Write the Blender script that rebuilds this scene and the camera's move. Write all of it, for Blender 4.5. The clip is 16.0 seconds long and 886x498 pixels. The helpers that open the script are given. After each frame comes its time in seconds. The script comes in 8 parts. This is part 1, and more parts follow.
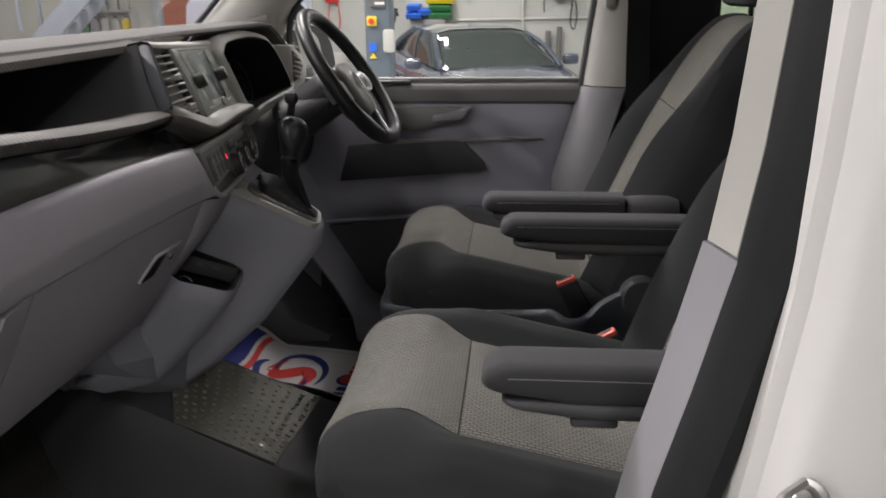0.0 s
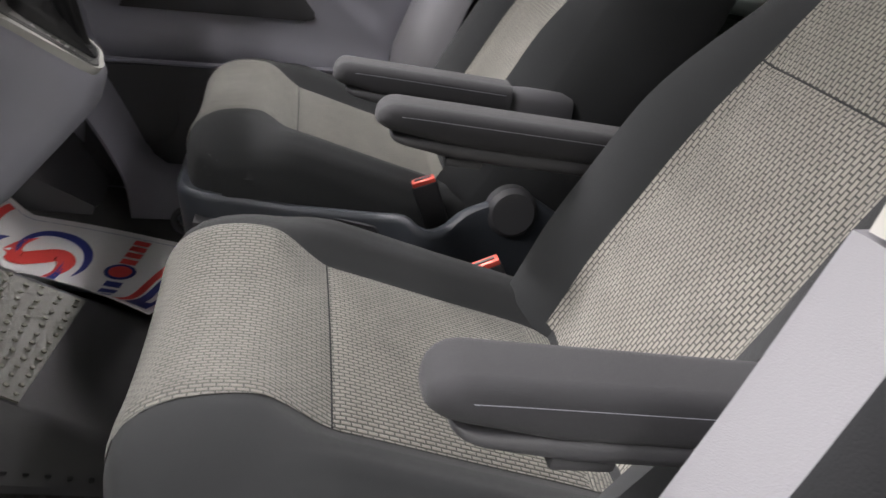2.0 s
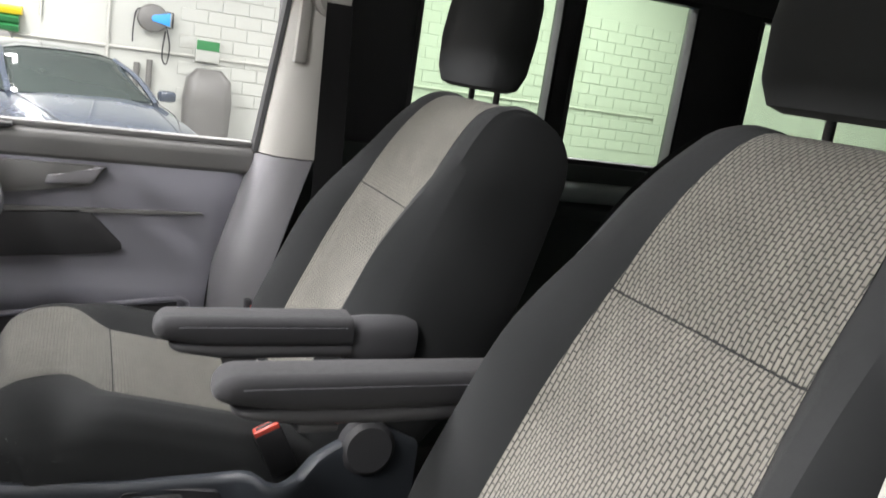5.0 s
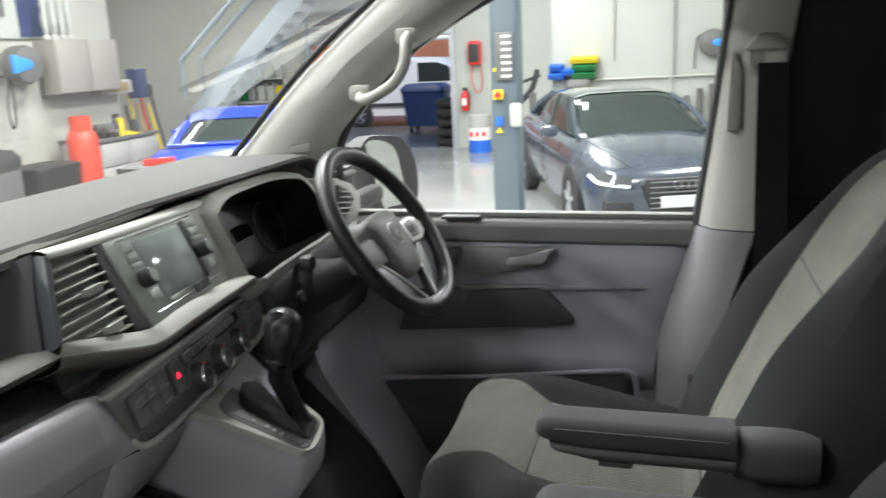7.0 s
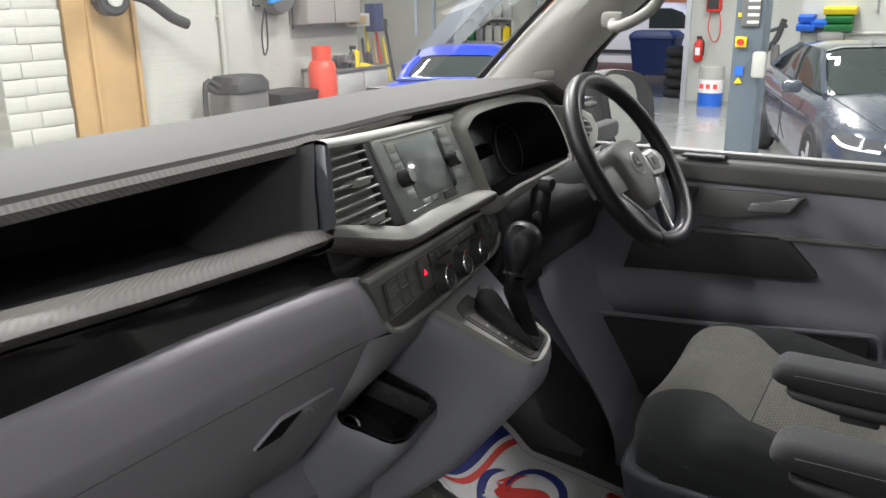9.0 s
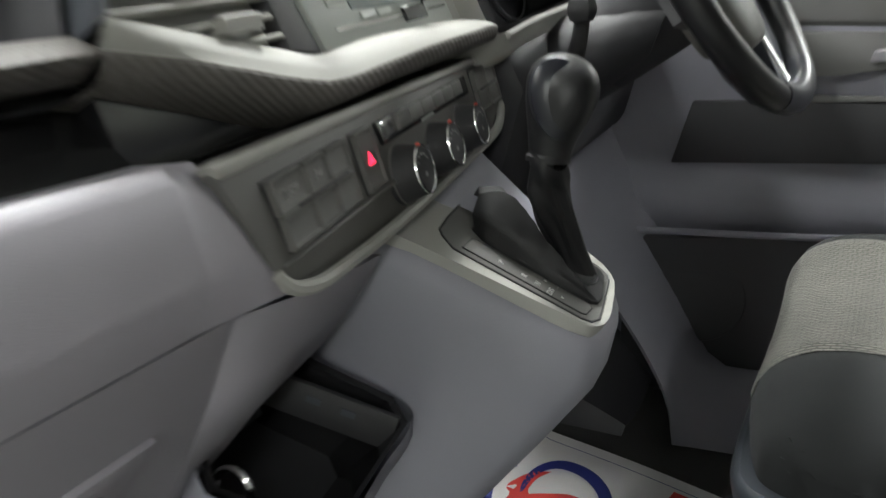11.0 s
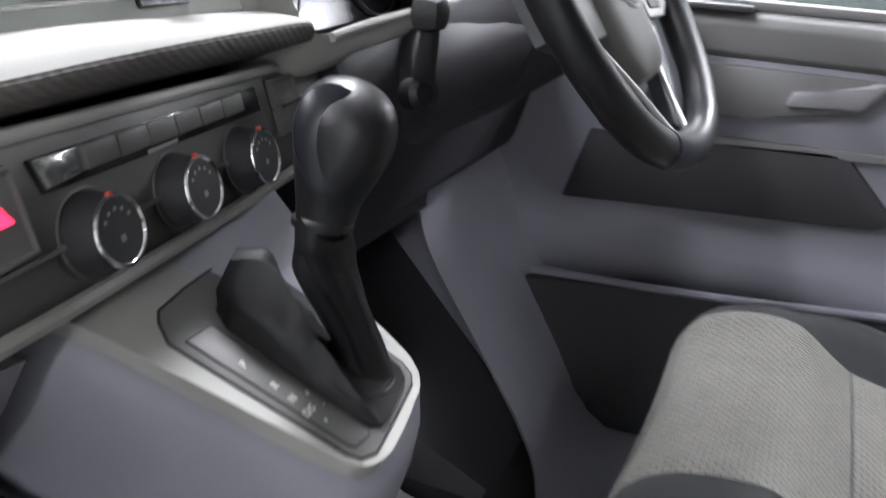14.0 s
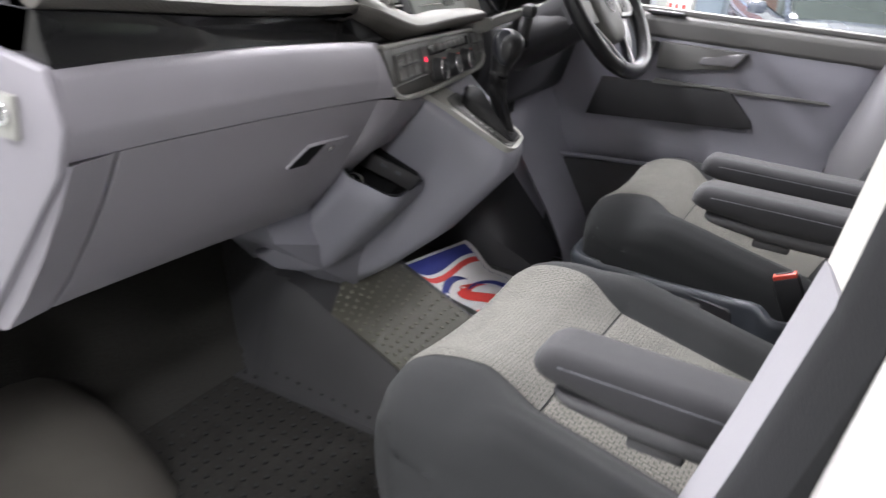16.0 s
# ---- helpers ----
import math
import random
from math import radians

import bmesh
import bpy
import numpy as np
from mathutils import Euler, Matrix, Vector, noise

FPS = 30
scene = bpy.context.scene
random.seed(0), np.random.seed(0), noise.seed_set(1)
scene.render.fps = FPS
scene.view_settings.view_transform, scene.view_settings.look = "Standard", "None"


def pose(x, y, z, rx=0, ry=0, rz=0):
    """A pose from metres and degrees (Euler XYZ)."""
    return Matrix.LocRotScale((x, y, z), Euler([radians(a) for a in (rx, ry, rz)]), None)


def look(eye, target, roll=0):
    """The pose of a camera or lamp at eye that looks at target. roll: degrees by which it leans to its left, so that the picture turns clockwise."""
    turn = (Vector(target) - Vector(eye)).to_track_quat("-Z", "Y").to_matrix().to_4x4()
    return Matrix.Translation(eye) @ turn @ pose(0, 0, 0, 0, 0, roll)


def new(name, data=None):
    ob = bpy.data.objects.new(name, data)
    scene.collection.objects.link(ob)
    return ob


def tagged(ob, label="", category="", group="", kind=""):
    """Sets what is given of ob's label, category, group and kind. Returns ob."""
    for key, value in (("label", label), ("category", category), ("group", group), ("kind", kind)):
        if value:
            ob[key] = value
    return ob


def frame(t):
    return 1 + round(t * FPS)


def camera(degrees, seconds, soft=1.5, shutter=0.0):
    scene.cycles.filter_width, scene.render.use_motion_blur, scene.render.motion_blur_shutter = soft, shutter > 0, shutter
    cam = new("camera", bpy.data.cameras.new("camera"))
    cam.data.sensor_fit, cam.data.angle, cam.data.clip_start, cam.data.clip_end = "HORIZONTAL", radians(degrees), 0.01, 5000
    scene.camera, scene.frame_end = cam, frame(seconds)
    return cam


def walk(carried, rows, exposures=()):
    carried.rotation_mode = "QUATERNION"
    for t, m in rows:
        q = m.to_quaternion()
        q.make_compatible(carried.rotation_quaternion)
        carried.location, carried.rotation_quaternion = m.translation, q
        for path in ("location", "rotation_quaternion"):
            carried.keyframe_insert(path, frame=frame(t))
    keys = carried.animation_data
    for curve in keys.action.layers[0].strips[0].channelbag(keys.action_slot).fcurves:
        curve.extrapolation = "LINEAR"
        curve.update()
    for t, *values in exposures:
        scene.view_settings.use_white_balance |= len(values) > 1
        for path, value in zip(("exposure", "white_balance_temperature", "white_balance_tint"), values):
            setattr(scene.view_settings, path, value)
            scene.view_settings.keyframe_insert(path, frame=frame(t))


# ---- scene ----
cam = camera(57.7, 16.0, shutter=0.4)
PATH = [
    (0, (0.184, 0.056, 1.54), (0.005, 1.954, 0.934), -0.7),
    (0.5, (0.141, 0.107, 1.514), (0.112, 1.985, 0.827), 1.5),
    (1, (0.133, 0.255, 1.482), (0.18, 2.11, 0.737), 5.4),
    (1.5, (0.141, 0.36, 1.467), (0.254, 2.168, 0.62), 9.1),
    (2, (0.04, 0.415, 1.464), (0.47, 2.161, 0.588), 12.3),
    (2.5, (-0.04, 0.467, 1.463), (0.578, 2.159, 0.594), 12.0),
    (3, (-0.065, 0.487, 1.449), (0.671, 2.133, 0.584), 12.9),
    (3.5, (-0.064, 0.504, 1.46), (0.77, 2.13, 0.648), 12.6),
    (3.7, (-0.067, 0.514, 1.469), (0.803, 2.146, 0.706), 12.5),
    (5.8, (0.161, 0.595, 1.568), (0.842, 2.439, 1.199), 4.9),
    (6, (0.205, 0.612, 1.579), (0.672, 2.504, 1.131), 2.9),
    (6.5, (0.278, 0.561, 1.661), (0.118, 2.493, 1.169), -2.0),
    (7, (0.306, 0.56, 1.678), (-0.239, 2.424, 1.201), -2.6),
    (7.5, (0.312, 0.526, 1.662), (-0.438, 2.303, 1.133), -1.8),
    (8, (0.292, 0.519, 1.641), (-0.566, 2.236, 1.079), -1.1),
    (8.5, (0.272, 0.516, 1.641), (-0.681, 2.176, 1.061), -0.6),
    (8.7, (0.272, 0.513, 1.641), (-0.721, 2.148, 1.059), -0.6),
    (10.8, (-0.002, 0.888, 1.465), (-0.97, 2.497, 0.776), -2.8),
    (11, (-0.033, 0.999, 1.413), (-0.942, 2.614, 0.661), -3.2),
    (11.5, (-0.089, 1.162, 1.366), (-1.166, 2.654, 0.583), -3.1),
    (12, (-0.073, 1.236, 1.36), (-1.299, 2.592, 0.55), -1.7),
    (12.5, (-0.054, 1.251, 1.366), (-1.288, 2.575, 0.515), -0.1),
    (13, (-0.042, 1.264, 1.396), (-1.203, 2.642, 0.528), 2.3),
    (13.5, (-0.03, 1.278, 1.42), (-1.043, 2.799, 0.607), 4.1),
    (14, (-0.025, 1.225, 1.403), (-0.777, 2.904, 0.617), 3.4),
    (14.5, (-0.055, 0.988, 1.383), (-0.514, 2.734, 0.521), 3.2),
    (15, (0.043, 0.728, 1.438), (-0.343, 2.477, 0.547), 4.1),
    (15.5, (0.225, 0.46, 1.493), (-0.359, 2.177, 0.65), 5.1),
    (16, (0.359, 0.235, 1.515), (-0.491, 1.864, 0.724), 4.9),
]
EXPOSE = [(0, 0.0, 6700, 21), (1.5, 0.68, 6650, 24), (2.5, 0.86, 6550, 18), (3.7, 0.87, 6550, 18), (5.8, 1.20, 6550, 18), (6.5, 0.89, 6350, 11), (7.0, 0.65, 6400, 10), (7.5, 0.38, 6400, 9), (8.0, 0.35, 6400, 12), (8.7, 0.33, 6500, 15), (10.8, 1.05, 6450, 14), (11.5, 1.42, 6600, 1), (12.5, 1.55, 6200, 10), (13.5, 1.48, 6100, 19), (14.0, 1.46, 6100, 20), (14.5, 1.45, 6200, 16), (15.5, 1.18, 6300, 19), (16, 1.33, 6350, 21)]
walk(cam, [(t, look(eye, target, roll)) for t, eye, target, roll in PATH], EXPOSE)

# ---- world and lights ----
GROUND = -0.25
world = bpy.data.worlds.new("sky_world")
scene.world = world
world.use_nodes = True
wn = world.node_tree.nodes
sky = wn.new("ShaderNodeTexSky")
sky.sky_type, sky.sun_disc, sky.sun_elevation, sky.sun_rotation = "NISHITA", False, radians(55), radians(190)
wn["Background"].inputs["Strength"].default_value = 0.15
world.node_tree.links.new(sky.outputs[0], wn["Background"].inputs["Color"])
sun = new("sun", bpy.data.lights.new("sun", "SUN"))
sun.data.energy, sun.data.angle, sun.data.color = 1.5, radians(12), (1.0, 0.98, 0.95)
sun.matrix_world = look((-8, 8, 22), (-5, 24, 0))

CEILING = 4.6
# positions assumed; near-side ones fill the cab, (9.5, 12.5) is added for the mirror
LAMPS = [(-4.6, 3.4, 400), (-4.6, 8.6, 200), (-1.6, -1.4, 32), (-1.6, 3.6, 170), (-1.8, 8.8, 230), (1.9, -1.4, 32), (1.9, 4.6, 170), (1.9, 9.2, 130), (5.5, 12.5, 140), (-9.0, 13.0, 150), (-1.8, 13.4, 140), (5.5, 3.0, 120), (9.5, 12.5, 170), (2.8, -4.8, 80), (-4.6, -1.4, 170), (-2.4, 1.1, 35)]
for lx, ly, watts in LAMPS:
    lamp = new("unseen_light", bpy.data.lights.new("unseen_light", "AREA"))
    lamp.data.shape, lamp.data.size, lamp.data.size_y = "RECTANGLE", 0.5, 1.8
    lamp.data.energy, lamp.data.color = watts, (0.97, 1.0, 0.96)
    lamp.matrix_world = look((lx, ly, CEILING - 0.16), (lx, ly + 0.0001, 0))


# ---- materials ----
def node_mat(name):
    m = bpy.data.materials.new(name)
    m.use_nodes = True
    nt = m.node_tree
    return m, nt, nt.nodes["Principled BSDF"]


def mat(name, color, rough=0.5, metal=0.0, grain=400.0, bump=0.15, vary=0.12, stain=3.0, coat=0.0, spec=0.5, sheen=0.0):
    """A surface with a fine grain relief and a slow stain of its colour."""
    m, nt, b = node_mat(name)
    n, l = nt.nodes, nt.links
    tc = n.new("ShaderNodeTexCoord")
    big, fine = n.new("ShaderNodeTexNoise"), n.new("ShaderNodeTexNoise")
    big.inputs["Scale"].default_value, big.inputs["Detail"].default_value = stain, 5
    fine.inputs["Scale"].default_value, fine.inputs["Detail"].default_value = grain, 2
    mix = n.new("ShaderNodeMix")
    mix.data_type = "RGBA"
    dark = [c * (1 - vary) for c in color]
    light = [min(1, c * (1 + vary)) for c in color]
    mix.inputs["A"].default_value, mix.inputs["B"].default_value = (*dark, 1), (*light, 1)
    add = n.new("ShaderNodeMath")
    add.operation = "MULTIPLY_ADD"
    add.inputs[1].default_value, add.inputs[2].default_value = 0.3, 0.0
    sumn = n.new("ShaderNodeMath")
    sumn.operation = "ADD"
    l.new(tc.outputs["Object"], big.inputs["Vector"])
    l.new(tc.outputs["Object"], fine.inputs["Vector"])
    l.new(fine.outputs["Fac"], add.inputs[0])
    sub = n.new("ShaderNodeMath")
    sub.operation = "SUBTRACT"
    sub.inputs[1].default_value = 0.15
    l.new(add.outputs[0], sub.inputs[0])
    l.new(big.outputs["Fac"], sumn.inputs[0])
    l.new(sub.outputs[0], sumn.inputs[1])
    l.new(sumn.outputs[0], mix.inputs["Factor"])
    l.new(mix.outputs["Result"], b.inputs["Base Color"])
    rr = n.new("ShaderNodeMapRange")
    rr.inputs["To Min"].default_value, rr.inputs["To Max"].default_value = max(0.02, rough - 0.06), min(1, rough + 0.06)
    l.new(big.outputs["Fac"], rr.inputs["Value"])
    l.new(rr.outputs["Result"], b.inputs["Roughness"])
    b.inputs["Metallic"].default_value = metal
    b.inputs["Specular IOR Level"].default_value = spec
    b.inputs["Coat Weight"].default_value = coat
    b.inputs["Sheen Weight"].default_value = sheen
    if bump:
        bp = n.new("ShaderNodeBump")
        bp.inputs["Strength"].default_value, bp.inputs["Distance"].default_value = bump, 0.002
        l.new(fine.outputs["Fac"], bp.inputs["Height"])
        l.new(bp.outputs["Normal"], b.inputs["Normal"])
    return m


def glow(name, color, strength):
    m, nt, b = node_mat(name)
    b.inputs["Base Color"].default_value = (*color, 1)
    b.inputs["Emission Color"].default_value = (*color, 1)
    b.inputs["Emission Strength"].default_value = strength
    return m


def glass(name, tint=(1, 1, 1), gloss=0.05):
    """A thin pane: clear, with a faint mirror of its surroundings."""
    m, nt, b = node_mat(name)
    n, l = nt.nodes, nt.links
    n.remove(b)
    tr, gl, mx, fr, mp = (n.new(k) for k in ("ShaderNodeBsdfTransparent", "ShaderNodeBsdfGlossy", "ShaderNodeMixShader", "ShaderNodeFresnel", "ShaderNodeMath"))
    tr.inputs["Color"].default_value = (*tint, 1)
    gl.inputs["Roughness"].default_value = 0.02
    fr.inputs["IOR"].default_value = 1.45
    mp.operation = "MULTIPLY"
    mp.inputs[1].default_value = gloss * 10
    l.new(fr.outputs[0], mp.inputs[0])
    l.new(mp.outputs[0], mx.inputs["Fac"])
    l.new(tr.outputs[0], mx.inputs[1])
    l.new(gl.outputs[0], mx.inputs[2])
    l.new(mx.outputs[0], n["Material Output"].inputs["Surface"])
    return m


def woven(name, light, dark, along, stitch=0.0105, pitch=0.0052):
    """Seat cloth: short pale stitches in offset rows on a dark ground, in the cloth's own uv metres."""
    m, nt, b = node_mat(name)
    n, l = nt.nodes, nt.links
    uv = n.new("ShaderNodeUVMap")
    mp = n.new("ShaderNodeMapping")
    mp.inputs["Rotation"].default_value = (0, 0, radians(90 if along else 0))
    mp.inputs["Scale"].default_value = (1, 1.3, 1) if along else (1.3, 1, 1)
    br = n.new("ShaderNodeTexBrick")
    br.offset, br.squash = 0.5, 1.0
    br.inputs["Scale"].default_value = 1.0
    br.inputs["Brick Width"].default_value, br.inputs["Row Height"].default_value = 1.3 * stitch, pitch
    br.inputs["Mortar Size"].default_value, br.inputs["Mortar Smooth"].default_value = 0.0017, 0.9
    br.inputs["Color1"].default_value = (*light, 1)
    br.inputs["Color2"].default_value = (*[c * 0.9 for c in light], 1)
    br.inputs["Mortar"].default_value = (*dark, 1)
    nz = n.new("ShaderNodeTexNoise")
    nz.inputs["Scale"].default_value, nz.inputs["Detail"].default_value = 900, 2
    big = n.new("ShaderNodeTexNoise")
    big.inputs["Scale"].default_value, big.inputs["Detail"].default_value = 7, 4
    mul = n.new("ShaderNodeMix")
    mul.data_type, mul.blend_type = "RGBA", "MULTIPLY"
    mul.inputs["Factor"].default_value = 0.4
    l.new(uv.outputs[0], mp.inputs["Vector"])
    loose, shift, wob = n.new("ShaderNodeVectorMath"), n.new("ShaderNodeVectorMath"), n.new("ShaderNodeTexNoise")
    loose.operation, shift.operation = "SCALE", "ADD"
    wob.inputs["Scale"].default_value = 260
    loose.inputs["Scale"].default_value = 0.0011
    l.new(uv.outputs[0], wob.inputs["Vector"])
    l.new(wob.outputs["Color"], loose.inputs[0])
    l.new(mp.outputs[0], shift.inputs[0])
    l.new(loose.outputs[0], shift.inputs[1])
    l.new(shift.outputs[0], br.inputs["Vector"])
    l.new(br.outputs["Color"], mul.inputs["A"])
    l.new(big.outputs["Fac"], mul.inputs["B"])
    l.new(mul.outputs["Result"], b.inputs["Base Color"])
    inv = n.new("ShaderNodeMath")
    inv.operation = "SUBTRACT"
    inv.inputs[0].default_value = 1.0
    l.new(br.outputs["Fac"], inv.inputs[1])
    b1, b2 = n.new("ShaderNodeBump"), n.new("ShaderNodeBump")
    b1.inputs["Strength"].default_value, b1.inputs["Distance"].default_value = 1.0, 0.0009
    b2.inputs["Strength"].default_value, b2.inputs["Distance"].default_value = 0.25, 0.001
    l.new(inv.outputs[0], b1.inputs["Height"])
    l.new(nz.outputs["Fac"], b2.inputs["Height"])
    l.new(b1.outputs["Normal"], b2.inputs["Normal"])
    l.new(b2.outputs["Normal"], b.inputs["Normal"])
    b.inputs["Roughness"].default_value = 0.85
    b.inputs["Sheen Weight"].default_value = 0.15
    return m


M_TOP = mat("dash_top_plastic", (0.046, 0.0425, 0.040), 0.7, grain=700, bump=0.25, spec=0.3)
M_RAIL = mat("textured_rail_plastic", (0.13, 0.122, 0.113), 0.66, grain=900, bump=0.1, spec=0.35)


def rib(m, scale, strength):
    """Adds fine moulded ribs to a plastic."""
    nt = m.node_tree
    tc, wv, bp = nt.nodes.new("ShaderNodeTexCoord"), nt.nodes.new("ShaderNodeTexWave"), nt.nodes.new("ShaderNodeBump")
    wv.bands_direction = "DIAGONAL"
    wv.inputs["Scale"].default_value, wv.inputs["Distortion"].default_value = scale, 0.6
    bp.inputs["Strength"].default_value, bp.inputs["Distance"].default_value = strength, 0.001
    b = nt.nodes["Principled BSDF"]
    old = b.inputs["Normal"].links[0].from_socket
    nt.links.new(tc.outputs["Object"], wv.inputs["Vector"])
    nt.links.new(wv.outputs["Fac"], bp.inputs["Height"])
    nt.links.new(old, bp.inputs["Normal"])
    nt.links.new(bp.outputs["Normal"], b.inputs["Normal"])


rib(M_RAIL, 80, 0.4)
rn, rl = M_RAIL.node_tree.nodes, M_RAIL.node_tree.links
cell, relief = rn.new("ShaderNodeTexVoronoi"), rn.new("ShaderNodeBump")
cell.inputs["Scale"].default_value, cell.inputs["Randomness"].default_value = 260, 0.25
relief.inputs["Strength"].default_value, relief.inputs["Distance"].default_value = 0.25, 0.0008
rl.new(next(q for q in rn if q.bl_idname == "ShaderNodeTexCoord").outputs["Object"], cell.inputs["Vector"])
rl.new(cell.outputs["Distance"], relief.inputs["Height"])
rl.new(rn["Principled BSDF"].inputs["Normal"].links[0].from_socket, relief.inputs["Normal"])
rl.new(relief.outputs["Normal"], rn["Principled BSDF"].inputs["Normal"])
M_LOWER = mat("grey_dash_plastic", (0.32, 0.306, 0.340), 0.55, grain=1100, bump=0.1)
M_CONSOLE = mat("grey_console_plastic", (0.285, 0.285, 0.325), 0.5, grain=1100, bump=0.1)
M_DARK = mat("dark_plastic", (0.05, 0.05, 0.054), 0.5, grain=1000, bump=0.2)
M_BLACK = mat("black_rubber", (0.028, 0.028, 0.03), 0.6, grain=600, bump=0.2)
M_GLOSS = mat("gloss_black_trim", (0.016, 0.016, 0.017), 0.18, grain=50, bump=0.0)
M_PANEL = mat("dark_grey_switch_plastic", (0.12, 0.118, 0.112), 0.45, grain=700, bump=0.12, spec=0.55)
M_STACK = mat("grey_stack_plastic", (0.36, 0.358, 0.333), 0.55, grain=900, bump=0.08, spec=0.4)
M_BEZEL = mat("satin_grey_bezel", (0.36, 0.385, 0.36), 0.3, grain=900, bump=0.05)
M_SILVER = mat("silver_paint", (0.55, 0.55, 0.545), 0.35, 0.3, grain=600, bump=0.03)
M_VOID = mat("matt_black_bowl", (0.014, 0.014, 0.015), 0.9, grain=900, bump=0.05, spec=0.1)
M_LINING = mat("dark_green_grey_lining", (0.075, 0.088, 0.086), 0.8, grain=500, bump=0.3)
M_LEDGE = mat("grey_green_rail", (0.36, 0.40, 0.385), 0.5, grain=600, bump=0.1)
M_TRAY = mat("dark_grey_tray_plastic", (0.05, 0.05, 0.057), 0.65, grain=1000, bump=0.1)
M_CHROME = mat("satin_chrome", (0.75, 0.75, 0.75), 0.15, 1.0, grain=50, bump=0.0, vary=0.04)
M_DOOR = mat("grey_door_plastic", (0.265, 0.263, 0.305), 0.55, grain=1100, bump=0.1)
M_DOORTOP = mat("dark_door_top_plastic", (0.17, 0.168, 0.166), 0.55, grain=800, bump=0.2)
M_POCKET = mat("dark_plastic_and_pocket_shade", (0.042, 0.042, 0.046), 0.6, grain=1000, bump=0.2)
M_PILLAR = mat("pale_pillar_trim", (0.41, 0.40, 0.375), 0.6, grain=900, bump=0.15, vary=0.05)
M_PILLAR_LOW = mat("grey_pillar_trim", (0.23, 0.225, 0.243), 0.55, grain=900, bump=0.15)
M_WHITE = mat("white_car_paint", (0.72, 0.71, 0.7), 0.25, grain=40, bump=0.02, vary=0.03, coat=0.5)
M_CLOTH = mat("dark_grey_seat_cloth", (0.031, 0.0325, 0.034), 0.9, grain=1800, bump=0.35, sheen=0.05, spec=0.2)
M_CLOTH_ARM = mat("grey_armrest_cloth", (0.034, 0.034, 0.037), 0.85, grain=1400, bump=0.35, sheen=0.08, spec=0.25)
M_BACK = mat("dark_seat_shell", (0.06, 0.06, 0.066), 0.7, grain=900, bump=0.3)
M_WEAVE = woven("woven_seat_cloth", (0.272, 0.259, 0.226), (0.058, 0.060, 0.053), True)
M_WEAVE_BACK = woven("woven_backrest_cloth", (0.30, 0.284, 0.247), (0.036, 0.037, 0.033), True, 0.0118, 0.0060)
M_WEAVE_FRONT = woven("woven_seat_cloth_front", (0.250, 0.239, 0.208), (0.076, 0.078, 0.069), True)
M_WEAVE_REAR = woven("woven_seat_cloth_across", (0.33, 0.315, 0.275), (0.085, 0.088, 0.078), False)
M_PLINTH = mat("dark_blue_grey_plastic", (0.042, 0.048, 0.058), 0.5, grain=1000, bump=0.1)
M_LEATHER = mat("black_leather", (0.011, 0.011, 0.012), 0.38, grain=900, bump=0.12, spec=0.4)
M_SATIN = mat("satin_black_insert", (0.012, 0.013, 0.018), 0.3, grain=900, bump=0.03, spec=0.4)
M_STEELY = mat("worn_steel", (0.42, 0.41, 0.40), 0.35, 0.8, grain=300, bump=0.1)
M_COLUMN = mat("black_column_plastic", (0.024, 0.024, 0.028), 0.5, grain=1000, bump=0.1)
M_BOOT = mat("matt_black_leather", (0.009, 0.009, 0.010), 0.46, grain=700, bump=0.12, spec=0.38)
M_RED = mat("red_release_button", (0.75, 0.09, 0.06), 0.4, grain=200, bump=0.05)
M_CARPET = mat("dark_carpet", (0.05, 0.049, 0.047), 0.95, grain=500, bump=0.9, sheen=0.2)
M_ARCH = mat("worn_grey_rubber", (0.10, 0.093, 0.082), 0.75, grain=500, bump=0.4, vary=0.3, stain=9)
M_FLOORMAT = mat("black_floor_rubber", (0.04, 0.039, 0.036), 0.9, grain=260, bump=0.9, vary=0.35, stain=160, spec=0.25)
M_TUNNEL = mat("dark_grey_tunnel_rubber", (0.062, 0.062, 0.066), 0.6, grain=700, bump=0.15, vary=0.15, stain=9)
M_WEB = mat("black_belt_webbing", (0.012, 0.012, 0.0125), 0.9, grain=1500, bump=0.3, spec=0.1)
M_SEAL = mat("soft_black_seal_rubber", (0.013, 0.0135, 0.015), 0.65, grain=500, bump=0.15, spec=0.25)
# black floor rubber: reflections painted in as olive, glints as pale studs
M_RUBBER_SHEEN = mat("studded_rubber_with_sheen", (0.115, 0.113, 0.09), 0.36, grain=350, bump=0.4)
M_STUD_GLINT = mat("stud_with_glint", (0.24, 0.24, 0.20), 0.22, grain=200, bump=0.0)
M_PAPER = mat("white_paper", (0.75, 0.74, 0.74), 0.6, grain=60, bump=0.2, vary=0.03)
M_PBLUE = mat("blue_print", (0.02, 0.03, 0.2), 0.6, bump=0.0)
M_PRED = mat("red_print", (0.72, 0.06, 0.05), 0.6, bump=0.0)
M_WORD = mat("pale_marking", (0.6, 0.6, 0.58), 0.5, bump=0.0)
# the screen is off and dark; its reflections are painted in as pale grey
M_SCREEN_SHEEN = mat("radio_screen_with_reflection", (0.28, 0.31, 0.31), 0.10, grain=20, bump=0.0)
M_ICON = mat("dim_grey_marking", (0.30, 0.30, 0.29), 0.5, bump=0.0)
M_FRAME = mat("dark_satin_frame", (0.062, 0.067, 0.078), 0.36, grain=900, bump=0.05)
M_PADGREY = mat("grey_airbag_plastic", (0.115, 0.113, 0.105), 0.5, grain=700, bump=0.12)
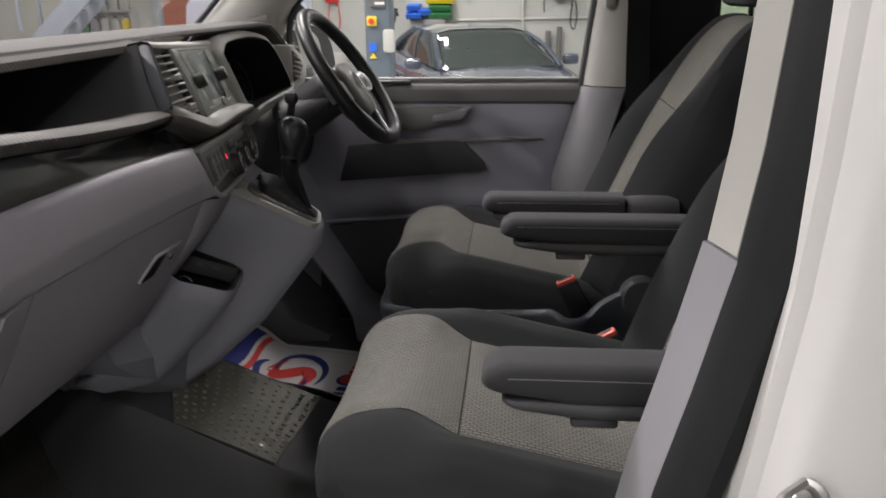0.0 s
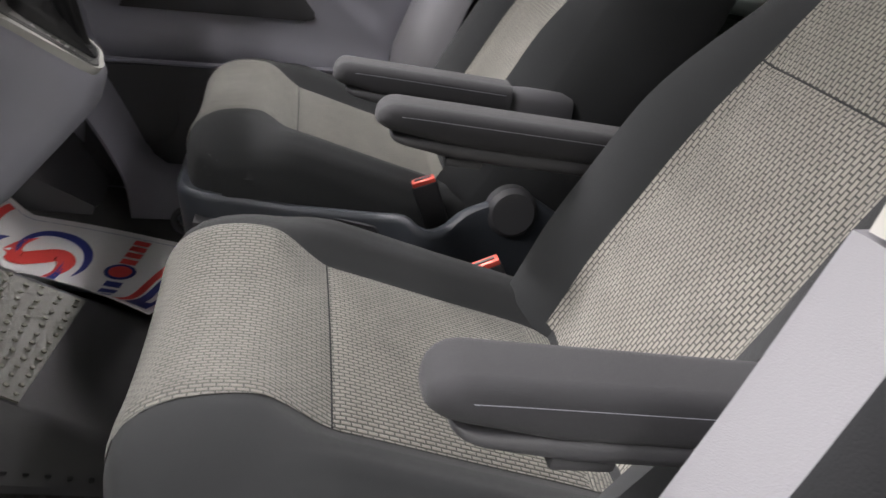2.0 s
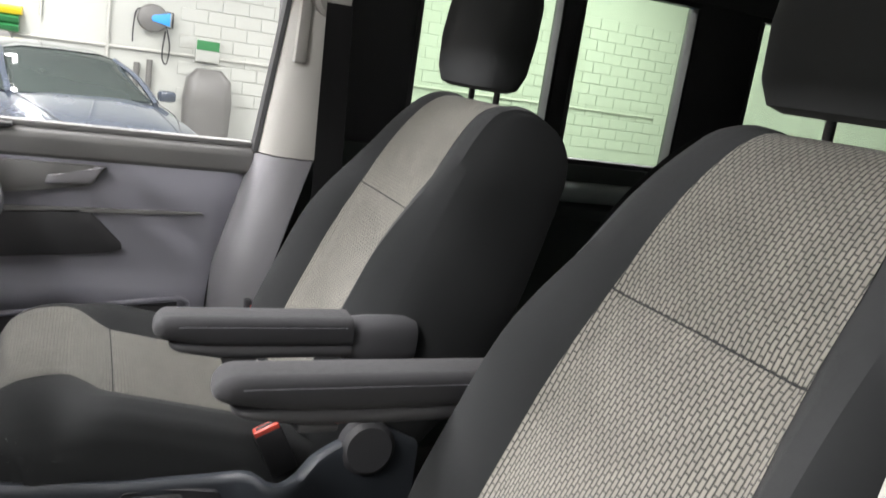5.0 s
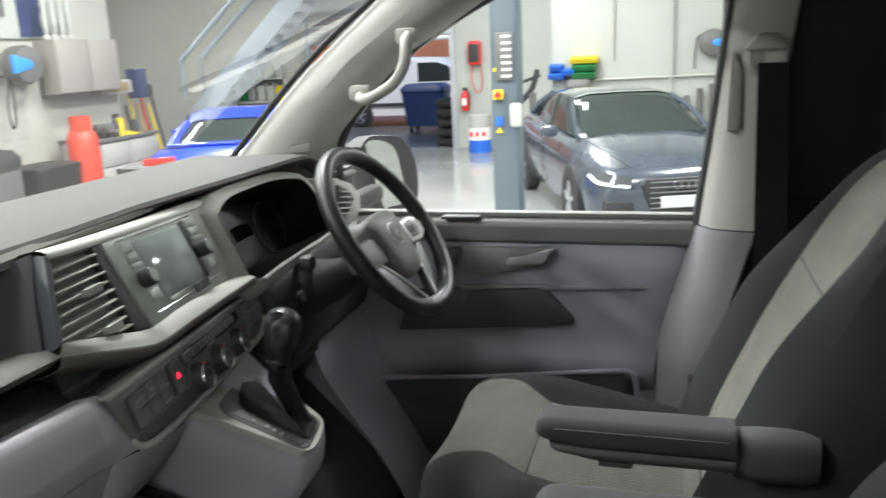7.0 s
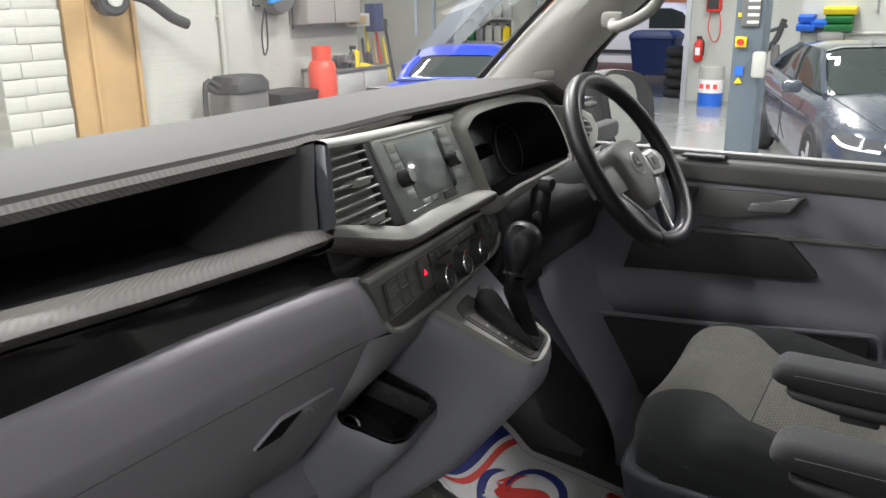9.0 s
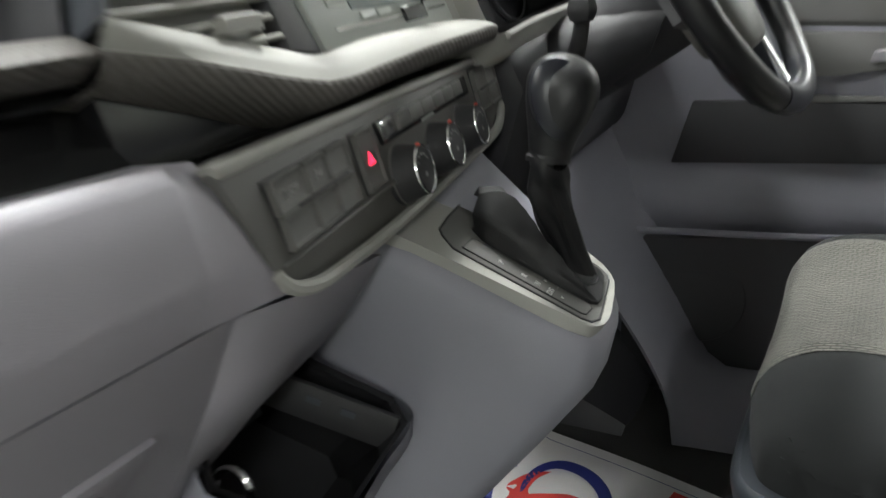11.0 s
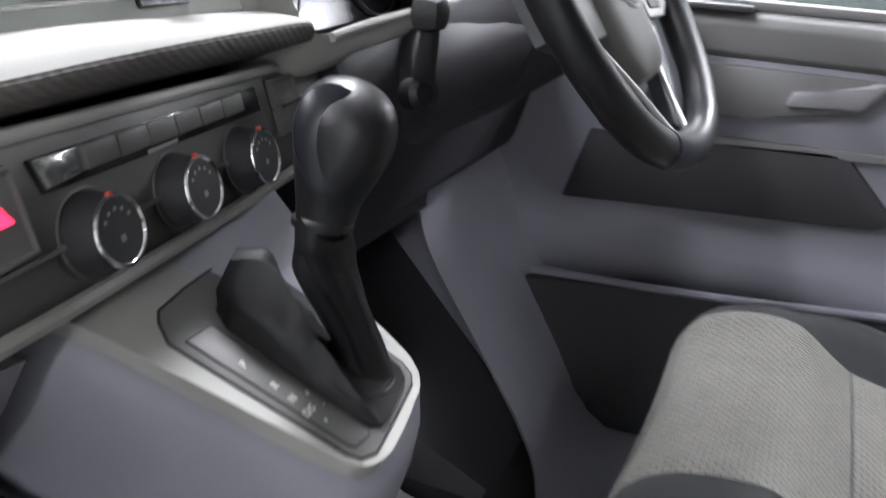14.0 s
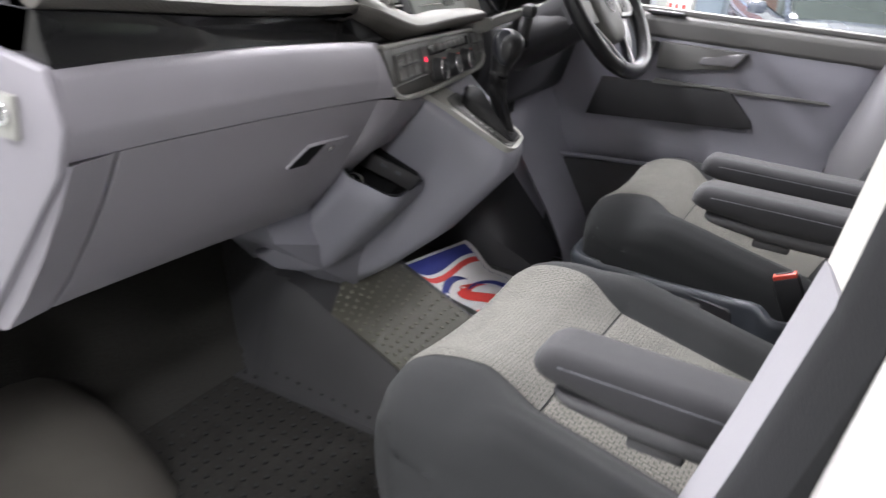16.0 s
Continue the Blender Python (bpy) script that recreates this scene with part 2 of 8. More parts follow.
M_MIRRORISH = mat("polished_grey_key", (0.45, 0.45, 0.44), 0.16, 0.85, grain=60, bump=0.0)
M_HAZARD = glow("red_hazard_glow", (1.0, 0.02, 0.06), 1.6)
M_CLEAR = glass("clear_glass", gloss=0.03)
M_GREEN = glass("green_tinted_glass", (0.86, 0.97, 0.84), gloss=0.05)
M_HEAD = mat("dark_headlining", (0.05, 0.05, 0.05), 0.95, grain=600, bump=0.3)
M_MIRROR = mat("mirror_glass", (0.9, 0.9, 0.88), 0.02, 1.0, grain=5, bump=0.0, vary=0.01)


# ---- mesh helpers ----
def V(*a):
    return Vector(a)


def part(name, bm, material, parent=None, label="", smooth=True, sharp=40):
    """Links a bmesh as one mesh object under a thing or a part."""
    bmesh.ops.recalc_face_normals(bm, faces=bm.faces[:])
    me = bpy.data.meshes.new(name)
    bm.to_mesh(me)
    bm.free()
    if smooth:
        me.polygons.foreach_set("use_smooth", [True] * len(me.polygons))
        me.set_sharp_from_angle(angle=radians(sharp))
    me.materials.append(material)
    ob = new(name, me)
    if parent:
        ob.parent = parent
    if label:
        ob["label"] = label
    return ob


def thing(name, label, category, at=(0, 0, 0), rz=0, group="", kind=""):
    ob = new(name)
    ob.matrix_world = pose(*at, 0, 0, rz)
    ob.empty_display_size = 0.05
    return tagged(ob, label, category, group, kind)


def box(cx, cy, cz, sx, sy, sz, bevel=0.0, seg=2, m=None, bm=None):
    """A bevelled box, by centre and full size."""
    out = bm or bmesh.new()
    tmp = bmesh.new()
    bmesh.ops.create_cube(tmp, size=1, matrix=Matrix.Diagonal((sx, sy, sz, 1)))
    if bevel:
        bmesh.ops.bevel(tmp, geom=tmp.edges[:], offset=min(bevel, 0.49 * min(sx, sy, sz)), segments=seg, profile=0.5, affect="EDGES")
    bmesh.ops.transform(tmp, matrix=(m or Matrix()) @ Matrix.Translation((cx, cy, cz)), verts=tmp.verts)
    me = bpy.data.meshes.new("tmp")
    tmp.to_mesh(me)
    tmp.free()
    out.from_mesh(me)
    bpy.data.meshes.remove(me)
    return out


def rows_mesh(rows, wrap=False, caps=False, bm=None, uv=None):
    """A skin over rows of points; wrap closes each row, caps fills the first and last."""
    bm = bm or bmesh.new()
    vs = [[bm.verts.new(p) for p in r] for r in rows]
    layer = bm.loops.layers.uv.verify() if uv else None
    n = len(rows[0])
    for i in range(len(vs) - 1):
        for j in range(n if wrap else n - 1):
            k = (j + 1) % n
            quad = (vs[i][j], vs[i][k], vs[i + 1][k], vs[i + 1][j])
            f = bm.faces.new(quad)
            if uv:
                for lp, (a, b) in zip(f.loops, ((i, j), (i, k), (i + 1, k), (i + 1, j))):
                    lp[layer].uv = uv[a][b]
    if caps:
        bm.faces.new(vs[0])
        bm.faces.new(list(reversed(vs[-1])))
    return bm


def spline(pts, n):
    """n+1 points on a Catmull-Rom curve through pts."""
    pts = [Vector(p) for p in pts]
    ext = [2 * pts[0] - pts[1], *pts, 2 * pts[-1] - pts[-2]]
    cum = [0.0]
    for a, b in zip(pts, pts[1:]):
        cum.append(cum[-1] + (b - a).length)
    out = []
    for k in range(n + 1):
        d = cum[-1] * k / n
        i = max(0, min(len(pts) - 2, next((q for q in range(len(pts) - 1) if d <= cum[q + 1] + 1e-9), len(pts) - 2)))
        t = (d - cum[i]) / max(1e-9, cum[i + 1] - cum[i])
        p0, p1, p2, p3 = ext[i:i + 4]
        out.append(0.5 * ((2 * p1) + (p2 - p0) * t + (2 * p0 - 5 * p1 + 4 * p2 - p3) * t * t + (3 * p1 - p0 - 3 * p2 + p3) * t ** 3))
    return out


def tube(pts, r, n=24, seg=10, bm=None, closed=False, flat=1.0, radii=None):
    """A round bar along a curve through pts."""
    line = spline([*pts, pts[0]] if closed else pts, n) if n else [Vector(p) for p in pts]
    if closed:
        line = line[:-1]
    rows, side = [], None
    for i, p in enumerate(line):
        a, b = (line[i - 1], line[(i + 1) % len(line)]) if closed else (line[max(0, i - 1)], line[min(len(line) - 1, i + 1)])
        d = (b - a).normalized()
        if side is None:
            side = d.orthogonal().normalized()
        side = (side - d * side.dot(d)).normalized()
        up = d.cross(side)
        rr = radii[0] + (radii[1] - radii[0]) * i / (len(line) - 1) if radii else r
        rows.append([p + rr * (math.cos(2 * math.pi * k / seg) * side + flat * math.sin(2 * math.pi * k / seg) * up) for k in range(seg)])
    if closed:
        rows.append(rows[0])
        bm = rows_mesh(rows, wrap=True, bm=bm)
        bmesh.ops.remove_doubles(bm, verts=bm.verts, dist=1e-6)
        return bm
    return rows_mesh(rows, wrap=True, caps=True, bm=bm)


def disc(c, axis, r, depth, seg=28, bevel=0.0, bm=None, r2=None):
    """A short cylinder standing on c along axis, with a bevelled rim."""
    z = Vector(axis).normalized()
    x = z.orthogonal().normalized()
    y = z.cross(x)
    r2 = r if r2 is None else r2
    prof = [(r, 0), (r2, depth - bevel), (r2 - bevel, depth)] if bevel else [(r, 0), (r2, depth)]
    rows = [[Vector(c) + h * z + q * (math.cos(a) * x + math.sin(a) * y) for a in (2 * math.pi * k / seg for k in range(seg))] for q, h in prof]
    return rows_mesh(rows, wrap=True, caps=True, bm=bm)


def prism(poly, axis, a, b, bevel=0.0, bm=None, seg=2):
    """A polygon in the two other axes, pulled from a to b along axis ('x', 'y' or 'z'), edges bevelled."""
    tmp = bmesh.new()
    def at(p, d):
        return {"x": (d, p[0], p[1]), "y": (p[0], d, p[1]), "z": (p[0], p[1], d)}[axis]
    rows_mesh([[at(p, a) for p in poly], [at(p, b) for p in poly]], wrap=True, caps=True, bm=tmp)
    if bevel:
        bmesh.ops.bevel(tmp, geom=tmp.edges[:], offset=bevel, segments=seg, profile=0.5, affect="EDGES", clamp_overlap=True)
    if bm is None:
        return tmp
    me = bpy.data.meshes.new("tmp")
    tmp.to_mesh(me)
    tmp.free()
    bm.from_mesh(me)
    bpy.data.meshes.remove(me)
    return bm


def ribbon(lines, n=0, thick=0.004, bm=None):
    """A skin over lines (each a list of points, all along the same way), given a thickness behind it."""
    rows = [spline(q, n) if n else [Vector(p) for p in q] for q in lines]
    bm = rows_mesh(rows, bm=bm)
    if thick:
        bmesh.ops.recalc_face_normals(bm, faces=bm.faces[:])
        bmesh.ops.solidify(bm, geom=bm.faces[:], thickness=thick)
    return bm


def rounded(w, h, r, seg=5):
    """The outline of a rounded rectangle round the origin."""
    out = []
    for cx, cy, a0 in ((w / 2 - r, h / 2 - r, 0), (-w / 2 + r, h / 2 - r, 90), (-w / 2 + r, -h / 2 + r, 180), (w / 2 - r, -h / 2 + r, 270)):
        for k in range(seg + 1):
            a = radians(a0 + 90 * k / seg)
            out.append((cx + r * math.cos(a), cy + r * math.sin(a)))
    return out


def words(text, size, m, material, parent, name="marking", depth=0.0004):
    """Raised lettering in the built-in font, as a mesh; m puts its centre and facing."""
    cu = bpy.data.curves.new("tmp", "FONT")
    cu.body, cu.size, cu.align_x, cu.align_y, cu.extrude = text, size, "CENTER", "CENTER", depth
    ob = bpy.data.objects.new("tmp", cu)
    me = bpy.data.meshes.new_from_object(ob)
    bpy.data.objects.remove(ob)
    me.transform(m)
    me.materials.clear()
    me.materials.append(material)
    out = new(name, me)
    out.parent = parent
    return out


def local(bm, m):
    bm.transform(m)
    return bm


def frame_of(o, u, v):
    """A local frame: u to the right, v up, the third axis outwards."""
    u, v = Vector(u).normalized(), Vector(v)
    w = u.cross(v).normalized()
    v = w.cross(u)
    m = Matrix((u, v, w)).transposed().to_4x4()
    m.translation = o
    return m


# ---- the van's cab: shell ----
FLOOR = 0.585
NEAR, FAR, MID = 0.79, 2.33, 1.56


def lean_post(name, section, shifts, material, parent, label=""):
    """A post: a section in x, y lifted through heights, shifted in x (and y) at each height."""
    rows = [[(x + dx, y + dy, z) for x, y in section] for z, dx, dy in shifts]
    return part(name, rows_mesh(rows, wrap=True, caps=True), material, parent, label)


van = thing("van_shell", "white panel van cab seen through its open passenger door", "van", (0, 0, GROUND), kind="structure")


def vpart(name, bm, material, label="", **k):
    ob = part(name, bm, material, None, label, **k)
    ob.parent = van
    ob.matrix_parent_inverse = van.matrix_world.inverted()
    return ob


# near B-pillar: trim, seal and painted jamb
B_SHIFT = [(0.5, -0.16, 0), (0.8, -0.125, 0), (0.95, -0.09, 0), (1.04, -0.066, 0), (1.1, -0.054, 0), (1.2, -0.028, 0), (1.322, 0, 0)]
B_UP = [(1.326, 0, 0), (1.42, 0.013, 0), (1.53, 0.022, 0), (1.7, 0.034, 0.02), (1.9, 0.055, 0.06)]
sec_trim = [(0.3545, 0.776), (0.358, 0.766), (0.369, 0.713), (0.402, 0.710), (0.43, 0.782), (0.408, 0.79)]
sec_up = [(0.356, 0.766), (0.359, 0.758), (0.369, 0.716), (0.402, 0.713), (0.43, 0.772), (0.408, 0.778)]
low = lean_post("lower_pillar_trim", sec_trim, B_SHIFT, M_PILLAR_LOW, None, "grey lower pillar trim")
up = lean_post("upper_pillar_trim", sec_up, B_UP, M_PILLAR, None, "pale upper pillar trim")
B_ALL = B_SHIFT + B_UP
seal = lean_post("door_seal", [(0.370, 0.716), (0.367, 0.705), (0.375, 0.680), (0.394, 0.660), (0.410, 0.665), (0.417, 0.695), (0.407, 0.720)], B_ALL, M_SEAL, None, "dark rubber door seal")
jamb = lean_post("painted_jamb", [(0.392, 0.675), (0.397, 0.652), (0.408, 0.645), (0.414, 0.625), (0.430, 0.610), (0.47, 0.604), (0.52, 0.602), (0.52, 0.69), (0.45, 0.72)],
                 [(z, dx * 0.55, dy) for z, dx, dy in B_ALL], M_WHITE, None, "white painted door jamb")
for ob in (low, up, seal, jamb):
    ob.parent, ob.matrix_parent_inverse = van, van.matrix_world.inverted()
striker = disc((0.412, 0.603, 1.172), (-0.8, -0.6, 0.1), 0.015, 0.006, 24, 0.003)
disc((0.405, 0.598, 1.175), (-0.8, -0.6, 0.1), 0.006, 0.016, 16, 0.003, bm=striker)
tube([(0.405, 0.60, 1.172), (0.385, 0.585, 1.17), (0.38, 0.58, 1.185), (0.402, 0.597, 1.19)], 0.0035, 16, 8, bm=striker)
vpart("door_striker", striker, M_STEELY, "steel door striker bolt")

# outer sides, roof and rear
vpart("side_panel", prism([(0.5, 0.35), (0.5, 1.86), (0.62, 2.0), (3.9, 2.0), (3.95, 0.35)], "y", 0.60, 0.66, 0.006), M_WHITE)
roof = []
for y in (0.66, 0.70, 0.8, 1.1, 1.56, 2.0, 2.32, 2.42, 2.46):
    d = ((y - MID) / 0.9) ** 4 * 0.10
    roof.append([(x, y, z - d) for x, z in ((-0.02, 1.965), (0.1, 1.978), (0.3, 1.99), (0.75, 1.997), (3.9, 1.99))])
vpart("roof", ribbon([r[:4] for r in roof], 0, 0.03), M_PILLAR, "pale headlining over the cab")
vpart("rear_roof", ribbon([r[3:] for r in roof], 0, 0.03), M_HEAD, "dark headlining over the load space")
outer = [[(x, y, z + 0.02) for x, y, z in r] for r in roof]
vpart("roof_skin", ribbon(outer, 0, 0.015), M_WHITE, "white painted roof")
vpart("far_side_panel", prism([(0.5, 0.1), (0.5, 1.30), (3.9, 1.30), (3.95, 0.1)], "y", 2.436, 2.47, 0.006), M_WHITE)
vpart("far_side_rail", box(2.2, 2.45, 1.91, 3.4, 0.03, 0.2, 0.01), M_WHITE)
vpart("lower_side_panel", box(2.2, 0.63, 0.22, 3.4, 0.05, 0.28, 0.01), M_WHITE)
vpart("bonnet", rows_mesh([[(-1.05, y, 1.30 - 0.02 * ((y - MID) / 0.8) ** 2), (-1.35, y, 1.18), (-1.62, y, 1.02), (-1.72, y, 0.82), (-1.74, y, 0.3), (-1.70, y, 0.05)] for y in (0.66, 0.9, 1.2, 1.56, 1.9, 2.2, 2.46)]), M_WHITE, "white bonnet and nose")
for y in (0.66, 2.46):
    vpart("front_wing", prism([(-1.72, 0.05), (-1.1, 0.05), (-1.0, 0.5), (-0.55, 0.55), (-0.55, 1.0), (-1.05, 1.29), (-1.35, 1.17), (-1.62, 1.01), (-1.72, 0.8)], "y", y - 0.015, y + 0.015, 0.005), M_WHITE, "white front wing")
for x in (-0.78, 2.55):
    for y in (0.80, 2.32):
        w = vpart("wheel", disc((x, y + 0.1, GROUND + 0.34), (0, -1, 0), 0.34, 0.2, 36, 0.03), M_BLACK, "black van tyre")
        part("rim", disc((x, y + (0.11 if y > 1 else -0.11), GROUND + 0.34), (0, 1 if y > 1 else -1, 0), 0.2, 0.012, 28, 0.004), M_STEELY, w)
vpart("chassis", box(1.0, 1.56, 0.32, 5.3, 1.5, 0.1, 0.02), M_BLACK)
vpart("tailgate_skin", prism([(0.64, 0.1), (2.48, 0.1), (2.42, 1.99), (0.70, 1.99)], "x", 3.905, 3.94, 0.005), M_WHITE)
vpart("tailgate", prism([(0.6, 0.4), (2.52, 0.4), (2.44, 1.99), (0.68, 1.99)], "x", 3.85, 3.9), M_DARK)

# far side behind the driver: dark lined wall with two sliding windows
def far_wall(name, x0, x1, z0, z1, material=None):
    return vpart(name, box((x0 + x1) / 2, 2.405, (z0 + z1) / 2, x1 - x0, 0.05, z1 - z0, 0.004), material or M_DARK)


far_wall("side_lining_low", 0.40, 3.88, 0.45, 1.335, M_LINING)
far_wall("side_lining_top", 0.40, 3.88, 1.805, 1.93)
far_wall("window_post", 0.40, 0.715, 1.335, 1.805)
far_wall("window_post", 1.11, 1.155, 1.335, 1.805)
far_wall("window_post", 1.53, 1.75, 1.335, 1.805)
far_wall("window_post", 2.6, 3.88, 1.335, 1.805)
for wx0, wx1 in ((0.715, 1.11), (1.155, 1.53), (1.75, 2.6)):
    fr = box((wx0 + wx1) / 2, 2.40, 1.342, wx1 - wx0, 0.045, 0.014, 0.003)
    box((wx0 + wx1) / 2, 2.40, 1.798, wx1 - wx0, 0.045, 0.014, 0.003, bm=fr)
    box(wx0 + 0.006, 2.40, 1.57, 0.012, 0.045, 0.44, 0.003, bm=fr)
    box(wx1 - 0.006, 2.40, 1.57, 0.012, 0.045, 0.44, 0.003, bm=fr)
    w = vpart("side_window", fr, M_BLACK, "dark-framed green tinted side window")
    g = part("pane", box((wx0 + wx1) / 2, 2.41, 1.57, wx1 - wx0 - 0.02, 0.005, 0.45), M_GREEN, None, "green tinted glass")
    g.parent = w
    g.visible_shadow = False
vpart("side_rail", tube([(0.75, 2.37, 1.262), (1.6, 2.37, 1.262), (2.6, 2.37, 1.262)], 0.028, 12, 10), M_LEDGE, "grey green rail along the lining")
vpart("side_ledge", box(1.9, 2.365, 1.205, 2.4, 0.04, 0.03, 0.006), M_LINING)
vpart("bulkhead_shelf", box(1.9, 1.5, 0.5, 3.9, 1.8, 0.04), M_CARPET)
vpart("near_lining", box(2.2, 0.69, 1.2, 3.3, 0.02, 1.5), M_LINING)

# far B-pillar with belt
FB = [(0.55, -0.09, 0.0), (0.87, -0.078, 0.0), (1.036, -0.07, 0), (1.142, -0.042, 0), (1.295, 0, 0)]
FB_UP = [(1.298, 0.002, 0), (1.318, 0.004, 0.0), (1.53, 0.03, -0.008), (1.75, 0.055, -0.02), (1.92, 0.075, -0.05)]
secf = [(0.355, 2.335), (0.357, 2.315), (0.385, 2.27), (0.44, 2.25), (0.468, 2.25), (0.475, 2.27), (0.475, 2.40), (0.40, 2.40)]
o1 = lean_post("far_lower_pillar_trim", secf, FB, M_PILLAR_LOW, None, "grey lower pillar trim")
o2 = lean_post("far_upper_pillar_trim", secf, FB_UP, M_PILLAR, None, "pale upper pillar trim")
o3 = lean_post("window_seal", [(0.346, 2.34), (0.349, 2.315), (0.358, 2.31), (0.36, 2.34)], FB_UP, M_BLACK, None)
for ob in (o1, o2, o3):
    ob.parent, ob.matrix_parent_inverse = van, van.matrix_world.inverted()
belt = thing("seat_belt", "black seat belt hanging from a pale pillar guide", "seat belt", (0.49, 2.25, FLOOR))


def at_thing(th, name, bm, material, label="", parent=None, **k):
    """A part built in the world's metres and hung under a thing."""
    ob = part(name, bm, material, None, label, **k)
    ob.parent = parent or th
    if not parent:
        ob.matrix_parent_inverse = th.matrix_world.inverted()
    return ob


bg = disc((0.472, 2.262, 1.64), (0.25, -1, 0.05), 0.043, 0.02, 32, 0.007)
at_thing(belt, "belt_guide", bg, M_PILLAR, "pale round belt guide")
at_thing(belt, "guide_cover", prism([(0.43, 1.655), (0.455, 1.685), (0.492, 1.685), (0.515, 1.655)], "y", 2.225, 2.255, 0.006), M_PILLAR)
at_thing(belt, "adjuster_slot", prism([(0.455, 1.69), (0.46, 1.735), (0.473, 1.74), (0.485, 1.735), (0.488, 1.69)], "y", 2.246, 2.252, 0.002), M_PILLAR_LOW)
bl = [[(0.458, 2.236, 1.63), (0.512, 2.226, 1.63)], [(0.462, 2.228, 1.4), (0.52, 2.214, 1.4)], [(0.47, 2.222, 1.1), (0.53, 2.205, 1.1)], [(0.48, 2.225, 0.7), (0.535, 2.21, 0.7)]]
at_thing(belt, "webbing", ribbon(bl, 0, 0.003), M_WEB, "black webbing")
at_thing(belt, "belt_cover", prism([(0.405, 1.50), (0.43, 1.503), (0.43, 1.62), (0.41, 1.66)], "y", 2.245, 2.268, 0.003), M_PILLAR)

# A-pillar, grab handle and far door glass frame
ap = []
for (xl, zl), (xr, zr) in (((-0.78, 1.36), (-0.50, 1.40)), ((-0.683, 1.46), (-0.44, 1.505)), ((-0.58, 1.565), (-0.35, 1.60)), ((-0.49, 1.65), (-0.26, 1.682)), ((-0.312, 1.791), (-0.09, 1.779)), ((-0.15, 1.90), (0.1, 1.86)), ((0.0, 1.955), (0.4, 1.915))):
    mx, mz = (xl + xr) / 2, (zl + zr) / 2
    ap.append([(xl, 2.26, zl), (xl + 0.03, 2.235, zl), (mx, 2.222, mz), (xr - 0.03, 2.245, zr), (xr, 2.285, zr), (xr + 0.01, 2.33, zr), (mx, 2.38, mz), (xl - 0.02, 2.33, zl)])
vpart("a_pillar_trim", rows_mesh(ap, wrap=True, caps=True), M_PILLAR, "pale windscreen pillar trim")
vpart("windscreen_seal", tube([(-0.79, 2.25, 1.36), (-0.69, 2.25, 1.463), (-0.497, 2.25, 1.655), (-0.318, 2.25, 1.796), (-0.16, 2.24, 1.905), (-0.02, 2.23, 1.972)], 0.008, 20, 8), M_BLACK, "black windscreen seal")
vpart("door_glass_seal", tube([(-0.45, 2.31, 1.34), (-0.432, 2.31, 1.50), (-0.262, 2.31, 1.68), (-0.095, 2.31, 1.775), (0.1, 2.30, 1.85), (0.42, 2.28, 1.87)], 0.009, 24, 8), M_BLACK, "black door glass seal")
vpart("windscreen_header", prism([(-0.03, 1.957), (0.1, 1.971), (0.12, 1.953), (0.04, 1.94)], "y", 0.70, 2.40, 0.01), M_PILLAR)
nap = [[(x, MID * 2 - y, z) for x, y, z in r] for r in ap]
vpart("near_a_pillar_trim", rows_mesh([[(x - 0.14, y - 0.0, z) for x, y, z in r] for r in nap], wrap=True, caps=True), M_PILLAR)
ws = vpart("windscreen", rows_mesh([[(-1.05, y, 1.30), (-0.70, y, 1.56 + 0.02), (-0.02, y, 1.968)] for y in (0.76, 1.2, 1.56, 1.9, 2.27)]), M_CLEAR, "clear windscreen glass")
ws.visible_shadow = False
gh = tube([(-0.345, 2.225, 1.60), (-0.335, 2.185, 1.586), (-0.30, 2.165, 1.592), (-0.25, 2.16, 1.62), (-0.225, 2.16, 1.66), (-0.225, 2.175, 1.70), (-0.235, 2.23, 1.715)], 0.012, 30, 10)
vpart("grab_handle", gh, M_PILLAR, "pale curved grab handle")
vpart("grab_handle_foot", box(-0.347, 2.215, 1.598, 0.05, 0.03, 0.035, 0.01), M_PILLAR)
vpart("grab_handle_foot", box(-0.238, 2.225, 1.712, 0.05, 0.03, 0.035, 0.01), M_PILLAR)

# ---- floor of the cab ----
cab_floor = tagged(part("cab_floor", prism([(-1.1, 0.66), (0.55, 0.66), (0.55, 2.44), (-1.1, 2.44)], "z", FLOOR - 0.05, FLOOR), M_CARPET), "dark carpeted cab floor", "floor", kind="structure")
bulk = rows_mesh([[(-0.64, y, FLOOR), (-0.72, y, FLOOR + 0.05), (-0.86, y, FLOOR + 0.25), (-0.92, y, 1.0), (-0.95, y, 1.36)] for y in (0.66, 1.2, 1.8, 2.42)])
tagged(part("footwell_wall", bulk, M_FLOORMAT), "dark carpeted front wall of the footwell", "wall", kind="structure")


# ---- driver's door ----
door = thing("driver_door", "closed grey plastic driver's door with two pockets", "door", (0, FAR, 0.5))


def dpart(name, bm, material, label="", parent=None, **k):
    return at_thing(door, name, bm, material, label, parent, **k)


def door_y(x, z):
    """How the panel bellies out into the cab at a height."""
    y = FAR
    y -= 0.012 * math.exp(-((z - 1.19) / 0.05) ** 2)
    y -= 0.035 * max(0, min(1, (1.01 - z) / 0.1)) * max(0, min(1, (z - 0.90) / 0.06))
    y -= 0.02 * max(0, min(1, (0.9 - z) / 0.05))
    return y


zs = [0.5, 0.62, 0.75, 0.86, 0.88, 0.90, 0.92, 0.94, 0.96, 0.98, 1.0, 1.02, 1.04, 1.07, 1.10, 1.12, 1.132, 1.142, 1.15, 1.18, 1.21, 1.236, 1.25]
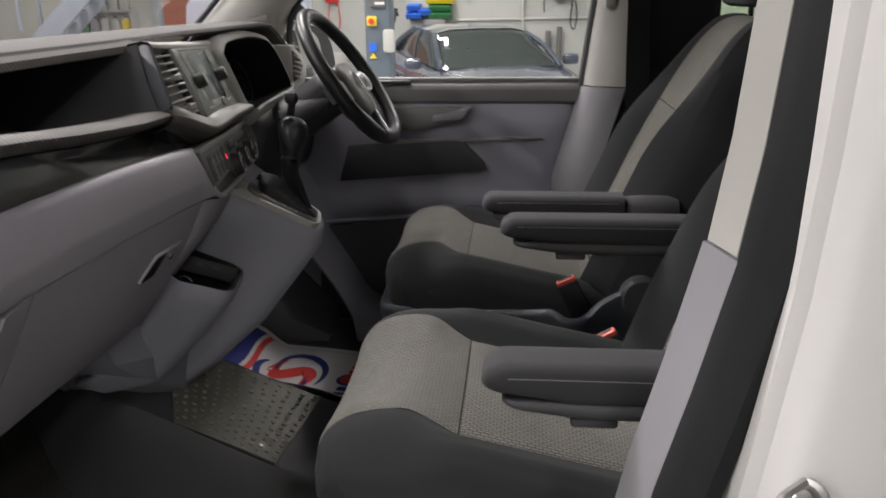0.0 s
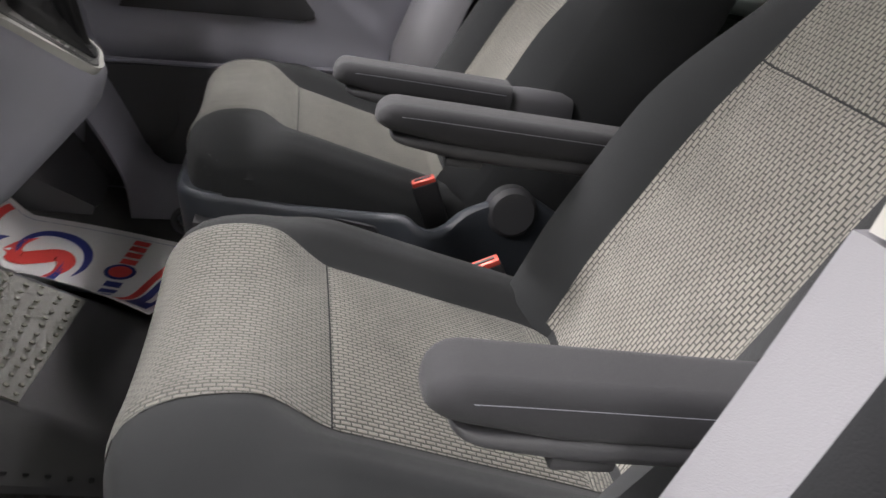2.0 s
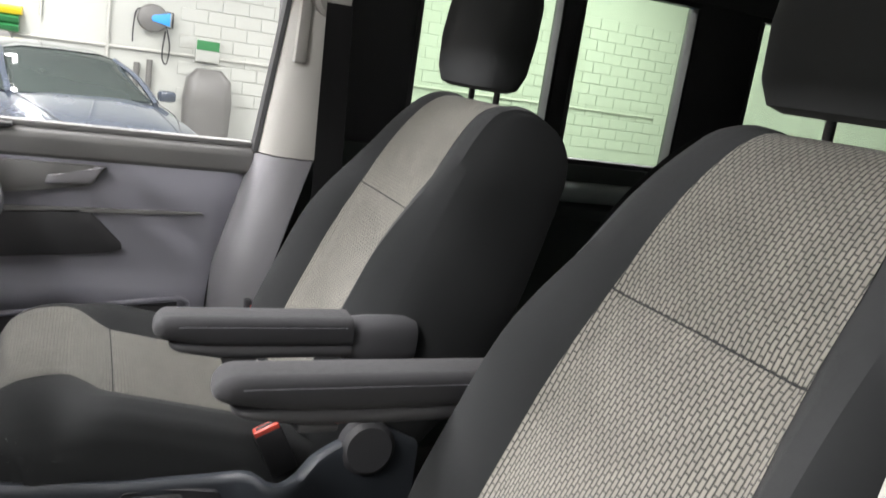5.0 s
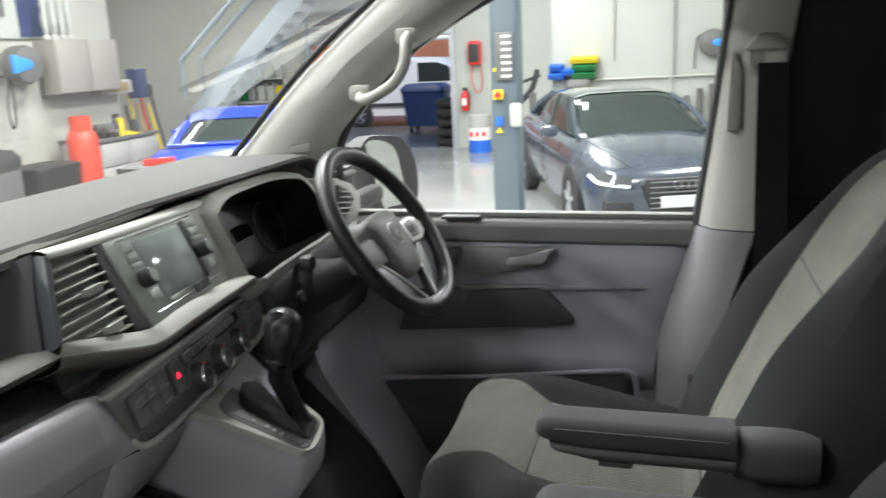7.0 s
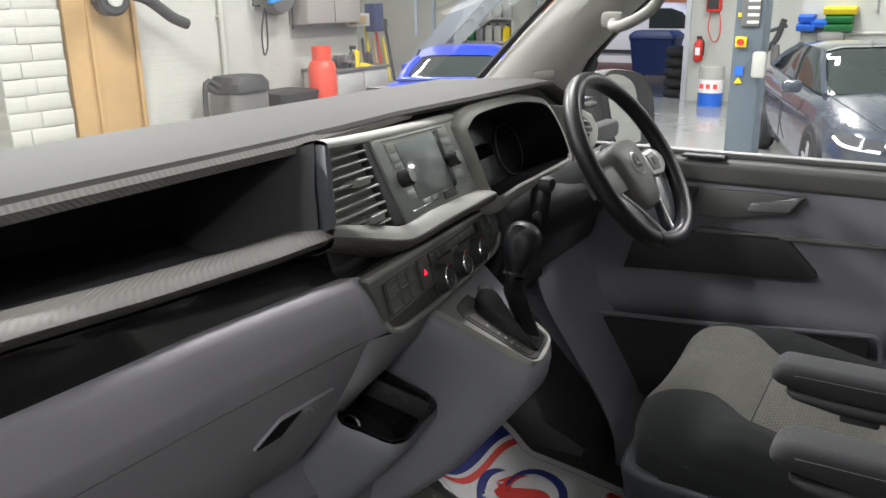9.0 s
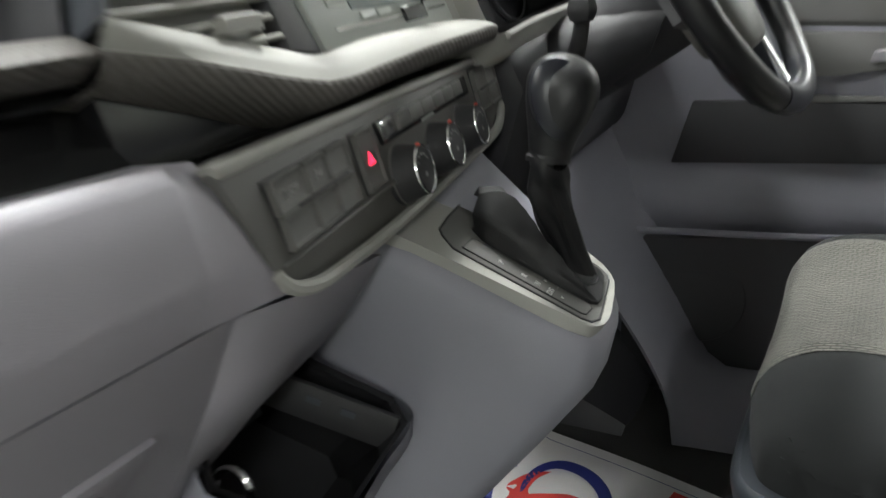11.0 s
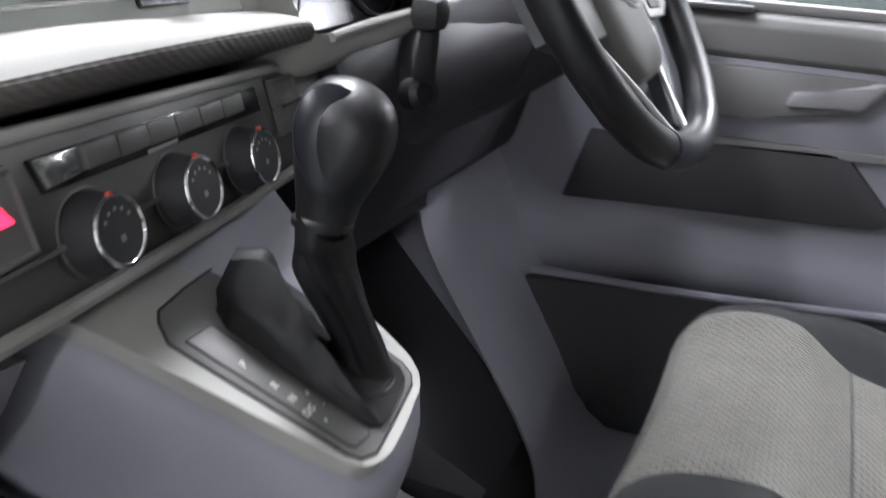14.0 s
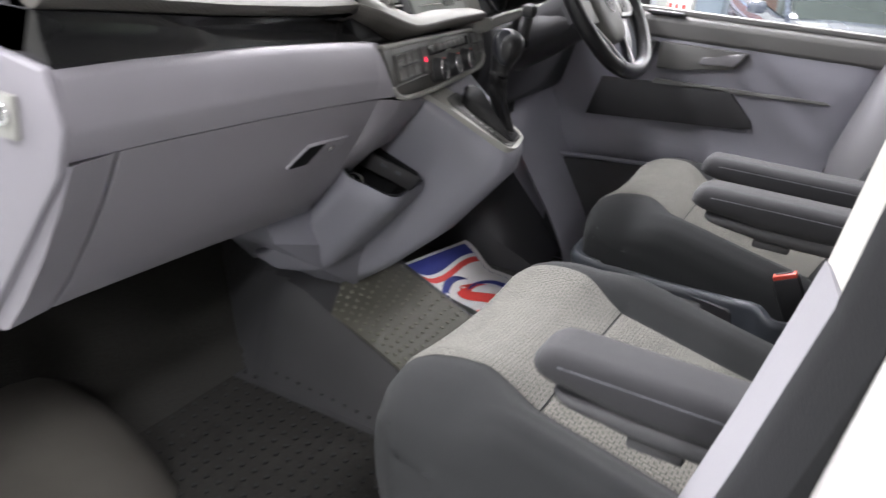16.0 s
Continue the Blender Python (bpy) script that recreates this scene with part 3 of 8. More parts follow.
def door_rear(z):
    return 0.276 + 0.075 * max(0, min(1, (z - 0.95) / 0.33)) ** 1.3


panel_rows = []
for z in zs:
    xr = door_rear(z)
    panel_rows.append([(-0.62 + (xr + 0.62) * k / 30, door_y(0, z) + (0.012 if k == 30 else 0), z) for k in range(31)])
dpart("door_panel", ribbon(panel_rows, 0, -0.03), M_DOOR, "grey moulded lower door panel")
dpart("door_top", prism([(2.37, 1.243), (2.327, 1.243), (2.318, 1.252), (2.314, 1.285), (2.32, 1.297), (2.332, 1.303), (2.37, 1.303)], "x", -0.62, 0.352, 0.003), M_DOORTOP, "dark door top trim")
dpart("window_seal_strip", box(-0.05, 2.345, 1.309, 0.8, 0.03, 0.012, 0.003), M_DOORTOP)
dpart("crease_shadow", prism([(-0.17, 1.128), (0.26, 1.147), (0.25, 1.153), (-0.16, 1.143)], "y", 2.318, 2.336, 0.002), M_DOORTOP)
# grab recess as a dark plate; its scoop is coloured paler as lit
dpart("pull_recess", prism([(-0.16, 1.238), (0.06, 1.238), (0.03, 1.195), (-0.10, 1.175), (-0.16, 1.17)], "y", 2.306, 2.325, 0.006), M_DOORTOP)
dpart("lit_pull_scoop", prism([(-0.055, 1.197), (0.03, 1.203), (0.055, 1.237), (0.04, 1.237), (0.0, 1.222), (-0.05, 1.215)], "y", 2.297, 2.325, 0.004), M_PILLAR_LOW, "pull handle scoop painted paler where it is lit")
dpart("switch_plate", box(-0.16, 2.318, 1.306, 0.09, 0.03, 0.008, 0.003), M_DARK, "dark window switches")
dpart("lever_plate", prism([(-0.215, 1.235), (-0.165, 1.235), (-0.185, 1.165), (-0.235, 1.165)], "y", 2.30, 2.33, 0.003), M_DARK)
# upper pocket: no hollow, a flat sheet coloured like its shaded inside
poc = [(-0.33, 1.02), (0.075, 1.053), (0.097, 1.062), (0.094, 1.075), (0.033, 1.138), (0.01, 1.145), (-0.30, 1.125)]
dpart("upper_pocket_shade", prism(poc, "y", 2.318, 2.331, 0.003), M_POCKET, "flat dark sheet for the shaded upper pocket")
dpart("door_edge_core", box(0.3, 2.40, 0.9, 0.36, 0.05, 0.8), M_DARK)
# lower pocket, again a flat sheet with the shade in its colour, and loudspeaker
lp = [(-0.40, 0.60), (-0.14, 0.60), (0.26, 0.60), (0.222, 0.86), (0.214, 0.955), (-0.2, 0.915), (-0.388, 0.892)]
dpart("lower_pocket_shade", prism(lp, "y", 2.284, 2.30, 0.004), M_POCKET, "flat dark sheet for the shaded lower pocket")
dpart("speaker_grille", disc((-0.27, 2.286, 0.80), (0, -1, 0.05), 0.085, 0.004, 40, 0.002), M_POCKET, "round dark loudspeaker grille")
dpart("pocket_rail", tube([(-0.40, 2.286, 0.905), (-0.1, 2.284, 0.93), (0.2, 2.284, 0.965), (0.235, 2.286, 0.955), (0.24, 2.288, 0.90)], 0.006, 24, 8), M_DOOR)
kick = [[(-0.50, 2.16, 1.08), (-0.468, 2.15, 0.97), (-0.39, 2.15, 0.85), (-0.325, 2.15, 0.755), (-0.28, 2.15, 0.67), (-0.264, 2.15, 0.59)],
        [(-0.48, 2.185, 1.08), (-0.445, 2.175, 0.97), (-0.362, 2.175, 0.85), (-0.292, 2.175, 0.74), (-0.243, 2.17, 0.65), (-0.225, 2.155, 0.59)],
        [(-0.47, 2.26, 1.08), (-0.42, 2.25, 0.95), (-0.31, 2.25, 0.79), (-0.245, 2.245, 0.685), (-0.19, 2.20, 0.665), (-0.15, 2.16, 0.59)],
        [(-0.46, 2.31, 1.08), (-0.40, 2.30, 0.945), (-0.30, 2.30, 0.775), (-0.235, 2.30, 0.672), (-0.16, 2.24, 0.662), (-0.09, 2.165, 0.59)],
        [(-0.45, 2.33, 1.08), (-0.385, 2.33, 0.945), (-0.28, 2.33, 0.77), (-0.2, 2.33, 0.68), (-0.05, 2.26, 0.66), (0.1, 2.17, 0.59)]]
dpart("kick_panel", ribbon(kick, 18, 0.012), M_DOOR, "grey kick panel before the door")
dg = dpart("door_glass", rows_mesh([[(-0.45, 2.34, 1.30), (0.36, 2.34, 1.30)], [(-0.43, 2.335, 1.50), (0.385, 2.33, 1.52)], [(-0.1, 2.31, 1.775), (0.41, 2.305, 1.75)], [(0.1, 2.30, 1.85), (0.42, 2.29, 1.86)]]), M_CLEAR, "clear door glass")
dg.visible_shadow = False

# small cover let into the foot of the A-pillar trim
CVF = frame_of((-0.5155, 2.2355, 1.4780), (0.962, 0.253, 0.10), (0.0, -0.17, 0.98))
cover = vpart("pillar_cover", local(prism([(-0.030, -0.0085), (0.027, -0.0115), (0.029, 0.0105), (-0.020, 0.0085)], "z", -0.006, 0.0022, 0.0012), CVF), M_PILLAR, "small cover let into the pillar trim")
vpart("cover_groove", local(tube([(-0.030, -0.0085, 0.001), (0.027, -0.0115, 0.001), (0.029, 0.0105, 0.001), (-0.020, 0.0085, 0.001), (-0.030, -0.0085, 0.001)], 0.0008, 0, 6), CVF), M_DARK)

# door mirror outside the far glass
mirror = thing("door_mirror", "black door mirror outside the driver's window", "mirror", (-0.5, 2.62, 1.3))
MF = frame_of((-0.55, 2.70, 1.34), (0.2419, 0.9703, 0), (0, 0, 1))
shell = spline([(u, v, 0) for u, v in ((-0.012, 0.085), (0.036, 0.110), (0.126, 0.104), (0.208, 0.086), (0.265, 0.036), (0.288, -0.022), (0.292, -0.074), (0.270, -0.125), (0.165, -0.134), (0.080, -0.126), (0.036, -0.06), (-0.012, 0.085))], 48)[:-1]
glass_m = [V(u, v, 0) for u, v in ((0.010, 0.088), (0.036, 0.098), (0.104, 0.089), (0.163, 0.056), (0.192, -0.014), (0.214, -0.098), (0.203, -0.114), (0.114, -0.110), (0.082, -0.100))]
gm = spline([*glass_m, glass_m[0]], 48)[:-1]
mc = V(0.14, -0.01, 0)
at_thing(mirror, "mirror_shell", local(rows_mesh([[mc + (p - mc) * s + V(0, 0, d) for p in shell] for s, d in ((0.5, -0.11), (0.8, -0.09), (0.97, -0.04), (1.0, -0.005), (0.985, 0.006))], wrap=True, caps=True), MF), M_BLACK, "black mirror housing")
gc = V(0.112, 0.0, 0)
at_thing(mirror, "mirror_face", local(rows_mesh([[gc + (p - gc) * s + V(0, 0, d) for p in gm] for s, d in ((1.0, 0.005), (1.0, 0.0085), (0.02, 0.0085))], wrap=True), MF), M_MIRROR, "mirror glass")
at_thing(mirror, "mirror_arm", box(-0.5, 2.52, 1.30, 0.05, 0.3, 0.05, 0.015), M_BLACK)


# ---- dashboard ----
dash = thing("dashboard", "grey and black plastic dashboard with open tray and glovebox", "dashboard", (-0.6, MID, FLOOR))


def hpart(name, bm, material, label="", parent=None, **k):
    return at_thing(dash, name, bm, material, label, parent, **k)


def smooth(a, b, t):
    t = max(0.0, min(1.0, (t - a) / (b - a)))
    return t * t * (3 - 2 * t)


ys = [0.68, 0.72, 0.8, 0.95, 1.1, 1.25, 1.4, 1.55, 1.7, 1.8, 1.9, 2.0, 2.08, 2.15, 2.2, 2.25, 2.3, 2.36, 2.42]
top = []
for y in ys:
    f = -0.075 * smooth(2.12, 2.36, y) - 0.02 * smooth(0.8, 0.66, y) - 0.002 * smooth(1.5, 1.9, y)
    fx = 0.02 * smooth(1.3, 1.6, y)
    top.append([(-1.08, y, 1.40), (-0.9, y, 1.440), (-0.72, y, 1.470 + 0.4 * f), (-0.6, y, 1.479 + f), (-0.53, y, 1.482 + f), (-0.47 - fx, y, 1.482 + f), (-0.436 - fx, y, 1.478 + f), (-0.431 - fx, y, 1.472 + f), (-0.436 - fx, y, 1.466 + f), (-0.48 - fx, y, 1.464 + f)])
hpart("dash_top", rows_mesh(top), M_TOP, "grained grey dash top")


def yline(pts):
    return spline(pts, 24)


def strip(name, sections, material, label="", **k):
    """A moulding swept along the width: sections are (y, [(x, z), ...])."""
    rows = [[(x, y, z) for x, z in pts] for y, pts in sections]
    return hpart(name, rows_mesh(rows, wrap=True, caps=True), material, label, **k)


# thin textured rail under the shelf, tray and lower rail on the passenger's side
strip("upper_rail", [(0.70, [(-0.424, 1.474), (-0.415, 1.468), (-0.416, 1.458), (-0.43, 1.455), (-0.47, 1.46)]), (1.27, [(-0.43, 1.474), (-0.421, 1.468), (-0.422, 1.458), (-0.435, 1.455), (-0.475, 1.46)]), (1.60, [(-0.462, 1.478), (-0.455, 1.47), (-0.456, 1.462), (-0.47, 1.46), (-0.5, 1.465)])], M_RAIL, "textured grey rail")
tray = []
for y, ox, oz in ((0.73, 0.03, 0.02), (0.76, 0.03, 0.02), (1.2, -0.01, -0.008), (1.26, -0.012, -0.012)):
    tray.append([(-0.45, y, 1.458), (-0.60, y, 1.455), (-0.63, y, 1.43), (-0.62, y, 1.36 + oz), (-0.5, y, 1.345 + oz), (-0.365 + ox, y, 1.350 + oz), (-0.348 + ox, y, 1.372 + oz)])
hpart("open_tray", ribbon(tray, 0, 0.004), M_TRAY, "dark open tray")
strip("tray_end", [(0.70, [(-0.44, 1.46), (-0.62, 1.46), (-0.62, 1.34), (-0.33, 1.36), (-0.315, 1.40)]), (0.735, [(-0.44, 1.46), (-0.62, 1.46), (-0.62, 1.34), (-0.33, 1.36), (-0.315, 1.40)])], M_TRAY)
CHK = [[(-0.412, 1.306, 1.468), (-0.390, 1.275, 1.42), (-0.362, 1.246, 1.368), (-0.36, 1.246, 1.35)], [(-0.424, 1.288, 1.462), (-0.436, 1.245, 1.405), (-0.455, 1.200, 1.352), (-0.452, 1.19, 1.335)], [(-0.45, 1.28, 1.462), (-0.48, 1.235, 1.40), (-0.505, 1.185, 1.346), (-0.50, 1.18, 1.33)], [(-0.63, 1.30, 1.462), (-0.63, 1.26, 1.40), (-0.63, 1.22, 1.345), (-0.63, 1.2, 1.33)]]
hpart("tray_cheek", ribbon(CHK, 0, 0.004), M_TRAY, "dark angled cheek of the tray")
# ridge of the lower rail: y, x, z
LOW = [(0.70, -0.293, 1.416), (0.84, -0.307, 1.4012), (0.95, -0.318, 1.3885), (1.05, -0.3275, 1.3795), (1.142, -0.3349, 1.3722), (1.20, -0.3395, 1.3695), (1.249, -0.3425, 1.3678)]
strip("lower_rail", [(y, [(x - 0.06, z + 0.003), (x - 0.024, z + 0.0058), (x - 0.0185, z + 0.0062), (x - 0.004, z + 0.0022), (x, z - 0.0006), (x - 0.0015, z - 0.0035), (x - 0.013, z - 0.0130), (x - 0.020, z - 0.0160), (x - 0.05, z - 0.016)]) for y, x, z in LOW], M_RAIL, "textured pale grey rail")
strip("gloss_band", [(y, [(x - 0.015, z - 0.017), (x - 0.013 - 0.004 * q, 0.45 * z + 0.55 * (1.336 - 0.062 * (y - 1))), (-0.318 - 0.075 * (y - 1), 1.332 - 0.072 * (y - 1)), (-0.325 - 0.075 * (y - 1), 1.318 - 0.072 * (y - 1)), (-0.40, 1.31 - 0.07 * (y - 1)), (-0.40, z - 0.018)]) for q, (y, x, z) in enumerate(LOW)], M_GLOSS, "gloss black band")
strip("gloss_band_end", [(1.25, [(-0.359, 1.352), (-0.352, 1.330), (-0.345, 1.306), (-0.40, 1.29), (-0.41, 1.35)]), (1.45, [(-0.386, 1.325), (-0.385, 1.31), (-0.388, 1.29), (-0.42, 1.28), (-0.42, 1.325)])], M_GLOSS)

# lower dash and glovebox lid
GY = [(0.70, 0.012, 0.012), (0.80, 0.008, 0.01), (1.0, 0.0, 0.0), (1.15, -0.010, -0.012), (1.25, -0.0157, -0.0205)]
strip("lower_dash", [(y, [(-0.322 + a, 1.335 + b), (-0.305 + a, 1.336 + b), (-0.297 + a, 1.327 + b), (-0.2872 + a, 1.2850 + b), (-0.2872 + a, 1.2780 + b), (-0.300 + a, 1.250 + b), (-0.36 + a, 1.255 + b), (-0.37 + a, 1.33 + b)]) for y, a, b in GY], M_LOWER, "grey lower dash moulding", sharp=60)
def lid(y, a, b):
    return [(-0.3003 + a, 1.2490 + b), (-0.330 + a, 1.19 + b), (-0.362 + a, 1.135 + b), (-0.402 + a, 1.075 + b), (-0.440 + a, 1.027 + b), (-0.47 + a, 1.018 + b), (-0.52 + a, 1.03 + b), (-0.40 + a, 1.22 + b)]


GL = [(0.765, 0.0095, 0.0107), (0.80, 0.008, 0.01), (1.0, 0.0, 0.0), (1.15, -0.010, -0.012), (1.275, -0.017, -0.023)]
strip("glovebox_lid", [(y, lid(y, a, b)) for y, a, b in GL], M_LOWER, "grey glovebox lid")
strip("dash_end_cap", [(0.70, lid(0, 0.02, 0.012)), (0.757, lid(0, 0.012, 0.012))], M_LOWER)
strip("lower_dash_inner", [(1.277, lid(0, -0.0172, -0.0232)), (1.34, [(-0.316, 1.214), (-0.342, 1.165), (-0.376, 1.115), (-0.41, 1.075), (-0.44, 1.05), (-0.48, 1.045), (-0.53, 1.06), (-0.41, 1.2)]), (1.44, [(-0.332, 1.196), (-0.355, 1.16), (-0.395, 1.11), (-0.435, 1.08), (-0.46, 1.06), (-0.50, 1.05), (-0.54, 1.06), (-0.42, 1.19)])], M_LOWER, sharp=85)
GM = frame_of((-0.3502, 1.165, 1.158), (-0.055, 1, -0.07), (0.5, 0, 0.86))
lat = prism([(-0.065, -0.018), (0.045, -0.018), (0.065, 0.022), (-0.04, 0.022)], "z", -0.012, 0.0030, 0.0008)
lat.transform(GM)
latch = hpart("glovebox_latch", lat, M_LOWER, "grey glovebox latch plate")
# finger recess: a black plate lies on the latch in place of shade
lr = prism([(-0.064, -0.0165), (-0.020, -0.0165), (-0.002, 0.020), (-0.041, 0.020)], "z", -0.002, 0.0046, 0.0005)
lr.transform(GM)
hpart("latch_recess_shade", lr, M_VOID, "black plate for the shade in the finger recess", latch)
lk = disc((0.022, 0.008, 0.003), (0, 0, 1), 0.006, 0.004, 16, 0.001)
lk.transform(GM)
hpart("lock", lk, M_CHROME, "chrome lock", latch)
# key switch on the dash's end
ks = box(-0.345, 0.685, 1.30, 0.03, 0.008, 0.045, 0.004)
es = hpart("end_switch", ks, M_STACK, "small key switch on the end cap")
hpart("key_barrel", disc((-0.345, 0.682, 1.303), (0, -1, 0), 0.011, 0.005, 24, 0.001), M_CHROME, "chrome key barrel", es)
hpart("key_slot", box(-0.345, 0.6765, 1.303, 0.003, 0.001, 0.012), M_VOID, "", es)
box_end = prism([(-0.292, 1.352), (-0.272, 1.30), (-0.288, 1.25), (-0.452, 1.030), (-0.62, 1.04), (-0.62, 1.36), (-0.38, 1.362)], "y", 0.688, 0.702, 0.005)
hpart("end_panel", box_end, M_LOWER, "grey end panel")
hpart("dash_core", box(-0.76, 1.84, 1.21, 0.36, 1.08, 0.38), M_DARK)
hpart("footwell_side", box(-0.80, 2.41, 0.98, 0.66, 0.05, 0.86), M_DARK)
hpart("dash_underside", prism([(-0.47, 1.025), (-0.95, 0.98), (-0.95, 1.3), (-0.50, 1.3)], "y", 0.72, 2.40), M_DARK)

# centre stack: vents and radio, turned a little towards the driver
U = Vector((-0.165, 0.985, -0.03)).normalized()
SF = frame_of((-0.385, 1.44, 1.40), U, (-0.38, -0.06, 0.92))


stack = hpart("centre_housing", local(prism([(-0.126, 0.072), (-0.184, -0.030), (-0.03, -0.074), (0.33, -0.092), (0.345, -0.088), (0.32, 0.064), (0.30, 0.068)], "z", -0.16, -0.014, 0.003), SF), M_STACK, "grey centre stack housing")


def spart(name, bm, material, label="", parent=None, **k):
    return hpart(name, local(bm, SF), material, label, parent or stack, **k)


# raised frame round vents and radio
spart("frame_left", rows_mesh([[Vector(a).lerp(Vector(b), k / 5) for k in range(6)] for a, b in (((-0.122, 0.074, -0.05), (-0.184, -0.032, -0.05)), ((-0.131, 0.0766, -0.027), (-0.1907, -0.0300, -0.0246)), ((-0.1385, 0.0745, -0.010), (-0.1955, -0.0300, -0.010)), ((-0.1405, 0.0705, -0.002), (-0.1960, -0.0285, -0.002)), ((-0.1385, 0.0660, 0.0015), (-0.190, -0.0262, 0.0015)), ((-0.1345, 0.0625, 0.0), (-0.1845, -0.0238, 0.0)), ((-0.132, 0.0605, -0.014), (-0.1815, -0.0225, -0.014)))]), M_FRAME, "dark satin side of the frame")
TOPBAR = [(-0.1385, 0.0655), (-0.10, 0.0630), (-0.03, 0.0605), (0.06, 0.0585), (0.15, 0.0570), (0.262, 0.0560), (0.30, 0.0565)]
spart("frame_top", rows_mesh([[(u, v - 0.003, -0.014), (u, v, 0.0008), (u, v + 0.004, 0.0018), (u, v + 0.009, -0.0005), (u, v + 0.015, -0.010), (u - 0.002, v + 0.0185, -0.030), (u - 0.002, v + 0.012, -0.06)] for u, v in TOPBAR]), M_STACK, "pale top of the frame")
# ledge under vents and radio: its upper edge and its nose
LEDGE = [(-0.190, -0.0262, 0.001), (-0.135, -0.0400, 0.001), (-0.060, -0.0588, 0.001), (-0.020, -0.0675, 0.001), (0.06, -0.0655, 0.001), (0.13, -0.0670, 0.001), (0.22, -0.0700, 0.001), (0.29, -0.074, 0.001), (0.325, -0.080, -0.004)]
NOSE = [(-0.1975, -0.0388, -0.0042), (-0.1414, -0.0572, 0.006), (-0.062, -0.0812, 0.010), (-0.0213, -0.0882, 0.013), (0.0585, -0.0880, 0.017), (0.135, -0.0880, 0.021), (0.2165, -0.0888, 0.024), (0.30, -0.0905, 0.024), (0.332, -0.0965, 0.010)]
led = list(zip(spline(LEDGE, 40), spline(NOSE, 40)))
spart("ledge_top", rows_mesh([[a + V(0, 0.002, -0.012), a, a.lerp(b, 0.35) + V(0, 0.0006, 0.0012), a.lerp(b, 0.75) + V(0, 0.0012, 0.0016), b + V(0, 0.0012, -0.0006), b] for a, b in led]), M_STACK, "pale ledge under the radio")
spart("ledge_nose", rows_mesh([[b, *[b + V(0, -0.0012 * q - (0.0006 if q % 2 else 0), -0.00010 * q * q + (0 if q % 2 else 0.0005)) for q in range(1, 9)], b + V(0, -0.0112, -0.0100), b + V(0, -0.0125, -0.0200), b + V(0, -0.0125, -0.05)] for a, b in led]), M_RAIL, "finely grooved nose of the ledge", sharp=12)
vent = spart("air_vent", prism([(-0.133, 0.062), (-0.183, -0.0225), (-0.030, -0.062), (-0.028, 0.0595)], "z", -0.045, -0.030, 0.0), M_BLACK, "dark air vents with slats")
LOUVRE = Matrix.Rotation(radians(12), 4, "X")
for k in range(9):
    v = 0.0525 - 0.0125 * k
    ul = -0.133 - 0.05 * (0.062 - v) / 0.0845 if v > -0.0225 else -0.183 + (-0.0225 - v) * 3.75
    ur = -0.044 - 0.006 * (k % 2) if v > -0.04 else -0.047
    spart("slat", box((ul + ur) / 2, v, -0.012, ur - ul, 0.0036, 0.024, 0.0014, 1, m=Matrix.Translation((0, v, -0.014)) @ LOUVRE @ Matrix.Translation((0, -v, 0.014))), M_STACK, "", vent)
for u, v in ((-0.094, 0.0115), (-0.094, -0.0400)):
    m_ = Matrix.Translation((u, v, 0)) @ LOUVRE
    tab = rows_mesh([[(a * 0.0175, b * 0.0045 + 0.001 * (q == 2), c) for a, b in ((-1, -1), (1, -1), (1.06, 1), (-1.06, 1))] for q, c in enumerate((-0.02, -0.002, 0.004, 0.007))], wrap=True, caps=True)
    tb = spart("vent_tab", local(tab, m_), M_STACK, "grey slider tab", vent)
    spart("tab_groove", local(box(0, 0.0055, -0.001, 0.022, 0.0012, 0.010, 0.0004, 1), m_), M_DARK, "", tb)
spart("divider", prism([(-0.046, 0.0595), (-0.046, -0.0605), (-0.0095, -0.0675), (-0.029, 0.0600)], "z", -0.03, -0.0015, 0.002), M_DARK, "dark divider beside the vents")
radio = spart("radio", prism([(-0.027, 0.0600), (-0.008, -0.0672), (0.2560, -0.0705), (0.2455, 0.0552)], "z", -0.03, 0.0012, 0.002), M_BEZEL, "satin grey radio with a dark screen")
spart("radio_trim", tube([(0.000, 0.0545, 0.0015), (0.232, 0.0500, 0.0015)], 0.0013, 0, 6), M_MIRRORISH, "bright edge along the radio", radio)
spart("radio_screen", prism([(0.038, 0.0460), (0.052, -0.0440), (0.190, -0.0480), (0.184, 0.0440)], "z", 0.0, 0.0026, 0.0006), M_SCREEN_SHEEN, "dark screen with its reflection painted grey", radio)
spart("screen_surround", prism([(0.184, 0.0455), (0.191, -0.0500), (0.2045, -0.0460), (0.1985, 0.0475)], "z", 0.0, 0.0034, 0.0008), M_GLOSS, "black edge of the screen", radio)
for k, (a, b) in enumerate(((0.0500, 0.0350), (0.0335, 0.0195), (0.0180, 0.0100), (-0.0235, -0.0400))):
    d = 0.0142 * (0.06 - (a + b) / 2) / 0.1
    spart("radio_key", prism([(0.004 + d, b), (0.033 + d, b), (0.033 + d, a), (0.004 + d, a)], "z", 0.0, 0.0030, 0.0010), M_BEZEL, "", radio)
    spart("radio_key", prism([(0.2035 + 0.3 * d, b - 0.001), (0.2370 + 0.6 * d, b - 0.002), (0.2365 + 0.6 * d, a - 0.002), (0.2030 + 0.3 * d, a - 0.001)], "z", 0.0, 0.0030, 0.0010), M_BEZEL, "", radio)
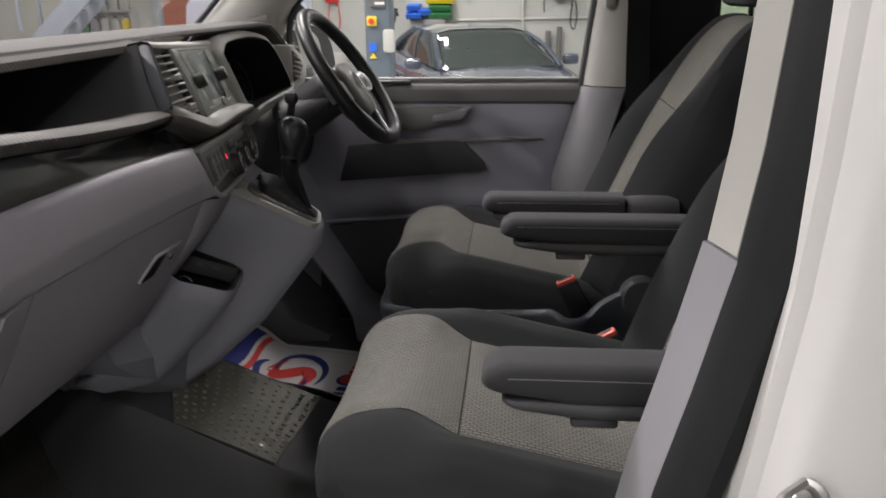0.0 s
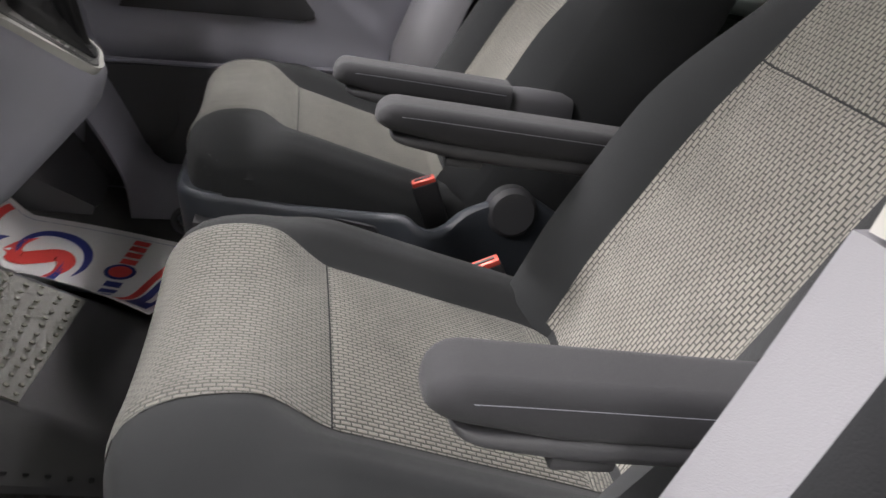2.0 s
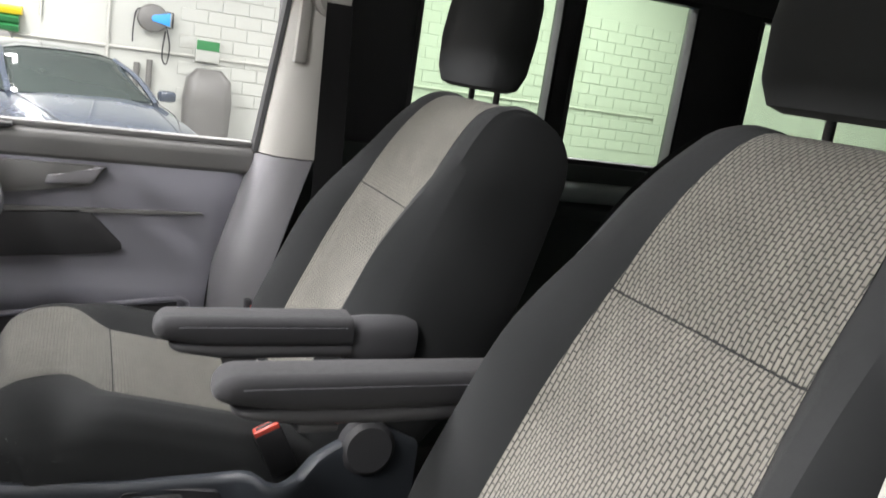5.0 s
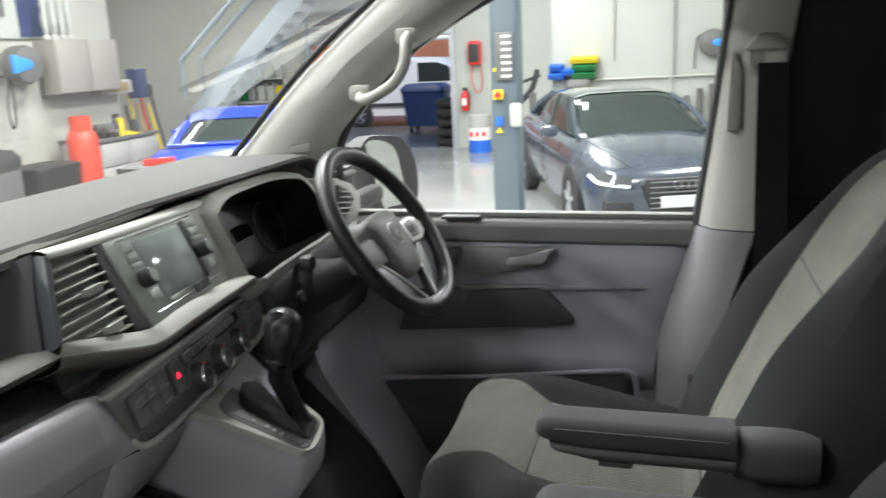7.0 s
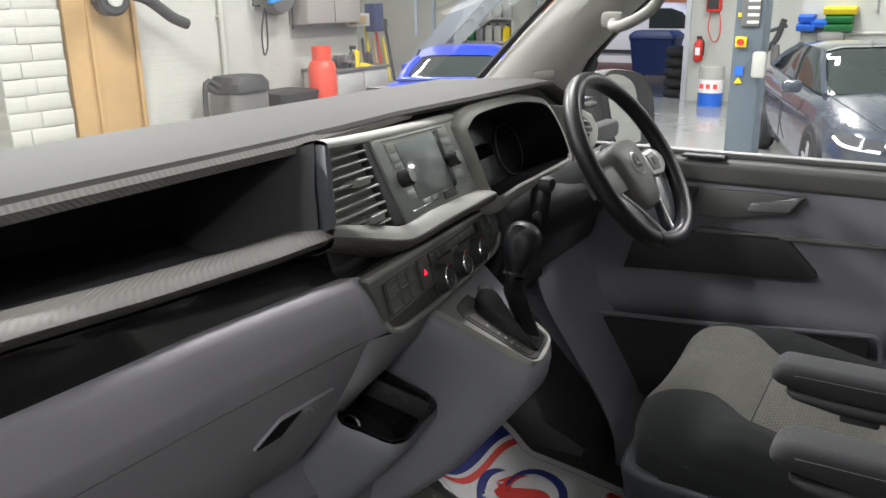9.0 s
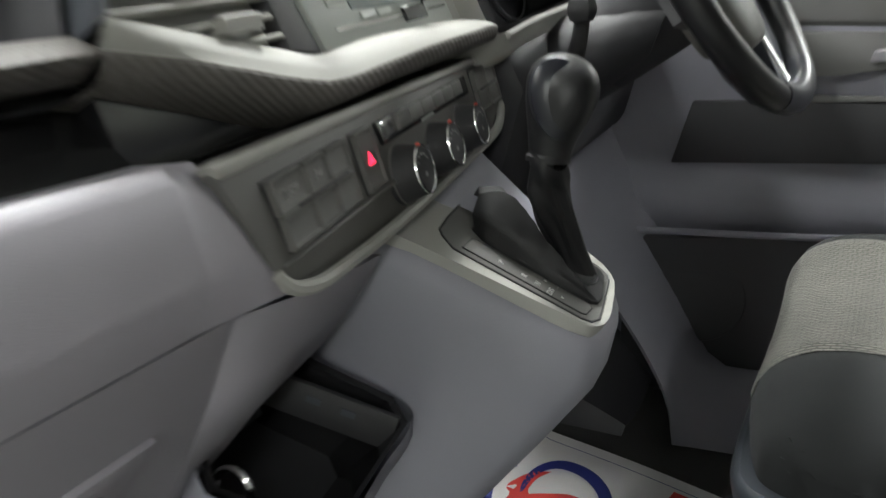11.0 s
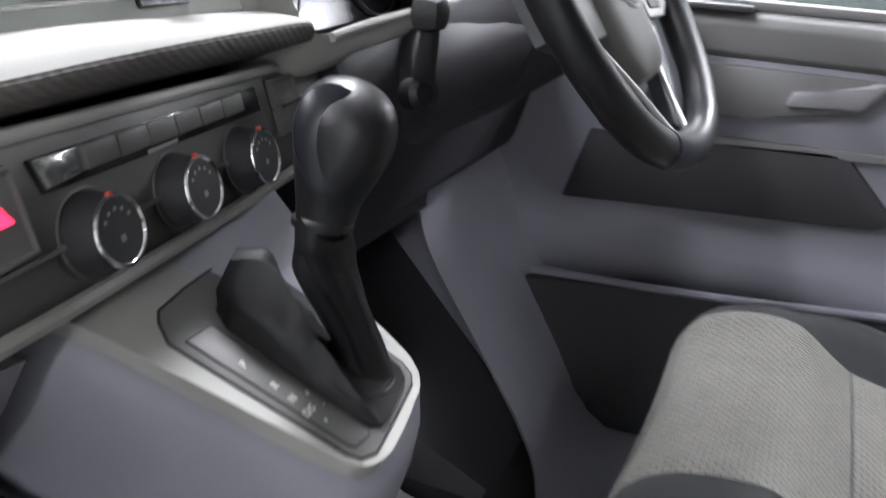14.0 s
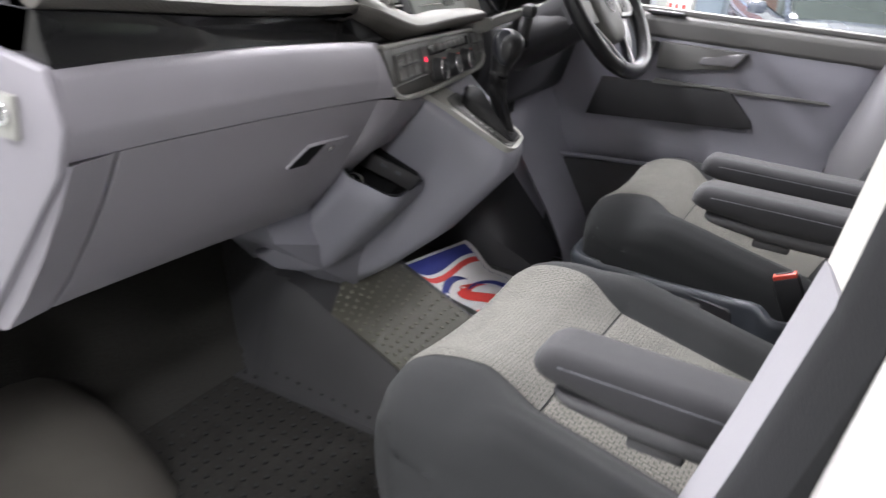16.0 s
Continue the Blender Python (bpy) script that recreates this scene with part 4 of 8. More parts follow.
for u, v in ((0.0210, -0.0060), (0.2120, -0.0060)):
    kb = disc((u, v, 0.0), (0, 0, 1), 0.0130, 0.020, 28, 0.003)
    kn = spart("radio_knob", kb, M_BLACK, "black radio knob", radio)
    spart("knob_face", disc((u, v, 0.0195), (0, 0, 1), 0.0098, 0.0012, 24, 0.0004), M_BEZEL, "satin face of the knob", kn)
spart("radio_slot", tube([(0.016, -0.0555, 0.0018), (0.243, -0.0555, 0.0018)], 0.0014, 0, 6), M_MIRRORISH, "bright edge under the screen", radio)
spart("radio_key", box(0.165, -0.0560, 0.0018, 0.050, 0.0125, 0.004, 0.001, 1), M_GLOSS, "gloss black flap", radio)
for u in (0.075, 0.105):
    spart("radio_key", box(u, -0.0500, 0.0018, 0.026, 0.0070, 0.0026, 0.001, 1), M_BEZEL, "", radio)
spart("housing_flank", prism([(0.2475, 0.0560), (0.2580, -0.0715), (0.33, -0.0870), (0.335, 0.055)], "z", -0.05, -0.001, 0.0015), M_STACK, "pale flank beside the instruments")

# corner of the lower dash running up to the switch panel
e0, e1 = [(-0.338, 1.3145), (-0.321, 1.3155), (-0.313, 1.3065), (-0.3030, 1.2645), (-0.3030, 1.2575), (-0.316, 1.2295)], (V(-0.326, 1.274, 1.311), V(-0.308, 1.318, 1.226))
hpart("dash_corner", rows_mesh([[(x, 1.249, z) for x, z in e0], [V(x, 1.249, z).lerp(e1[0].lerp(e1[1], k / 5), 0.5) for k, (x, z) in enumerate(e0)], [e1[0].lerp(e1[1], k / 5) for k in range(6)]]), M_LOWER, sharp=70)
# switch panel with heater knobs: a flat face, a hollow chin below it and a pale lip
PF = frame_of((-0.3437, 1.4718, 1.2602), (-0.1853, 0.9826, -0.0129), (-0.2512, -0.0347, 0.9673))
LIP = [(-0.172, -0.020), (-0.166, -0.029), (-0.156, -0.0365), (-0.140, -0.042), (-0.12, -0.0455), (-0.06, -0.0495), (0.0, -0.0515), (0.1, -0.053), (0.2, -0.0535), (0.28, -0.0525), (0.312, -0.047), (0.332, -0.034), (0.343, -0.012), (0.345, 0.012), (0.343, 0.026)]
panel = hpart("switch_panel", local(prism([(-0.1983, 0.046), *LIP], "z", -0.12, -0.011, 0.002), PF), M_PANEL, "dark grey heater and switch panel")
for a, b in ((LIP[:6], "pale lip under the panel"), (LIP[5:], "")):
    hpart("panel_lip", local(tube([(u, v, -0.004) for u, v in a], 0.0048, 40, 8), PF), M_STACK, b, panel)


def ppart(name, bm, material, label="", parent=None):
    return hpart(name, local(bm, PF), material, label, parent or panel)


def dished(cx, cy, cz, sx, sy, sz, dip=0.0022):
    """A switch key with a raised rim round a dished face."""
    top = cz + sz / 2
    loops = ((0.0, cz - sz / 2, 0.0016), (0.0, top - 0.0006, 0.0016), (0.0007, top, 0.0014), (0.0020, top - 0.0001, 0.0013), (0.0036, top - dip * 0.8, 0.0012), (0.0075, top - dip, 0.001))
    return rows_mesh([[(cx + a, cy + b, z) for a, b in rounded(sx - 2 * g, sy - 2 * g, r, 3)] for g, z, r in ((g * 0.8, z, r) for g, z, r in loops)], wrap=True, caps=True)


ppart("panel_face", prism([(-0.1965, 0.044), (-0.1725, -0.0195), (-0.165, -0.0215), (0.322, -0.0225), (0.336, -0.012), (0.338, 0.0265)], "z", -0.02, 0.0, 0.0012), M_PANEL)
ppart("panel_chin", ribbon([[(-0.168, -0.0208, -0.0012), (0.0, -0.0212, -0.0012), (0.326, -0.0222, -0.0012)], [(-0.166, -0.026, -0.0035), (0.0, -0.031, -0.0050), (0.328, -0.030, -0.0050)], [(-0.158, -0.034, -0.0080), (0.0, -0.0505, -0.0095), (0.30, -0.050, -0.0095)]], 24, 0.003), M_PANEL, "hollow chin below the switches")
ppart("panel_ridge", prism([(-0.166, -0.0192), (0.0, -0.0196), (0.325, -0.0208), (0.325, -0.0236), (0.0, -0.0226), (-0.166, -0.0218)], "z", -0.004, 0.0022, 0.001), M_PANEL)
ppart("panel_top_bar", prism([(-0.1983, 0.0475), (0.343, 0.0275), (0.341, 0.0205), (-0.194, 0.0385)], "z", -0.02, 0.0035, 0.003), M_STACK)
block = ppart("switch_block", prism([(-0.1615, 0.0275), (-0.1565, -0.0165), (-0.0585, -0.0180), (-0.0595, 0.0265)], "z", -0.01, 0.0008, 0.0006), M_BLACK, "six blank switches")
for x0_, x1_ in ((-0.1590, -0.1200), (-0.1193, -0.0905), (-0.0898, -0.0608)):
    for j in range(2):
        cx_ = (x0_ + x1_) / 2 + (0.0012 if j and x0_ < -0.15 else 0)
        ppart("switch", dished(cx_, 0.0158 - 0.0211 * j, 0.0014, x1_ - x0_ - (0.002 if x0_ < -0.15 else 0), 0.0206, 0.008), M_PANEL, "", block)
ppart("switch_bar", box(-0.104, 0.0058, 0.0052, 0.070, 0.0020, 0.0022, 0.001, 1), M_BLACK, "", block)
for u, txt, sz in ((-0.1385, "(A)OFF", 0.0062), (-0.1065, "P", 0.0078)):
    words(txt, sz, PF @ Matrix.Translation((u, 0.0155, 0.0036)), M_ICON, block)
ppart("parking_mark", prism([(-0.1025, 0.0135), (-0.0995, 0.0135), (-0.0995, 0.0185)], "z", 0.003, 0.0038), M_ICON, "", block)
hz = ppart("hazard_switch", prism([(-0.0465, 0.0262), (-0.0460, -0.0185), (-0.0150, -0.0190), (-0.0155, 0.0255)], "z", -0.01, 0.0008, 0.0006), M_BLACK, "hazard switch with a red triangle")
ppart("hazard_key", dished(-0.0308, 0.0036, 0.0014, 0.0285, 0.0420, 0.008), M_PANEL, "", hz)
tri_ = [(-0.0338, 0.0002), (-0.0238, 0.0002), (-0.0288, 0.0088)]
ppart("hazard_triangle", prism(tri_, "z", 0.0026, 0.0038), M_HAZARD, "red triangle", hz)
ks_ = ppart("key_strip", prism([(-0.0040, 0.0240), (0.0, 0.0062), (0.2215, 0.0015), (0.2205, 0.0192)], "z", -0.01, 0.0022, 0.0012), M_GLOSS, "gloss strip of heater keys")
for k in range(6):
    ppart("heater_key", box(0.0430 + 0.0273 * k, 0.0162 - 0.00058 * k, 0.0035, 0.0268, 0.0125, 0.006, 0.0015), M_PANEL, "", ks_)
ppart("heater_key", prism([(-0.0020, 0.0232), (0.0015, 0.0080), (0.0290, 0.0095), (0.0288, 0.0226)], "z", 0.0, 0.0040, 0.0012), M_MIRRORISH, "polished heater key", ks_)
ppart("strip_lamp", box(0.098, 0.0058, 0.0024, 0.030, 0.0022, 0.0008), M_BEZEL, "", ks_)
for u, v in ((0.0231, -0.0216), (0.1029, -0.0227), (0.1829, -0.0242)):
    kn = ppart("heater_knob", disc((u, v, -0.004), (0, 0, 1), 0.0236, 0.0215, 40, 0.003, r2=0.0190), M_BLACK, "black heater knob with a chrome ring")
    for rr_, zz_, th_ in ((0.0181, 0.0180, 0.0013), (0.0238, 0.0005, 0.0008)):
        ppart("knob_ring", tube([(u + rr_ * math.cos(a), v + rr_ * math.sin(a), zz_) for a in (2 * math.pi * q / 16 for q in range(16))], th_, 40, 6, closed=True), M_CHROME if zz_ > 0.01 else M_PANEL, "chrome ring" if zz_ > 0.01 else "", kn)
    ppart("knob_face", disc((u, v, 0.0170), (0, 0, 1), 0.0172, 0.0010, 32), M_DARK, "", kn)
    ppart("knob_pointer", box(u, v + 0.0190, 0.0178, 0.0045, 0.0030, 0.0028, 0.0008, 1), M_RED, "red pointer", kn)
    for q in range(5):
        a = radians(35 + 27 * q)
        ppart("knob_mark", box(u + 0.0115 * math.cos(a), v + 0.0115 * math.sin(a), 0.0182, 0.0018, 0.0018, 0.0005), M_ICON, "", kn)
    ppart("knob_mark", box(u, v - 0.004, 0.0182, 0.0034, 0.0034, 0.0005), M_ICON, "", kn)
blk2 = ppart("switch_block", prism([(0.2365, 0.0215), (0.2395, -0.0230), (0.3170, -0.0235), (0.3180, 0.0195)], "z", -0.01, 0.0008, 0.0006), M_BLACK, "blank switches beside the wheel")
for j in range(2):
    for i in range(2):
        ppart("switch", dished(0.2585 + 0.0385 * i, 0.0095 - 0.0213 * j - 0.001 * i, 0.0014, 0.0380, 0.0206, 0.008), M_PANEL, "", blk2)
ppart("switch_bar", box(0.278, -0.0013, 0.0052, 0.060, 0.0020, 0.0022, 0.001, 1), M_BLACK, "", blk2)

# instrument cluster in its dark bowl
CF = frame_of((-0.43, 1.95, 1.38), (-0.02, 1, 0), (-0.35, 0, 0.94))
bowl = [(-0.213, 0.045), (-0.155, 0.0660), (0.0, 0.0690), (0.10, 0.0580), (0.145, 0.0430), (0.172, 0.0), (0.180, -0.050), (0.165, -0.0730), (0.02, -0.0790), (-0.09, -0.0820), (-0.165, -0.0860), (-0.198, -0.0720), (-0.207, -0.01)]
bl3 = spline([(u, v, 0) for u, v in [*bowl, bowl[0]]], 60)[:-1]
cl = hpart("instrument_bowl", local(rows_mesh([[(p.x * s, p.y * s + dv, d) for p in bl3] for s, dv, d in ((1.0, 0, 0.010), (0.985, 0, 0.004), (0.96, 0, -0.03), (0.90, -0.002, -0.09), (0.5, 0, -0.10))], wrap=True), CF), M_VOID, "dark instrument bowl")
hpart("instrument_rim", local(rows_mesh([[(p.x * s, p.y * s2, d) for p in bl3] for s, s2, d in ((0.994, 0.988, 0.006), (1.004, 1.01, 0.0112), (1.03, 1.06, 0.0105), (1.10, 1.22, 0.006), (1.14, 1.30, -0.004), (1.16, 1.32, -0.05))], wrap=True), CF), M_STACK, "grey surround of the instrument bowl", cl)
hpart("instrument_lip", local(tube([(0.175, -0.066, 0.012), (0.15, -0.0775, 0.013), (0.02, -0.0815, 0.013), (-0.09, -0.0845, 0.013), (-0.168, -0.0895, 0.013)], 0.0042, 30, 8), CF), M_STACK, "pale lip under the instruments", cl)
hpart("instrument_face", local(rows_mesh([[(p.x * s, p.y * s, -0.088) for p in bl3] for s in (0.90, 0.2)], wrap=True, caps=False), CF), M_GLOSS, "dark instrument glass", cl)
for u in (-0.1, 0.1):
    hpart("dial_ring", local(tube([(u + 0.055 * math.cos(a), -0.015 + 0.055 * math.sin(a), -0.084) for a in (2 * math.pi * q / 16 for q in range(16))], 0.0014, 40, 6, closed=True), CF), M_DARK, "", cl)
# vent beside the driver's window
dv = hpart("driver_vent", prism([(2.185, 1.417), (2.20, 1.415), (2.29, 1.388), (2.336, 1.352), (2.335, 1.322), (2.30, 1.295), (2.185, 1.29)], "x", -0.53, -0.412, 0.008), M_STACK, "grey corner vent")
hpart("vent_mouth", prism([(2.192, 1.401), (2.20, 1.400), (2.262, 1.376), (2.288, 1.352), (2.245, 1.327), (2.192, 1.320)], "x", -0.416, -0.4095, 0.001), M_BLACK, "", dv)
for k in range(5):
    hpart("slat", box(-0.409, 2.228, 1.336 + 0.0125 * k, 0.010, 0.082 - 0.014 * abs(k - 1.5), 0.004, 0.001, 1, m=Matrix.Translation((0, 2.19, 1.36)) @ Matrix.Rotation(radians(-10), 4, "X") @ Matrix.Translation((0, -2.19, -1.36))), M_STACK, "", dv)
hpart("driver_lower_dash", prism([(-0.40, 1.30), (-0.37, 1.24), (-0.42, 1.08), (-0.55, 1.02), (-0.75, 1.05), (-0.75, 1.20), (-0.43, 1.275)], "y", 1.80, 2.38, 0.02), M_COLUMN, "dark lower dash before the driver")
hpart("column_shroud", rows_mesh([[(c[0] + r * 0.75 * math.cos(a) * 0.5, c[1] + r * math.sin(a) * 1.05, c[2] + r * math.cos(a) * 0.85) for a in (2 * math.pi * k / 24 for k in range(24))] for c, r in (((-0.255, 1.99, 1.30), 0.075), ((-0.30, 1.99, 1.275), 0.085), ((-0.36, 1.99, 1.245), 0.095), ((-0.45, 1.99, 1.20), 0.11))], wrap=True, caps=True), M_COLUMN, "dark steering column shroud")

# ---- steering wheel ----
wheel = thing("steering_wheel", "black leather steering wheel with satin lower spokes", "steering wheel", (-0.2093, 1.9653, 1.3514))
WF = frame_of((-0.2093, 1.9653, 1.3514), (0.0197, 1, 0), (-0.5644, 0, 0.8255))


def wpart(name, bm, material, label="", parent=None):
    return at_thing(wheel, name, local(bm, WF), material, label, parent)


R = 0.1728
ring = []
for k in range(36):
    a = 2 * math.pi * k / 36
    u, v = R * math.cos(a), R * math.sin(a)
    if v < -0.128:
        v = -0.128 - 0.82 * (-0.128 - v)
    ring.append((u, v, 0))
wpart("rim", tube(ring, 0.0165, 90, 14, closed=True, flat=1.0), M_LEATHER, "black leather rim")
pad = [(-0.052, 0.041), (0.0, 0.045), (0.052, 0.041), (0.068, 0.026), (0.064, -0.02), (0.054, -0.070), (0.034, -0.092), (0.0, -0.095), (-0.034, -0.092), (-0.054, -0.070), (-0.064, -0.02), (-0.068, 0.026)]
pl_ = spline([(u, v, 0) for u, v in [*pad, pad[0]]], 48)[:-1]
hub = wpart("airbag_pad", rows_mesh([[(p.x * s, (p.y + 0.02) * s - 0.02, d) for p in pl_] for s, d in ((0.8, -0.055), (1.0, -0.035), (1.0, -0.010), (0.97, -0.003), (0.90, 0.0015), (0.6, 0.006), (0.2, 0.008))], wrap=True, caps=True), M_PADGREY, "grey airbag pad")
BV = -0.010
wpart("badge", disc((0, BV, 0.004), (0, 0, 1), 0.024, 0.006, 36, 0.002), M_SILVER, "round chrome badge", hub)
wpart("badge_ground", disc((0, BV, 0.0095), (0, 0, 1), 0.0205, 0.001, 32), M_DARK, "", hub)
bd = bmesh.new()
for s in (-1, 1):
    box(s * 0.0065, BV + 0.003, 0.0112, 0.0035, 0.026, 0.001, bm=bd)
box(0, BV - 0.001, 0.0112, 0.026, 0.0035, 0.001, bm=bd)
wpart("badge_bars", bd, M_CHROME, "", hub)
wpart("pad_marking", box(0.036, -0.063, 0.0030, 0.014, 0.0045, 0.0006), M_DARK, "", hub)
for s in (-1, 1):
    sp = wpart("side_spoke", rows_mesh([[(s * u, v + w, d), (s * u, v - w, d), (s * u, v - w, d - 0.02), (s * u, v + w, d - 0.02)] for u, v, w, d in ((0.055, -0.018, 0.026, -0.008), (0.11, -0.018, 0.028, -0.006), (0.150, -0.016, 0.024, -0.006), (0.166, -0.012, 0.020, -0.008))], wrap=True, caps=True), M_DARK, "dark side spoke")
    wpart("spoke_keys", prism([(s * 0.060, 0.004), (s * 0.064, -0.044), (s * 0.120, -0.047), (s * 0.146, -0.036), (s * 0.153, -0.018), (s * 0.140, -0.002), (s * 0.11, 0.006)], "z", -0.012, 0.001 if s > 0 else -0.005, 0.002), M_SILVER if s > 0 else M_PADGREY, "silver control keys" if s > 0 else "grey control keys", sp)
    if s > 0:
        wpart("key", prism([(s * 0.072, -0.003), (s * 0.074, -0.036), (s * 0.108, -0.038), (s * 0.122, -0.020), (s * 0.108, 0.0)], "z", 0.0, 0.0030, 0.001), M_PANEL, "dark grey keys", sp)
        wpart("key_centre", box(s * 0.094, -0.019, 0.0035, 0.016, 0.015, 0.003, 0.001, 1), M_DARK, "", sp)
    wpart("lower_spoke", prism([(s * 0.100, -0.036), (s * 0.052, -0.090), (s * 0.022, -0.142), (s * 0.040, -0.160), (s * 0.085, -0.142), (s * 0.122, -0.105), (s * 0.135, -0.045)], "z", -0.026, -0.010, 0.004), M_FRAME, "dark satin lower spoke")
    wpart("spoke_edge", tube([(s * 0.105, -0.034, -0.010), (s * 0.078, -0.060, -0.010), (s * 0.050, -0.092, -0.009), (s * 0.026, -0.140, -0.004), (s * 0.016, -0.151, -0.002), (0.0, -0.1545, -0.001)], 0.0029, 40, 8), M_SILVER, "thin bright spoke edge")
wpart("lower_insert", tube([(u, v, 0.0008) for u, v, w in ring[24:31]], 0.0169, 20, 14), M_SATIN, "satin lower insert")
wpart("hub_column", disc((0, 0, -0.16), (0, 0, 1), 0.055, 0.13, 28), M_COLUMN)
st = thing("column_stalk", "black column stalk beside the steering wheel", "stalk", (-0.3, 1.9, 1.31))
at_thing(st, "lever", tube([(-0.350, 1.890, 1.240), (-0.333, 1.850, 1.268), (-0.322, 1.834, 1.298), (-0.319, 1.830, 1.318)], 0.009, 14, 10, radii=(0.012, 0.008)), M_BLACK)
at_thing(st, "lever_tip", box(-0.319, 1.829, 1.322, 0.03, 0.032, 0.030, 0.012), M_BLACK)
st2 = thing("column_stalk", "black column stalk on the window side", "stalk", (-0.3, 2.08, 1.31))
at_thing(st2, "lever", tube([(-0.27, 2.03, 1.33), (-0.285, 2.10, 1.325), (-0.29, 2.15, 1.318)], 0.009, 12, 10, radii=(0.008, 0.014)), M_BLACK)
# no lock here: a dark disc added in place of the stalk's bent part
ig = thing("stalk_bend_disc", "black disc standing for the bend of the column stalk", "lock", (-0.33, 1.93, 1.2))
at_thing(ig, "barrel", disc((-0.345, 1.850, 1.248), (0.9, -0.35, 0.25), 0.015, 0.02, 24, 0.005), M_LEATHER)

# ---- gear console ----
con = thing("gear_console", "grey gear console with open cubby under the dash", "console", (-0.4, 1.5, FLOOR))


def cpart(name, bm, material, label="", parent=None, **k):
    return at_thing(con, name, bm, material, label, parent, **k)


cb = []
for (xr, zr, yl, yr, xf, zf), sl in zip(((-0.205, 1.106, 1.440, 1.640, -0.42, 1.235), (-0.199, 1.096, 1.434, 1.646, -0.43, 1.21), (-0.206, 1.06, 1.455, 1.650, -0.46, 1.15), (-0.242, 1.012, 1.468, 1.642, -0.50, 1.08), (-0.306, 0.93, 1.46, 1.627, -0.55, 0.99), (-0.40, 0.845, 1.45, 1.61, -0.62, 0.90), (-0.50, 0.77, 1.45, 1.60, -0.70, 0.80)), (0.098, 0.096, 0.064, 0.028, 0.010, 0.0, 0.0)):
    ym = (yl + sl + yr) / 2
    r = 0.02
    cb.append([(xf, yl, zf), (xf * 0.6 + xr * 0.4, yl + 0.40 * sl, zf * 0.6 + zr * 0.4), (xr - 2 * r, yl + 0.83 * sl, zr + (zf - zr) * 0.17), (xr - r * 0.7, yl + sl + 0.003, zr + 0.006), (xr, yl + sl + r, zr), (xr - 0.002, ym, zr), (xr - 0.010, yr - r - 0.01, zr), (xr - 0.026, yr, zr + 0.010), (xr - 3 * r, yr + 0.012, zr + (zf - zr) * 0.22), (xf, yr + 0.06, zf)])
cpart("console_body", rows_mesh(cb, wrap=True, caps=True), M_CONSOLE, "grey console body", sharp=60)
KF = frame_of((-0.2781, 1.5739, 1.1493), (0.8516, 0.1802, -0.4922), (-0.2058, 0.9786, 0.0022))
plate = [(-0.15, -0.099), (-0.076, -0.0790), (0.062, -0.0545), (0.0745, -0.0475), (0.0815, -0.032), (0.0835, -0.012), (0.0810, 0.048), (0.073, 0.064), (0.036, 0.078), (-0.076, 0.098), (-0.15, 0.110)]


def kpart(name, bm, material, label="", parent=None):
    return cpart(name, local(bm, KF), material, label, parent)


for _ in range(2):
    plate = [q for a, b in zip(plate, plate[1:] + plate[:1]) for q in ((0.75 * a[0] + 0.25 * b[0], 0.75 * a[1] + 0.25 * b[1]), (0.25 * a[0] + 0.75 * b[0], 0.25 * a[1] + 0.75 * b[1]))]
gp = kpart("gear_surround", prism(plate, "z", -0.010, 0.002, 0.005, seg=3), M_STACK, "pale grey gear surround")
GRV = [(-0.0722, -0.0108), (-0.0712, -0.0404), (-0.066, -0.0480), (-0.0535, -0.0572), (0.060, -0.0492), (0.0685, -0.0455), (0.0745, -0.034), (0.0745, 0.040), (0.071, 0.049), (0.062, 0.0545), (-0.058, 0.0550), (-0.066, 0.0500), (-0.070, 0.0413)]
kpart("gear_plate", prism(GRV, "z", -0.005, 0.0028, 0.0006), M_PANEL, "grey gear plate", gp)
kpart("gear_groove", tube([(u, v, 0.0022) for u, v in [*GRV, GRV[0]]], 0.0011, 0, 6), M_BLACK, "", gp)
STR = [(-0.0476, -0.0488), (-0.0452, -0.0275), (-0.0425, -0.0255), (0.0640, -0.0228), (0.0660, -0.0260), (0.0625, -0.0405), (0.0585, -0.0430)]
strip_ = kpart("gear_strip", prism(STR, "z", 0.002, 0.0038, 0.0008), M_PANEL, "grey gear position strip", gp)
kpart("strip_groove", tube([(u, v, 0.003) for u, v in [*STR, STR[0]]], 0.0008, 0, 6), M_BLACK, "", gp)
for u, v, txt, sz in ((-0.0155, -0.0386, "P", 0.0072), (0.0056, -0.0382, "R", 0.0072), (0.0181, -0.0386, "N", 0.0072), (0.0297, -0.0392, "D/S", 0.0072), (0.0231, -0.0277, "+", 0.0066), (0.0336, -0.0272, "-", 0.0066)):
    words(txt, sz, KF @ pose(u, v, 0.0041, 0, 0, 84), M_WORD, strip_)
kpart("arrow_mark", prism([(0.0392, -0.0390), (0.0392, -0.0362), (0.0420, -0.0376)], "z", 0.003, 0.0042), M_WORD, "", strip_)
# gear lever: leather boot, stem and knob
lever = thing("gear_lever", "black leather gear lever with pleated boot", "gear lever", (-0.262, 1.585, 1.16))


def gpart(name, bm, material, label="", parent=None):
    return at_thing(lever, name, bm, material, label, parent)


